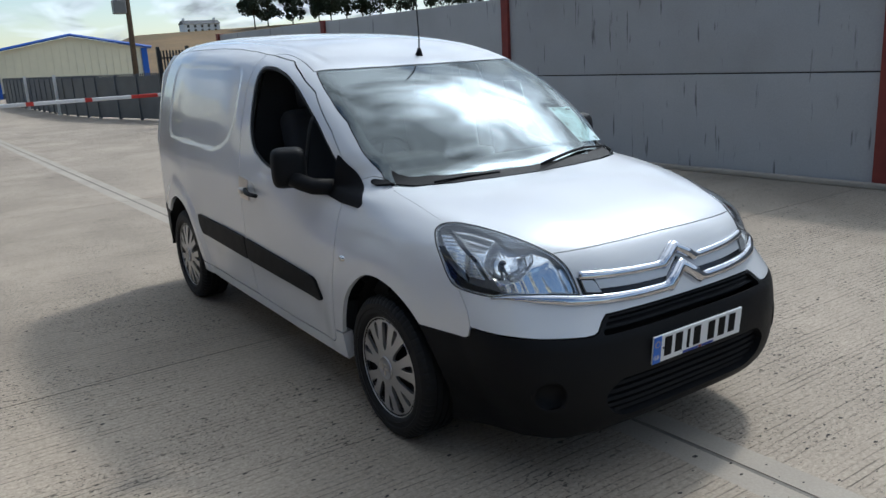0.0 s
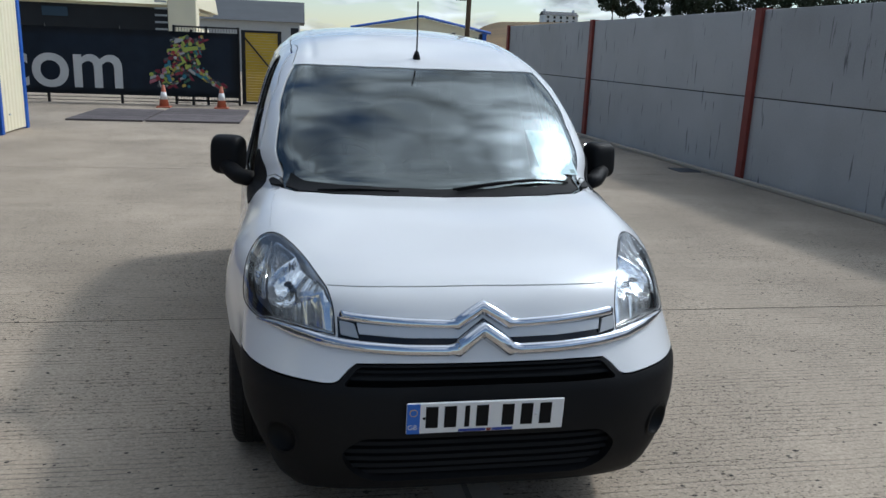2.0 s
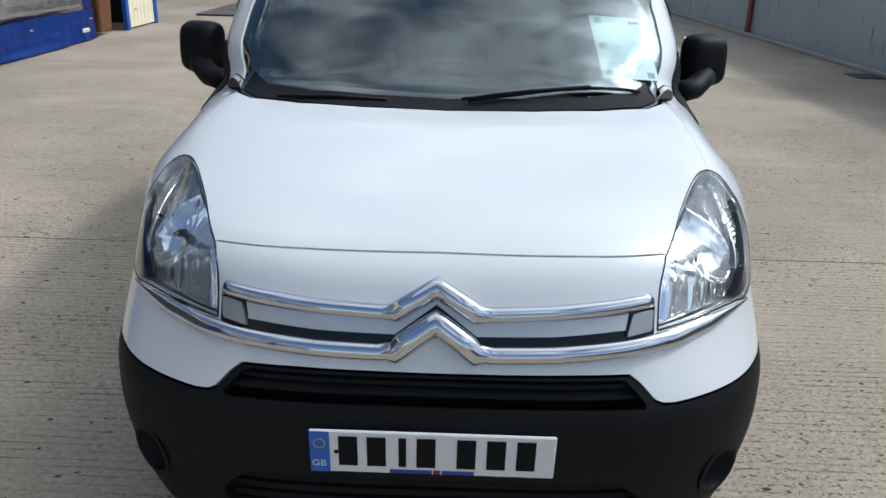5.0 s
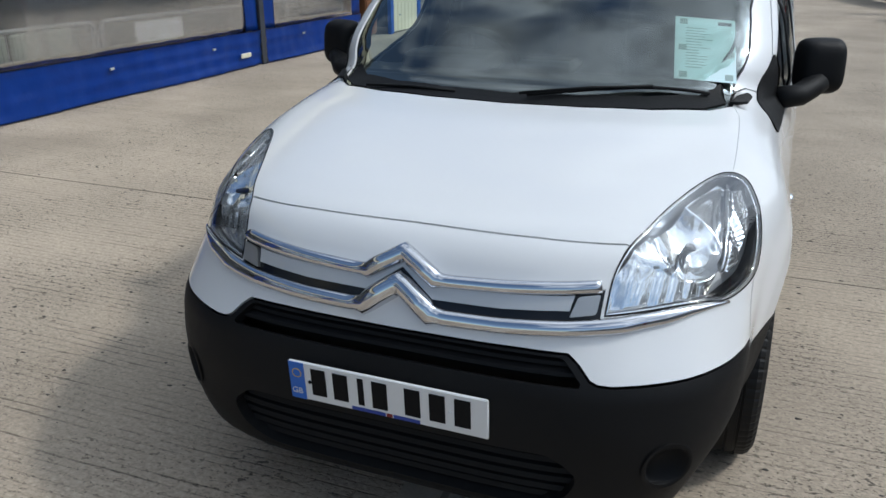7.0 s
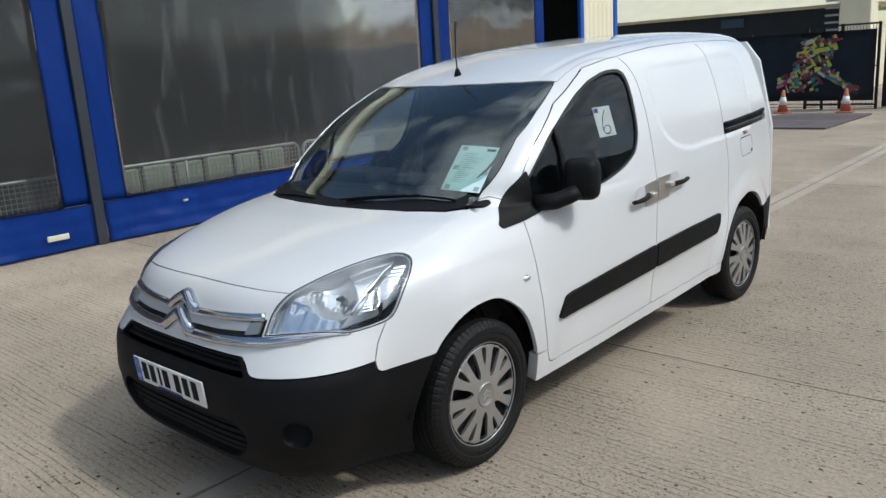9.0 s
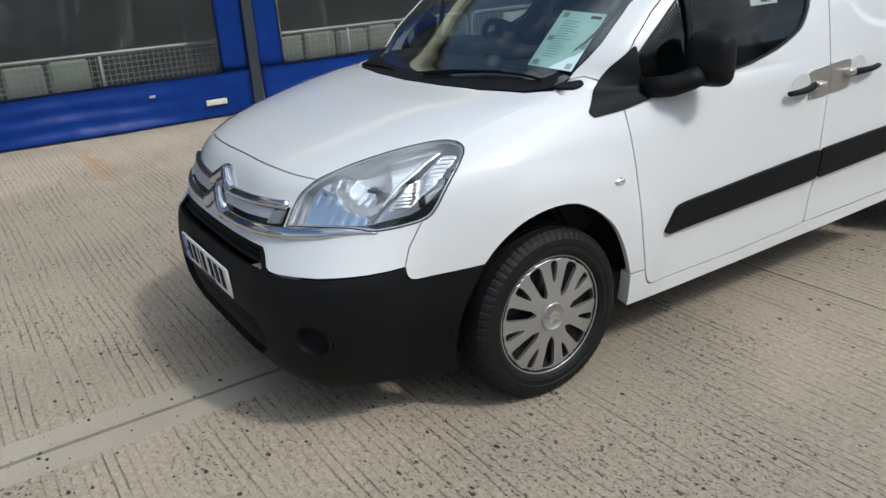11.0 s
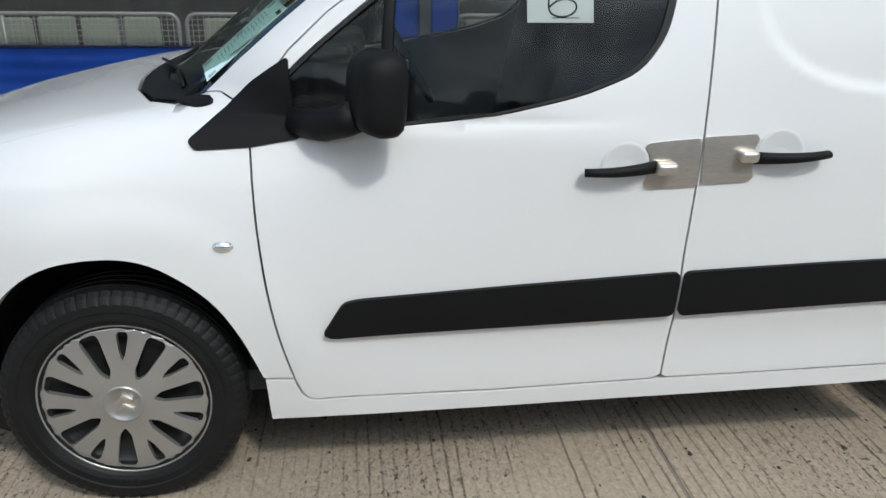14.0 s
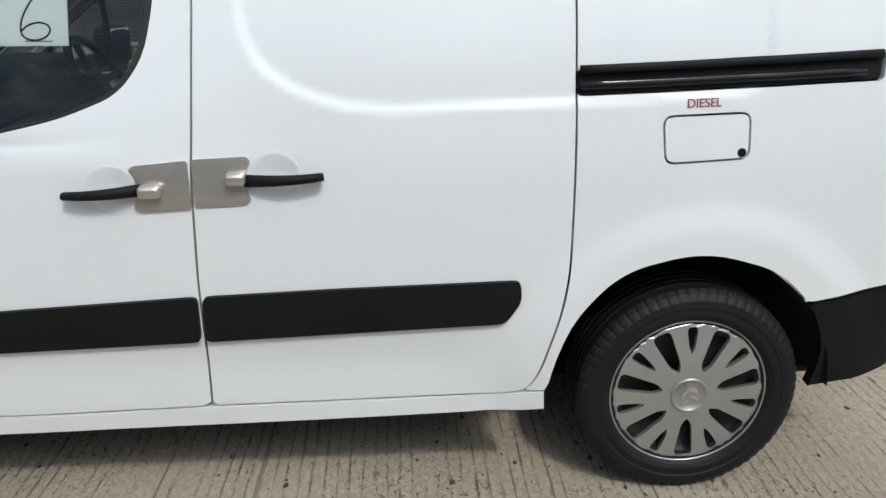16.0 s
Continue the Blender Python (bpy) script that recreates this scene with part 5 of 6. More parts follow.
skin_panel("grille_gap", "front", mirrored_band([(0.0, 0.758), (0.088, 0.700), (0.25, 0.706), (0.42, 0.716), (0.472, 0.724)], [(0.0, 0.815), (0.088, 0.768), (0.25, 0.774), (0.40, 0.782), (0.474, 0.790)]), GLOSS_BLACK, van, "dark grille slot", off=0.0025, flange=0.004, gap=0.02)
skin_panel("grille_inset", "front", mirrored_band([(0.0, 0.788), (0.086, 0.730), (0.25, 0.732), (0.405, 0.740)], [(0.0, 0.814), (0.090, 0.763), (0.25, 0.768), (0.412, 0.776)]), GREY_SILVER, van, "satin silver grille strip", off=0.008, flange=0.006, gap=0.02)


def grille_half(mirror):
    skin_panel("grille_cap", "radial", curve(("front", *rounded([(0.400, 0.726), (0.462, 0.734), (0.466, 0.780), (0.415, 0.774)], 0.008, 3, True))), SATIN_SILVER, van, "silver end cap", off=0.014, mirror=mirror, flange=0.012, gap=0.015)


both(grille_half)


def chrome_bar(z_bar, apex, right, width, proud):
    """A chrome bar across the nose with a flat face and crisp edges, that folds up into a chevron at the middle."""
    arm = [(0.0, apex), (0.045, apex + (z_bar - apex) * 0.50), (0.088, z_bar), (0.104, z_bar + 0.001)]
    line = curve(("front", *arm), *right, gap=0.012)
    line = np.concatenate([(line * M)[::-1], line[1:]])
    n = body_normal(line)
    section = [(0.50, -0.5), (0.50, 0.25), (0.46, 0.60), (0.36, 0.86), (0.20, 1.0), (0.0, 1.03), (-0.20, 0.97), (-0.36, 0.78), (-0.46, 0.45), (-0.50, 0.1), (-0.5, -0.5)]
    bm = bmesh.new()
    rows = []
    for i, p in enumerate(line):
        d = line[min(i + 1, len(line) - 1)] - line[max(i - 1, 0)]
        d /= np.linalg.norm(d)
        s = np.cross(n[i], d)
        s /= np.linalg.norm(s)
        x = abs(p[0])
        k = 1.0 + 0.34 * (1 - step(0.085, 0.11, x)) - 0.80 * step(0.56, 0.735, x)
        up = s * (1.0 + 0.10 * (x < 0.008))
        h = proud * (1.0 + 0.95 * (1 - step(0.05, 0.12, x)) - 0.75 * step(0.54, 0.72, x))
        rows.append([p + up * a * width * k + n[i] * h * b for a, b in section])
    rows = [[bm.verts.new(tuple(v)) for v in r] for r in rows]
    for a, b in zip(rows[:-1], rows[1:]):
        for j in range(len(section) - 1):
            bm.faces.new((a[j], a[j + 1], b[j + 1], b[j]))
            bm.edges.get((a[j], b[j])).smooth = j not in (0, 1)
    bm.faces.new(rows[0])
    bm.faces.new(rows[-1])
    bmesh.ops.recalc_face_normals(bm, faces=bm.faces[:])
    part("chrome_bar", bm, CHROME, van, "chrome grille bar with a chevron", True)


chrome_bar(0.773, 0.821, [("front", (0.12, 0.774), (0.25, 0.779), (0.40, 0.788), (0.462, 0.793))], 0.034, 0.017)
low_tail = [tuple(v) for v in flat("radial", [(0.60, -0.722, 0.727), (0.655, -0.68, 0.733), (0.700, -0.635, 0.734), (0.735, -0.60, 0.731)])]
chrome_bar(0.699, 0.757, [("front", (0.12, 0.698), (0.25, 0.700), (0.40, 0.707), (0.52, 0.716)), ("radial", *low_tail)], 0.040, 0.018)

# number plate with plain bars for its characters
plate = part("number_plate", box_bm((-0.26, -0.940, 0.445), (0.26, -0.932, 0.556), 0.003), PLATE_WHITE, van, "white number plate with a blue end")
plate_tilt = Matrix.Translation((0, -0.928, 0.50)) @ pose(0, 0, 0, 5) @ Matrix.Translation((0, 0.928, -0.50))
plate.data.transform(plate_tilt)
band = part("blue_band", box_bm((-0.259, -0.9415, 0.447), (-0.217, -0.9402, 0.554)), EURO_BLUE, plate)
band.data.transform(plate_tilt)
for x in (-0.178, -0.118, -0.063, -0.013, 0.072, 0.135, 0.198):
    bar = part("character_bar", box_bm((x - 0.020 if x != -0.063 else x - 0.008, -0.9418, 0.466), (x + 0.020 if x != -0.063 else x + 0.008, -0.9402, 0.543), 0.0004), INK, plate)
    bar.data.transform(plate_tilt)
for x0, x1, tone in ((-0.09, 0.0, INK_BLUE), (0.003, 0.018, RED_INK), (0.021, 0.09, INK_BLUE)):
    bar = part("dealer_line", box_bm((x0, -0.9416, 0.449), (x1, -0.9402, 0.458)), tone, plate)
    bar.data.transform(plate_tilt)
part("star_ring", moved(path_bm([(0.012 * math.cos(t), 0.012 * math.sin(t), 0) for t in np.linspace(0, 2 * math.pi, 25)[:-1]], 0.0011, 5, True), plate_tilt @ pose(-0.238, -0.9416, 0.523, 90)), YELLOW, plate, "ring of yellow stars")
for x in (-0.203, 0.167):
    part("screw", moved(lathe_bm([(0.0, 0.005), (0.002, 0.0045), (0.0025, 0.0)], 12), plate_tilt @ pose(x, -0.9405, 0.502, 0, 0, -90)), INK if x < 0 else PLATE_WHITE, plate, "plate screw", True)
lettering("letters", "GB", 0.024, plate_tilt @ pose(-0.256, -0.9418, 0.463, 90), LETTER_WHITE, plate, 0.0003)


# head lamps
def lamp_loop(pts, r=0.010, gap=0.012):
    return curve(("radial", *rounded([tuple(v) for v in flat("radial", pts)], r, 3, True)), gap=gap)


BOWL = flat("radial", [(0.640, -0.590, 0.850)])[0]


def reflector_form(p):
    """Depth of the chrome reflector: a wide bowl cut in facets, and scalloped steps below it."""
    q = flat("radial", p) - BOWL
    u, v = q[:, 0] * 0.94 - q[:, 1] * 0.34, q[:, 0] * 0.34 + q[:, 1] * 0.94
    r = np.sqrt((u / 0.088) ** 2 + (v / 0.066) ** 2)
    bowl = np.where(r < 1, -0.052 * np.sqrt(np.maximum(1 - r * r, 0)), 0)
    a = np.arctan2(v, u)
    # upright flutes in the lower half of the bowl, a ribbed brow in its top
    facets = 0.0022 * np.abs(np.sin(u * 95.0)) * (r < 0.95) * step(0.02, -0.02, v)
    brow = 0.0016 * np.sin(v * 900) * (r < 0.9) * step(0.030, 0.040, v)
    low = step(-0.056, -0.068, v)
    scallop = 0.0025 * np.abs(np.sin(u * 85 + 0.6)) * low - 0.006 * low
    # the inner end is bent into broad upright panes
    fold = 0.004 * np.abs(np.sin((q[:, 0] + 0.02) * 34)) * step(-0.09, -0.12, u)
    return bowl + facets + scallop + brow + fold


def head_lamp(mirror):
    s = -1.0 if mirror else 1.0
    lamp = skin_panel("head_lamp", "radial", LAMP, LAMP_SHELL, van, "clear head lamp with chrome reflectors", off=-0.095, flange=-0.090, mirror=mirror, gap=0.02, seam=0.002)

    def inset(k, c=np.array((0.655, -0.52, 0.838))):
        return c + (LAMP - c) * k
    ridge = [(0.700, -0.322, 0.945), (0.708, -0.400, 0.915), (0.716, -0.500, 0.862), (0.722, -0.580, 0.795)]
    main = lamp_loop([(0.485, -0.783, 0.739), (0.487, -0.742, 0.813), (0.515, -0.662, 0.875), (0.557, -0.556, 0.912), (0.607, -0.430, 0.940), (0.672, -0.320, 0.956)] + ridge + [(0.710, -0.622, 0.752), (0.690, -0.644, 0.752), (0.630, -0.698, 0.751), (0.570, -0.740, 0.747)])
    skin_panel("reflector", "radial", main, REFLECTOR, lamp, "chrome reflector bowl", off=-0.026, mirror=mirror, gap=0.0065, flange=0.04, pucker=reflector_form)
    skin_strip("lamp_seal", np.concatenate([LAMP, LAMP[:1]]), 0.0032, 0.002, GLOSS_BLACK, lamp, "black seal", mirror, ends=False)
    rim = inset(0.985)
    p = rim - body_normal(rim) * 0.008
    skin_strip("chrome_rim", np.concatenate([p, p[:1]]), 0.007, 0.002, REFLECTOR, lamp, "chrome rim", mirror, ends=False)
    # a chrome ridge parts the bowl from the indicator
    line = curve(("radial", *[tuple(v) for v in flat("radial", ridge)]), gap=0.015)
    line = line - body_normal(line) * 0.014
    skin_strip("chrome_ridge", line, 0.011, 0.003, REFLECTOR, lamp, "chrome ridge", mirror)
    ind = lamp_loop([(0.710, -0.320, 0.942), (0.748, -0.296, 0.930), (0.768, -0.400, 0.852), (0.764, -0.490, 0.793), (0.732, -0.565, 0.787), (0.726, -0.480, 0.862)])
    skin_panel("indicator", "radial", ind, REFLECTOR, lamp, "ribbed clear indicator", off=-0.020, mirror=mirror, gap=0.0045, flange=0.03, pucker=lambda p: 0.0022 * np.sin(p[:, 2] * 620) - 0.012 * np.exp(-((flat("radial", p)[:, 0] - 0.86) / 0.02) ** 2))
    dark = lamp_loop([(0.788, -0.345, 0.878), (0.798, -0.385, 0.842), (0.801, -0.428, 0.785), (0.795, -0.458, 0.757), (0.765, -0.543, 0.745), (0.728, -0.606, 0.740), (0.700, -0.634, 0.752), (0.735, -0.577, 0.766), (0.772, -0.495, 0.778), (0.785, -0.446, 0.800), (0.788, -0.395, 0.842)], 0.005)
    skin_panel("lamp_bezel", "radial", dark, GLOSS_BLACK, lamp, "gloss black bezel", off=-0.012, mirror=mirror, gap=0.012, flange=0.02)
    # bulb in the bowl
    c = on_skin("radial", [BOWL])[0]
    m = Matrix.Translation((c[0] * s, c[1], c[2])) @ Vector((-0.35 * s, 1.0, -0.25)).to_track_quat("X", "Z").to_matrix().to_4x4()
    bulb = lathe_bm([(0.086, 0.010), (0.066, 0.010), (0.064, 0.006), (0.048, 0.006), (0.045, 0.0)], 20)
    part("bulb", moved(bulb, m), DARK_STEEL, lamp, "bulb in its holder", True)
    lens = skin_panel("lens", "radial", LAMP, LAMP_GLASS, lamp, "clear polycarbonate lens", off=0.001, flange=0.0, mirror=mirror, gap=0.02, seam=0.003)
    lens.visible_shadow = False


both(head_lamp)

# windscreen, its black border and the pillars
screen_side = curve(*SCREEN_SIDE)
screen_top = curve(("top", (0.625, 0.925), (0.45, 0.862), (0.25, 0.820), (0.0, 0.803), (-0.25, 0.820), (-0.45, 0.862), (-0.625, 0.925)))
screen = np.concatenate([screen_side, screen_top, (screen_side * M)[::-1], back_line[::-1][1:-1] + np.array((0, 0.012, 0.006))])
inner = screen.mean(0) + (screen - screen.mean(0)) * np.array((0.93, 0.90, 0.90)) + np.array((0, 0.012, 0.012))
windscreen = skin_panel("windscreen", "top", screen, WINDSCREEN_GLASS, van, "laminated windscreen", off=-0.004, flange=0.004, gap=0.04)
windscreen.visible_shadow = False
skin_panel("screen_border", "top", screen, GLOSS_BLACK, van, "black printed glass border", off=-0.007, flange=0.002, holes=[inner], gap=0.03, seam=0.001)


def side_parts(mirror):
    # front wing
    pillar_foot = curve(("side", (0.235, 1.082), (0.275, 1.088), (0.33, 1.065), (0.345, 1.02), (0.352, 0.985)))
    arch = curve(("side", *ARCH_HIGH))
    wing_line = np.concatenate([seam_line + np.array((0, -0.0024, 0)), outer_edge[::-1], gap_line + np.array((0, 0, 0.0026)), pillar_foot, curve(("side", *DOOR_FRONT)), curve(("side", (0.426, 0.374), (0.352, 0.374))), arch[::-1], curve(("side", *WING_NOSE[1:][::-1]))])
    skin_panel("front_wing", "side", wing_line, WHITE_PAINT, van, "white painted front wing", gap=0.02, flange=0.02, mirror=mirror)
    # windscreen pillar
    pillar = np.concatenate([curve(("side", (0.275, 1.088), (0.33, 1.065), (0.345, 1.02))), curve(("side", *DOOR_TOP[::-1][:-1])), curve(("side", (1.388, 1.634))), curve(("top", *PILLAR_TOP[::-1])), screen_side[::-1]])
    skin_panel("screen_pillar", "side", pillar, WHITE_PAINT, van, "white windscreen pillar", gap=0.02, mirror=mirror, seam=0.0012)
    # front door with its window
    door_line = np.concatenate([curve(("side", *DOOR_FRONT)), curve(("side", *DOOR_FOOT[1:])), curve(("side", *DOOR_BASE)), curve(("side", *DOOR_REAR)), curve(("side", *DOOR_TOP))])
    window = curve(("side", *WINDOW))
    door = skin_panel("front_door", "side", door_line, WHITE_PAINT, van, "white front door with a stub mirror", gap=0.02, holes=[window], flange=0.02, mirror=mirror)
    grown = window.mean(0) + (window - window.mean(0)) * 0.965
    skin_panel("window_frame", "side", window, RUBBER, door, "black window surround", off=-0.003, holes=[grown], flange=0.012, seam=0.0005, mirror=mirror)
    if not mirror:
        pane = skin_panel("window_pane", "side", window, SIDE_GLASS, door, "side window glass", off=-0.010, flange=0.003, gap=0.05, mirror=mirror)
        pane.visible_shadow = False
    skin_strip("window_bar", curve(("side", (0.668, 1.028), (0.680, 1.18), (0.692, 1.335))), 0.028, 0.008, BLACK_PLASTIC, door, "black window bar", mirror)
    sail = curve(("side", *rounded([(0.200, 0.986), (0.218, 0.962), (0.352, 0.971), (0.480, 0.994), (0.455, 1.10), (0.452, 1.185), (0.40, 1.150), (0.356, 1.120), (0.29, 1.055)], 0.02, 4, True)))
    skin_panel("mirror_sail", "side", sail, BLACK_PLASTIC, door, "black mirror sail", off=0.005, flange=0.012, mirror=mirror, gap=0.024)
    handles = [(1.145, 1.324, 0.930, 1, door)]
    if not mirror:
        slide = [curve(("side", *DOOR_REAR))[::-1], curve(("side", (1.435, 0.320), (2.18, 0.337))), curve(("side", *SLIDE_REAR))[::-1], curve(("side", (2.35, 1.696), (2.17, 1.693), (1.85, 1.680), (1.572, 1.655), (1.475, 1.643)))]
        slide = skin_panel("sliding_door", "side", np.concatenate(slide), WHITE_PAINT, van, "white sliding side door", gap=0.016, flange=0.02)
        handles.append((1.758, 1.571, 0.957, -1, slide))
        first = curve(("side", *[p for p in SLIDE_REAR if p[1] > 0.352]))[::-1]
    else:
        first = np.concatenate([curve(("side", (2.262, 0.348), (2.18, 0.337), (1.435, 0.320))), curve(("side", *DOOR_REAR))])
    tail = curve(("side", (3.30, 1.655), (3.335, 1.50), (3.37, 1.20), (3.385, 0.95), (3.385, 0.635)))
    top = [p for p in CANT if p[0] > (1.47 if mirror else 2.35)]
    quarter = [first, curve(("side", *([] if mirror else [(2.36, 1.696)]), *top)), tail, curve(("side", (3.385, 0.630), (3.24, 0.614), (3.035, 0.585))), curve(("side", *[p for p in ARCH_R if not (p[0] > 2.9 and p[1] < 0.585) and p[1] > 0.352]))[::-1], curve(("side", (2.318, 0.350), (2.275, 0.350)))]
    line = np.concatenate(quarter)
    flap = curve(("side", *rounded([(2.592, 0.973), (2.806, 0.981), (2.803, 1.093), (2.582, 1.088)], 0.025, 4, True)), gap=0.015)
    rail = curve(("side", *rounded([(2.372, 1.140), (3.147, 1.164), (3.148, 1.230), (2.372, 1.202)], 0.012, 3, True)))
    qp = skin_panel("rear_quarter", "side", line, WHITE_PAINT, van, "white pressed rear side panel", gap=0.018, flange=0.02, holes=[] if mirror else [flap, rail], mirror=mirror)
    if not mirror:
        skin_panel("fuel_flap", "side", flap, WHITE_PAINT, qp, "white fuel flap", gap=0.02)
        skin_panel("slide_rail", "side", rail, BLACK_PLASTIC, qp, "black sliding door rail", off=-0.012, flange=0.005)
        skin_strip("rail_lip", curve(("side", (2.376, 1.199), (2.7, 1.210), (3.14, 1.227)), gap=0.05), 0.022, 0.012, BLACK_PLASTIC, qp, "black rail lip")
        skin_strip("rail_groove", curve(("side", (2.38, 1.162), (2.7, 1.172), (3.10, 1.185)), gap=0.05), 0.020, 0.006, GLOSS_BLACK, qp, "rail groove")
        p = on_skin("side", [(2.786, 0.996)])[0]
        part("finger_notch", moved(lathe_bm([(0.002, 0.0), (0.002, 0.011), (-0.004, 0.012)], 16), Matrix.Translation(p)), INK, qp, "black finger notch")
        p = on_skin("side", [(2.69, 1.112)])[0]
        q = body_normal(p[None])[0]
        lettering("lettering", "DIESEL", 0.030, Matrix.Translation(p + q * 0.0012) @ pose(0, 0, 0, 90 - math.degrees(math.asin(q[2])), 0, 90 + math.degrees(math.atan2(q[1], q[0]))) @ pose(-0.052, -0.004, 0, 0, 0, 1), RED_INK, qp, 0.0006, bold=0.0001)
    # sill
    sill = np.concatenate([curve(("side", (0.358, 0.238), (0.352, 0.370), *[(a, b - 0.002) for a, b in DOOR_FOOT], (0.95, 0.301), (1.40, 0.316), (1.435, 0.318), (2.18, 0.335), (2.255, 0.347), (2.318, 0.348))), curve(("side", (2.322, 0.287), (2.064, 0.274), (1.411, 0.254), (0.977, 0.242), (0.60, 0.234), (0.362, 0.234)))])
    skin_panel("sill", "side", sill, WHITE_PAINT, van, "white painted sill", flange=0.05, mirror=mirror, gap=0.02)
    # rear bumper corner
    rb = np.concatenate([curve(("side", (3.035, 0.581), (3.24, 0.610), (3.385, 0.626), (3.39, 0.50), (3.37, 0.36), (3.20, 0.330), (3.075, 0.318))), curve(("side", *[p for p in ARCH_R if p[0] > 2.99 and p[1] < 0.578]))[::-1]])
    skin_panel("rear_bumper", "side", rb, BLACK_PLASTIC, van, "black textured rear bumper", off=0.004, flange=0.03, mirror=mirror)
    # rubbing strips
    a = curve(("side", *rounded([(0.506, 0.504), (0.528, 0.492), (0.90, 0.508), (1.422, 0.527), (1.426, 0.654), (1.0, 0.630), (0.60, 0.602), (0.560, 0.594)], 0.02, 4, True)))
    b = curve(("side", *rounded([(1.432, 0.527), (1.80, 0.543), (2.204, 0.559), (2.246, 0.620), (2.243, 0.679), (1.80, 0.668), (1.436, 0.654)], 0.02, 4, True)))
    skin_panel("rubbing_strip", "side", a, BLACK_PLASTIC, door, "black rubbing strip", off=0.013, flange=0.016, mirror=mirror, seam=0.001, gap=0.014)
    skin_panel("rubbing_strip", "side", b, BLACK_PLASTIC, slide if not mirror else qp, "black rubbing strip", off=0.013, flange=0.016, mirror=mirror, seam=0.001, gap=0.014)
    # handles in their cups, with steel guard plates
    for y_out, y_in, z, way, owner in handles:
        s = -1.0 if mirror else 1.0
        yc = y_in - way * 0.074
        x = on_skin("side", [(yc, z)])[0][0]
        cup = lathe_bm([(0.0015, 0.063), (0.003, 0.059), (0.0015, 0.053), (-0.002, 0.0)], 32)
        part("handle_cup", moved(cup, pose(x * s, yc + way * 0.002, z + 0.002, 0, 0, 0 if not mirror else 180)), WHITE_PAINT, owner, "round white handle cup", True)
        ym = (y_out + y_in) / 2
        slope = 0.052
        pts = []
        for t in np.linspace(0, 1, 9):
            y = y_out + (y_in - y_out) * t
            pts.append((s * (x + 0.012 + 0.024 * math.sin(math.pi * min(1, 0.15 + t * 0.85))), y, z + slope * (y - ym)))
        bm = path_bm(pts, 0.0125, 10)
        for v in bm.verts:
            v.co.z = z + slope * (v.co.y - ym) + (v.co.z - (z + slope * (v.co.y - ym))) * (0.80 + 0.45 * (v.co.y - y_out) / (y_in - y_out))
        part("door_handle", bm, BLACK_PLASTIC, owner, "black pull handle", True)
        part("lock_barrel", box_bm(*[(min(s * (x + 0.002), s * (x + 0.040)), min(y_in - way * 0.004, y_in + way * 0.044), z - 0.012), (max(s * (x + 0.002), s * (x + 0.040)), max(y_in - way * 0.004, y_in + way * 0.050), z + 0.018)], 0.010, segments=3), STEEL, owner, "steel lock cover", True)
        y1 = 1.436 if way > 0 else 1.445
        zp = 0.930 if way > 0 else 0.938
        lo_in, hi_in = (-0.047, 0.071) if way > 0 else (-0.051, 0.065)
        lo_out, hi_out = (-0.053, 0.060) if way > 0 else (-0.046, 0.071)
        g = [(y1, zp + lo_in), (y1, zp + hi_in), (y1 - way * 0.132, zp + hi_out), (y1 - way * 0.140, zp + hi_out - 0.012), (y1 - way * 0.126, zp + 0.032), (y1 - way * 0.126, zp - 0.016), (y1 - way * 0.137, zp + lo_out + 0.012), (y1 - way * 0.124, zp + lo_out)]
        skin_panel("guard_plate", "side", curve(("side", *rounded(g, 0.010, 3, True))), STEEL, owner, "brushed steel lock guard plate", off=0.006, flange=0.006, mirror=mirror, seam=0, gap=0.012)
    # side repeater
    p = on_skin("side", [(0.278, 0.745)])[0]
    bm = lathe_bm([(0.0, 0.026), (0.006, 0.022), (0.010, 0.012), (0.011, 0.0)], 20)
    for v in bm.verts:
        v.co.z *= 0.55
    part("side_repeater", moved(bm, pose(p[0] * (-1 if mirror else 1), p[1], p[2], 0, 0, 180 if mirror else 0)), REFLECTOR, van, "small oval clear side repeater", True)


both(side_parts)

# black lower sill of shut lines is the dark body behind the panels
roof_edge = np.concatenate([curve(("side", *CANT)), curve(("top", (0.62, 3.36), (0.3, 3.40), (0.0, 3.405)))])
roof_front = curve(("top", (0.0, 0.803), (0.25, 0.820), (0.45, 0.862), *PILLAR_TOP))
roof_half = np.concatenate([roof_front, curve(("side", (1.388, 1.634), (1.45, 1.639))), roof_edge])
roof_line = np.concatenate([roof_half, (roof_half * M)[::-1][1:-1]])


def roof_swage(p):
    """Two shallow drains along the roof."""
    return -0.007 * np.exp(-((np.abs(p[:, 0]) - 0.53) / 0.016) ** 2) * step(0.90, 1.05, p[:, 1])


skin_panel("roof", "top", roof_line, WHITE_PAINT, van, "white ribbed roof", gap=0.02, pucker=roof_swage, seam=0.0012)

# aerial
ab = on_skin("top", [(0.0, 0.925)])[0]
aerial = part("aerial_foot", moved(tube_bm((0, 0, -0.004), (0, -0.004, 0.035), 0.022, 0.010, 14), Matrix.Translation(ab)), BLACK_PLASTIC, van, "black aerial foot", True)
part("aerial_mast", path_bm([(ab[0], ab[1] - 0.004, ab[2] + 0.03), (ab[0], ab[1] - 0.03 + 0.02, ab[2] + 0.1), (ab[0], ab[1] + 0.0, ab[2] + 0.28)], 0.004, 6), BLACK_PLASTIC, aerial)

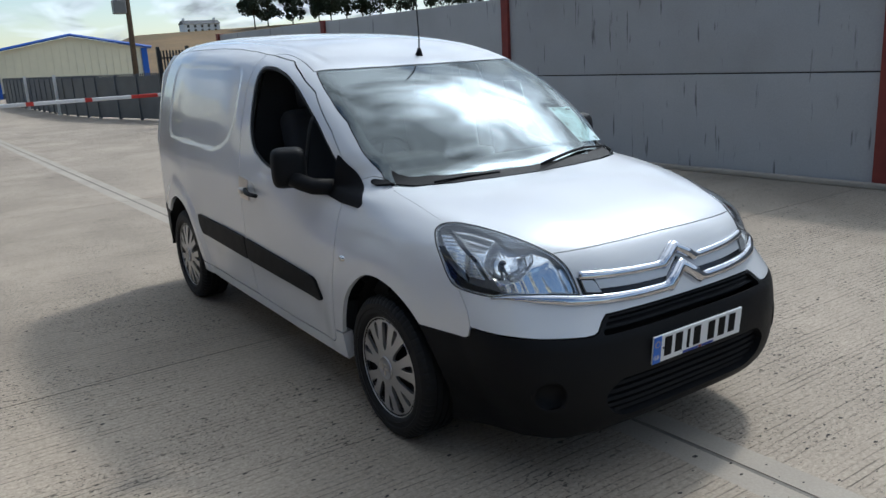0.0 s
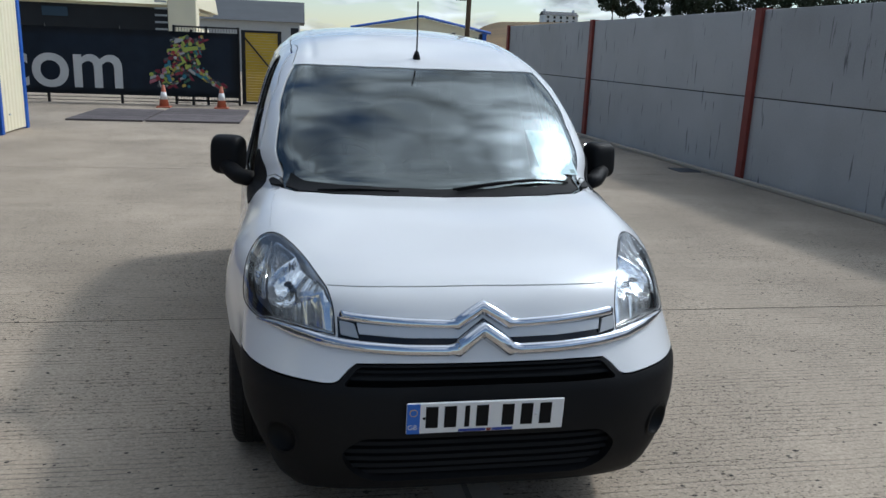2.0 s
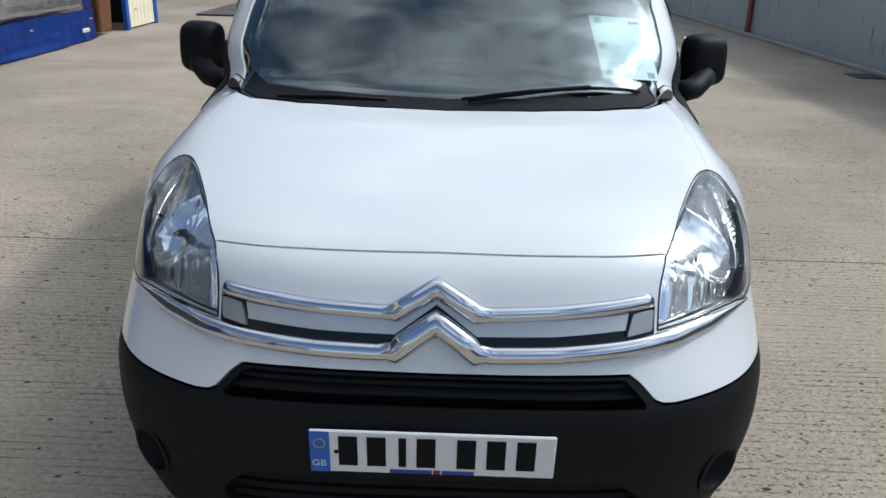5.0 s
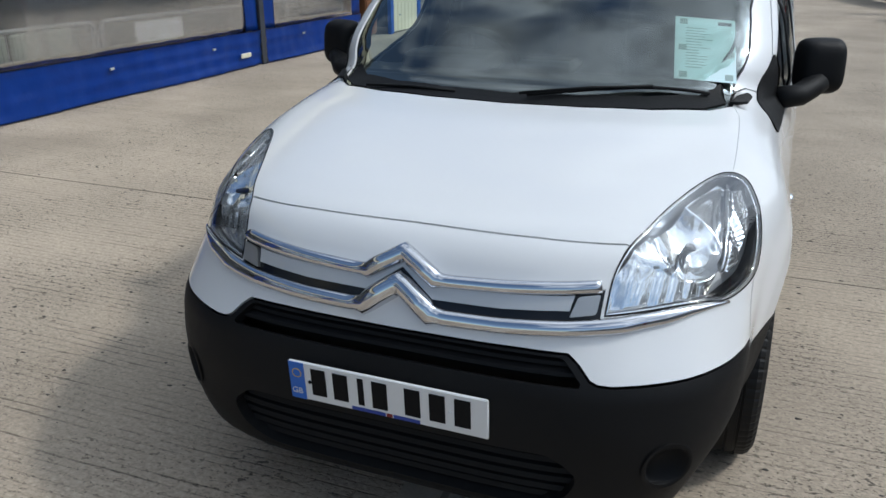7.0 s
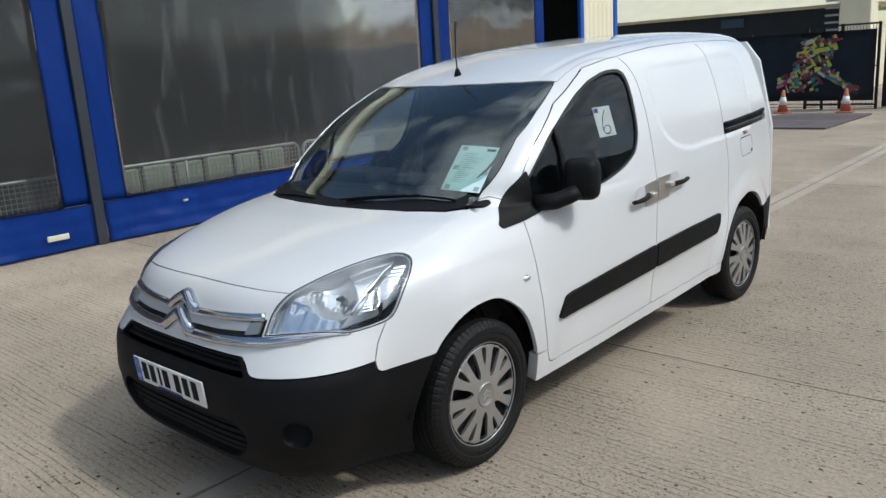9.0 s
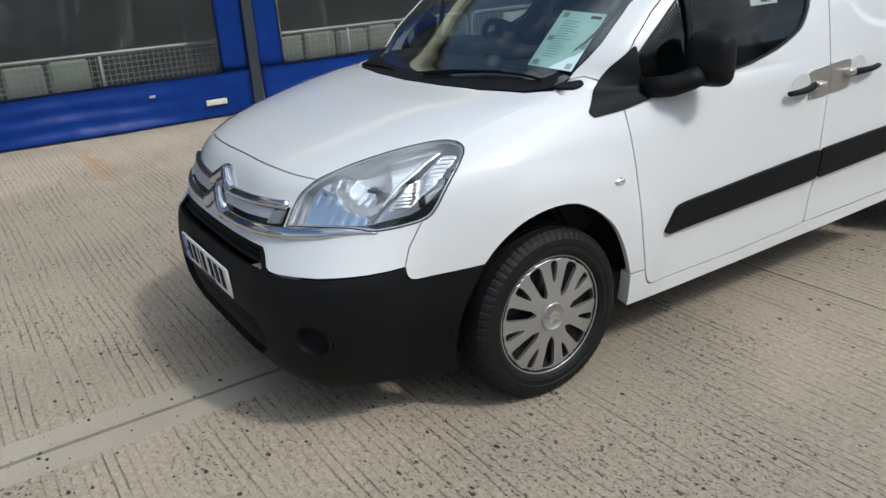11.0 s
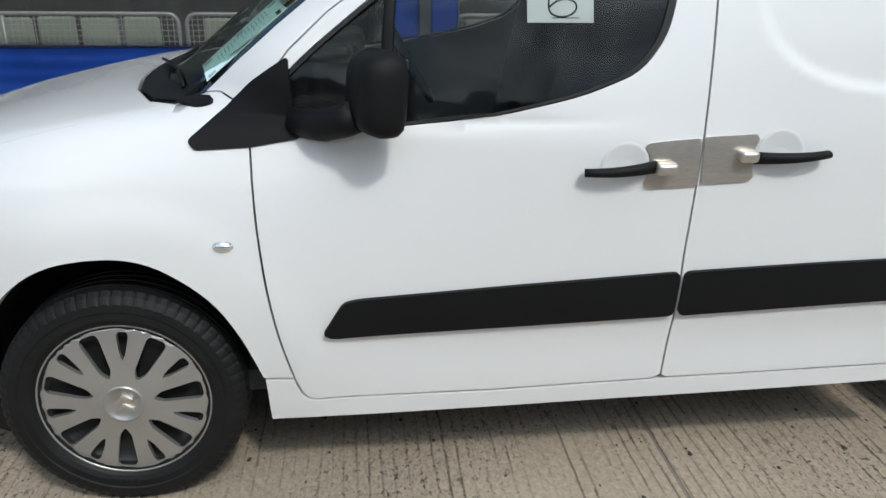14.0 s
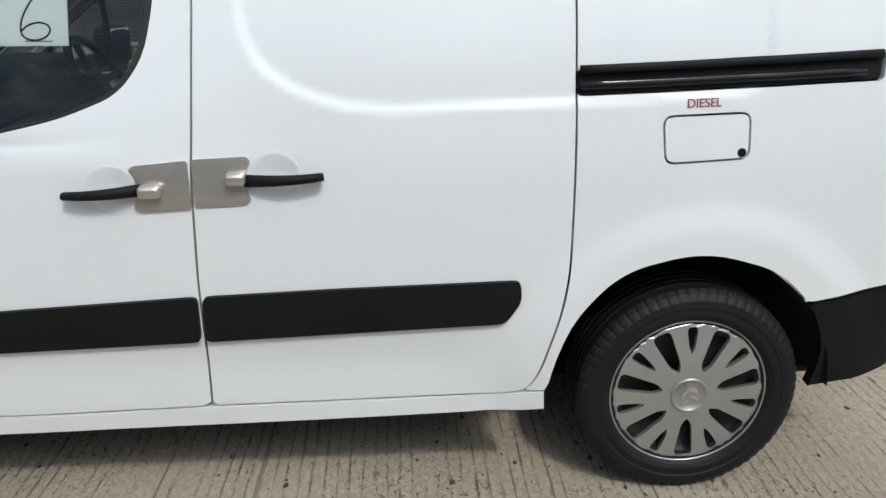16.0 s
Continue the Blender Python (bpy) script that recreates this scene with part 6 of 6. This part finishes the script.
# rear door, floor and dark lining
bm = bmesh.new()
rear_pts = [(x, z) for x, z in ((-0.80, 0.36), (0.80, 0.36), (0.80, 1.1), (0.70, 1.55), (0.60, 1.68), (-0.60, 1.68), (-0.70, 1.55), (-0.80, 1.1))]
part("rear_doors", moved(prism_bm(rear_pts, 0.03), pose(0, 3.37, 0, 90)), WHITE_PAINT, van, "white rear doors")
part("underbody", box_bm((-0.60, -0.50, 0.22), (0.60, 3.30, 0.27), 0.02), DARK_VOID, van, "dark underbody")
part("bulkhead", moved(prism_bm([(-0.80, 0.26), (0.80, 0.26), (0.82, 0.95), (0.72, 1.35), (0.64, 1.58), (-0.64, 1.58), (-0.72, 1.35), (-0.82, 0.95)], 0.03), pose(0, 1.53, 0, 90)), CABIN, van, "dark cargo bulkhead")
part("cabin_floor", box_bm((-0.80, 0.10, 0.30), (0.80, 1.50, 0.36)), CABIN, van)


def lining(mirror):
    s = -1 if mirror else 1
    part("firewall", box_bm((min(0, s * 0.70), -0.42, 0.27), (max(0, s * 0.70), -0.40, 0.84)), DARK_VOID, van, "dark engine bay lining")
    for yc in (0.0, 2.728):
        bm = bmesh.new()
        n = 26
        rows = []
        for i in range(n + 1):
            a = math.radians(2 + 176 * i / n)
            r = 0.40 if yc == 0 else 0.42
            rows.append([bm.verts.new((s * x, yc - 0.97 * r * math.cos(a) + (0.0 if yc == 0 else -0.02), 0.31 + r * math.sin(a))) for x in (0.50, 0.79 if yc == 0 else 0.862)])
        for a, b in zip(rows[:-1], rows[1:]):
            bm.faces.new((a[0], a[1], b[1], b[0]))
        c = bm.verts.new((s * 0.50, yc, 0.31))
        for a, b in zip(rows[:-1], rows[1:]):
            bm.faces.new((a[0], b[0], c))
        part("wheel_arch_liner", bm, DARK_VOID, van, "black wheel arch liner", True)


both(lining)


# ---- wheels ----
def wheel(x, y, turn):
    w = new("wheel")
    w.parent = van
    tagged(w, "wheel with a silver seven-spoke trim")
    w.matrix_basis = pose(x, y, 0.312, 0, 0, 180 if x < 0 else 0) @ pose(0, 0, 0, turn)
    R = 0.313
    prof = [(-0.09, 0.20), (-0.10, 0.235), (-0.100, 0.270), (-0.088, R - 0.010), (-0.075, R - 0.002)]
    for g in (-0.045, -0.015, 0.015, 0.045):
        prof += [(g - 0.004, R), (g - 0.003, R - 0.006), (g + 0.003, R - 0.006), (g + 0.004, R)]
    prof += [(0.075, R - 0.002), (0.088, R - 0.012), (0.099, R - 0.030), (0.101, 0.262), (0.0985, 0.258), (0.100, 0.240), (0.094, 0.227), (0.084, 0.219), (0.078, 0.19)]
    bm = lathe_bm(prof, 264)
    for v in bm.verts:
        r = math.hypot(v.co.y, v.co.z)
        k = int(round(math.atan2(v.co.z, v.co.y) / (2 * math.pi) * 264)) % 264
        if R - 0.031 < r and 0.05 < abs(v.co.x) < 0.1 and k % 4 == 0:
            f = (r - 0.0035) / r
            v.co.y, v.co.z = v.co.y * f, v.co.z * f
    bm.normal_update()
    for e in bm.edges:
        e.smooth = e.calc_face_angle(0.0) < 0.33
    part("tyre", bm, TYRE_RUBBER, w, "black rubber tyre with worn tread", True)
    # trim: seven pairs of spokes, cut from one dished disc
    outer = np.array([(0.2205 * math.cos(t), 0.2205 * math.sin(t)) for t in np.linspace(0, 2 * math.pi, 85)[:-1]])
    holes = []
    for k in range(7):
        a = 2 * math.pi * k / 7
        for mid, r0, r1, w0, w1 in ((a, 0.078, 0.202, 0.006, 0.0260), (a + math.pi / 7, 0.124, 0.202, 0.003, 0.0148)):
            c, s = math.cos(mid), math.sin(mid)
            q = rounded([(r0, -w0 * 0.4), (r0 + 0.02, -w0 - (w1 - w0) * 0.45), (r1 - 0.012, -w1), (r1 * 0.995, -w1 * 0.7), (r1 * 0.995, w1 * 0.7), (r1 - 0.012, w1), (r0 + 0.02, w0 + (w1 - w0) * 0.45), (r0, w0 * 0.4)], 0.006, 2, True)
            holes.append(np.array([(c * u - s * v, s * u + c * v) for u, v in q]))
    q, f = triangulate(outer, holes, 0.014)
    bm = bmesh.new()
    r = np.hypot(q[:, 0], q[:, 1])
    dish = 0.082 + 0.016 * np.cos(np.clip(r / 0.2205, 0, 1) * math.pi * 0.5) - 0.008 * step(0.207, 0.2205, r) - 0.004 * step(0.05, 0.0, r)
    vs = [bm.verts.new((dish[i], q[i, 0], q[i, 1])) for i in range(len(q))]
    for t in f:
        bm.faces.new([vs[i] for i in t])
    bmesh.ops.recalc_face_normals(bm, faces=bm.faces[:])
    if sum(fa.normal.x for fa in bm.faces) < 0:
        bmesh.ops.reverse_faces(bm, faces=bm.faces[:])
    rim = [e for e in bm.edges if e.is_boundary]
    ext = bmesh.ops.extrude_edge_only(bm, edges=rim)["geom"]
    for g in ext:
        if isinstance(g, bmesh.types.BMVert):
            g.co.x -= 0.014
    trim = part("wheel_trim", bm, SATIN_SILVER, w, "silver plastic wheel trim")
    part("trim_rim", lathe_bm([(0.080, 0.2212), (0.0848, 0.2210), (0.0862, 0.2195), (0.0862, 0.2172), (0.0848, 0.2158), (0.080, 0.2156)], 72), SATIN_SILVER, trim, "bright outer rim", True)
    part("trim_cap", lathe_bm([(0.084, 0.053), (0.1005, 0.052), (0.1025, 0.050), (0.1025, 0.047), (0.0990, 0.045), (0.1012, 0.0)], 36), SATIN_SILVER, trim, "round centre cap", True)
    part("steel_rim", lathe_bm([(0.080, 0.219), (0.060, 0.205), (0.050, 0.17), (0.035, 0.10), (0.05, 0.0)], 40), BLACK_STEEL, w, "dark steel rim", True)
    for sgn in (0.012, -0.012):
        m = pose(0.1045, 0, sgn, 0, 0, 0)
        bm = bmesh.new()
        pts = [(-0.022, -0.012), (0, 0.004), (0.022, -0.012), (0.022, -0.003), (0, 0.014), (-0.022, -0.003)]
        lo, hi = [bm.verts.new((-0.004, u, v)) for u, v in pts], [bm.verts.new((0, u, v)) for u, v in pts]
        bm.faces.new(hi)
        for i in range(6):
            bm.faces.new((lo[i], lo[(i + 1) % 6], hi[(i + 1) % 6], hi[i]))
        part("cap_mark", moved(bm, m), STEEL, trim)
    # raised moulding on the sidewall, as plain bars
    for a0, count in ((0.6, 7), (2.7, 6), (4.6, 7)):
        for i in range(count):
            a = a0 + i * 0.062
            part("sidewall_bar", moved(box_bm((0.0975, -0.006, 0.236), (0.1008, 0.006, 0.252)), Matrix.Rotation(a, 4, "X")), TYRE_RUBBER, w)
    return w


for x, y, turn in ((0.765, -0.011, 8), (-0.765, -0.011, 40), (0.768, 2.726, 14), (-0.768, 2.726, 25)):
    wheel(x, y, turn)


# ---- mirrors ----
def door_mirror(mirror):
    s = -1 if mirror else 1
    arm = path_bm([(s * 0.80, 0.47, 1.03), (s * 0.87, 0.53, 1.035), (s * 0.905, 0.58, 1.055), (s * 0.93, 0.612, 1.075)], 0.042, 12)
    for v in arm.verts:
        v.co.z = 1.045 + (v.co.z - 1.045) * 0.9
    m = part("door_mirror", arm, BLACK_PLASTIC, van, "black plastic door mirror", True)
    bm = box_bm((-0.5, -0.5, -0.5), (0.5, 0.5, 0.5))
    bmesh.ops.subdivide_edges(bm, edges=bm.edges[:], cuts=7, use_grid_fill=True)
    for v in bm.verts:
        c = v.co.copy()
        p = (abs(c.x * 2) ** 4.5 + abs(c.y * 2) ** 2.6 + abs(c.z * 2) ** 4.5) ** (1 / 4.0)
        d = c.normalized() * 0.5
        e = 4.4
        k = (abs(d.x) ** e + abs(d.z) ** e + abs(d.y) ** e * 0.8) ** (1 / e)
        c = d / max(k, 1e-6) * 0.5
        front = 1 - 0.16 * max(0, -c.y * 2)
        v.co = Vector((c.x * 0.164 * front, c.y * 0.106, c.z * 0.190 * front))
    moved(bm, pose(s * 0.930, 0.650, 1.120, -4, 0, 20 * s))
    part("mirror_head", bm, BLACK_PLASTIC, m, "rounded black mirror head", True)
    part("mirror_glass", moved(box_bm((-0.060, 0, -0.078), (0.060, 0.004, 0.078), 0.0015), pose(s * 0.914, 0.693, 1.120, -4, 0, 20 * s)), shade("mirror_silver", (0.8, 0.8, 0.8), 0.02, metal=1.0), m, "mirror glass")


both(door_mirror)


# ---- wipers and scuttle ----
def wiper(a, b, pivot, sink=0.0):
    pts = [on_skin("top", [(a[0] + (b[0] - a[0]) * t, a[1] + (b[1] - a[1]) * t)])[0] for t in np.linspace(0, 1, 14)]
    pts = [p + np.array((0, -0.003, 0.008 - sink)) for p in pts]
    w = part("wiper_blade", path_bm(pts, 0.0055, 6), BLACK_PLASTIC, van, "black wiper blade", True)
    q = on_skin("top", [pivot])[0] + np.array((0, -0.01, 0.02 - sink))
    mid = pts[9]
    part("wiper_arm", path_bm([q, q * 0.5 + mid * 0.5 + np.array((0, -0.003, 0.008)), mid + np.array((0, -0.004, 0.006))], 0.005, 6), BLACK_PLASTIC, w, "black wiper arm", True)


wiper((0.06, 0.020), (0.60, 0.170), (0.04, 0.005))
wiper((-0.60, 0.092), (0.0, 0.004), (-0.52, 0.064), 0.014)
for s in (-1, 1):
    cor = curve(("top", *rounded([(0.655, 0.150), (0.690, 0.176), (0.716, 0.215), (0.722, 0.262), (0.702, 0.260), (0.674, 0.212)], 0.010, 3, True)), gap=0.015)
    skin_panel("scuttle_corner", "top", cor, BLACK_PLASTIC, van, "raised black scuttle corner cap", off=0.011, flange=0.022, mirror=s < 0, gap=0.02)
scut = np.concatenate([back_line * np.array((0.97, 1, 1)) + np.array((0, 0.006, 0)), (back_line * np.array((0.93, 1, 1)) + np.array((0, 0.080, 0)))[::-1]])
skin_panel("scuttle", "top", scut, BLACK_PLASTIC, van, "black plastic scuttle below the windscreen", off=0.0, flange=0.01, gap=0.02)

# ---- inside the cab ----
bm = bmesh.new()
prof = [(0.10, 1.02), (0.28, 1.075), (0.50, 1.075), (0.62, 1.03), (0.66, 0.95), (0.60, 0.80), (0.55, 0.60), (0.20, 0.50), (0.02, 0.80)]
ra = [bm.verts.new((-0.72, y, z)) for y, z in prof]
rb_ = [bm.verts.new((0.72, y, z)) for y, z in prof]
bm.faces.new(ra)
bm.faces.new(rb_[::-1])
for i in range(len(prof)):
    j = (i + 1) % len(prof)
    bm.faces.new((ra[j], ra[i], rb_[i], rb_[j]))
bmesh.ops.bevel(bm, geom=[e for e in bm.edges], offset=0.02, segments=2, affect="EDGES")
dash = part("dashboard", bm, CABIN, van, "dark grey dashboard")
part("instrument_hood", box_bm((-0.55, 0.40, 1.06), (-0.20, 0.64, 1.13), 0.03, segments=3), CABIN, dash)
part("centre_screen", box_bm((-0.10, 0.42, 1.07), (0.12, 0.60, 1.12), 0.02), CABIN, dash)
sw = [(0.185 * math.cos(t), 0.185 * math.sin(t), 0) for t in np.linspace(0, 2 * math.pi, 41)[:-1]]
tilt = pose(-0.375, 0.80, 1.03, -60)
steer = part("steering_wheel", moved(path_bm(sw, 0.016, 8, True), tilt), CABIN, van, "dark steering wheel", True)
part("hub", moved(box_bm((-0.07, -0.06, -0.05), (0.07, 0.06, -0.005), 0.02), tilt), CABIN, steer)
for a in (-0.1, math.pi + 0.1, -math.pi / 2):
    part("spoke", moved(path_bm([(0.06 * math.cos(a), 0.06 * math.sin(a), -0.02), (0.18 * math.cos(a), 0.18 * math.sin(a), 0)], 0.014, 6), tilt), CABIN, steer)


def seat(x):
    s = new("seat")
    s.parent = van
    tagged(s, "dark fabric van seat")
    part("cushion", moved(box_bm((-0.25, -0.25, -0.08), (0.25, 0.27, 0.08), 0.06, segments=3), pose(x, 1.02, 0.66, 4)), FABRIC, s, smooth=True)
    part("backrest", moved(box_bm((-0.24, -0.08, -0.32), (0.24, 0.08, 0.32), 0.06, segments=3), pose(x, 1.31, 1.02, -12)), FABRIC, s, smooth=True)
    part("headrest", moved(box_bm((-0.13, -0.05, -0.09), (0.13, 0.05, 0.09), 0.04, segments=3), pose(x, 1.38, 1.42, -8)), FABRIC, s, smooth=True)
    part("base", box_bm((x - 0.22, 0.80, 0.36), (x + 0.22, 1.25, 0.59), 0.02), CABIN, s)


for x in (-0.40, 0.40):
    seat(x)
part("interior_mirror", moved(box_bm((-0.11, -0.015, -0.035), (0.11, 0.015, 0.035), 0.012, segments=2), pose(0.0, 0.82, 1.42, 10)), CABIN, van, "black interior mirror", True)
part("mirror_stalk", path_bm([(0, 0.83, 1.45), (0, 0.80, 1.52)], 0.01, 6), CABIN, van)

# ---- papers in the windows ----
sheet = thing("windscreen_notice", "pale green printed sheet taped inside the windscreen", "notice")
corners = np.array([(0.486, 0.188, 1.123), (0.673, 0.230, 1.110), (0.669, 0.425, 1.278), (0.472, 0.394, 1.293)]) + np.array((0, 0.010, -0.004))
ex, ey = corners[1] - corners[0], corners[3] - corners[0]
wd, ht = np.linalg.norm(ex), np.linalg.norm(ey)
ex, ey = ex / wd, ey / ht
ey = ey - ex * np.dot(ex, ey)
ey /= np.linalg.norm(ey)
ez = np.cross(ex, ey)
sheet_m = Matrix(((ex[0], ey[0], ez[0], corners[0][0]), (ex[1], ey[1], ez[1], corners[0][1]), (ex[2], ey[2], ez[2], corners[0][2]), (0, 0, 0, 1)))
part("paper", moved(box_bm((0, 0, -0.0006), (wd, ht, 0)), sheet_m), PAPER_GREEN, sheet)
lines = random.Random(3)
for i in range(15):
    y = 0.05 + i * 0.012
    part("print_line", moved(box_bm((0.035, y, 0), (0.035 + lines.uniform(0.04, 0.085), y + 0.003, 0.0003)), sheet_m), INK_GREY, sheet)
part("print_mark", moved(box_bm((wd - 0.055, ht - 0.028, 0), (wd - 0.012, ht - 0.014, 0.0003)), sheet_m), INK, sheet)
for x, y in ((0.015, 0.02), (wd - 0.035, 0.02), (0.012, ht * 0.5), (wd - 0.03, ht * 0.42), (0.015, ht - 0.02)):
    part("tape", moved(box_bm((x, y - 0.012, 0), (x + 0.025, y + 0.012, 0.0005), 0.0002), sheet_m), INK_GREY, sheet)

card = thing("window_card", "white numbered card taped to the side window", "card")
c0, c1 = on_skin("side", [(1.090, 1.262)])[0], on_skin("side", [(1.090, 1.375)])[0]
lean = math.degrees(math.atan2(c0[0] - c1[0], c1[2] - c0[2]))
card_m = Matrix.Translation(c0 + np.array((-0.016, 0, 0))) @ pose(0, 0, 0, 90 - lean, 0, 90)
part("paper", moved(box_bm((-0.080, 0, 0), (0.080, 0.150, 0.0006)), card_m), PAPER_WHITE, card)
six = [(0.022, 0.185), (-0.004, 0.150), (-0.024, 0.100), (-0.030, 0.060), (-0.026, 0.032), (-0.006, 0.018), (0.022, 0.022), (0.040, 0.044), (0.036, 0.070), (0.012, 0.080), (-0.012, 0.070), (-0.028, 0.050)]
part("numeral", moved(path_bm([(x, y * 0.70, 0.001) for x, y in eased(six, 2)], 0.0022, 6), card_m), INK, card)
part("rule", moved(box_bm((-0.02, 0.010, 0.0006), (0.045, 0.012, 0.001)), card_m), INK, card)
part("heading_bar", moved(box_bm((-0.075, 0.122, 0.0006), (-0.035, 0.144, 0.001)), card_m), INK_BLUE, card)
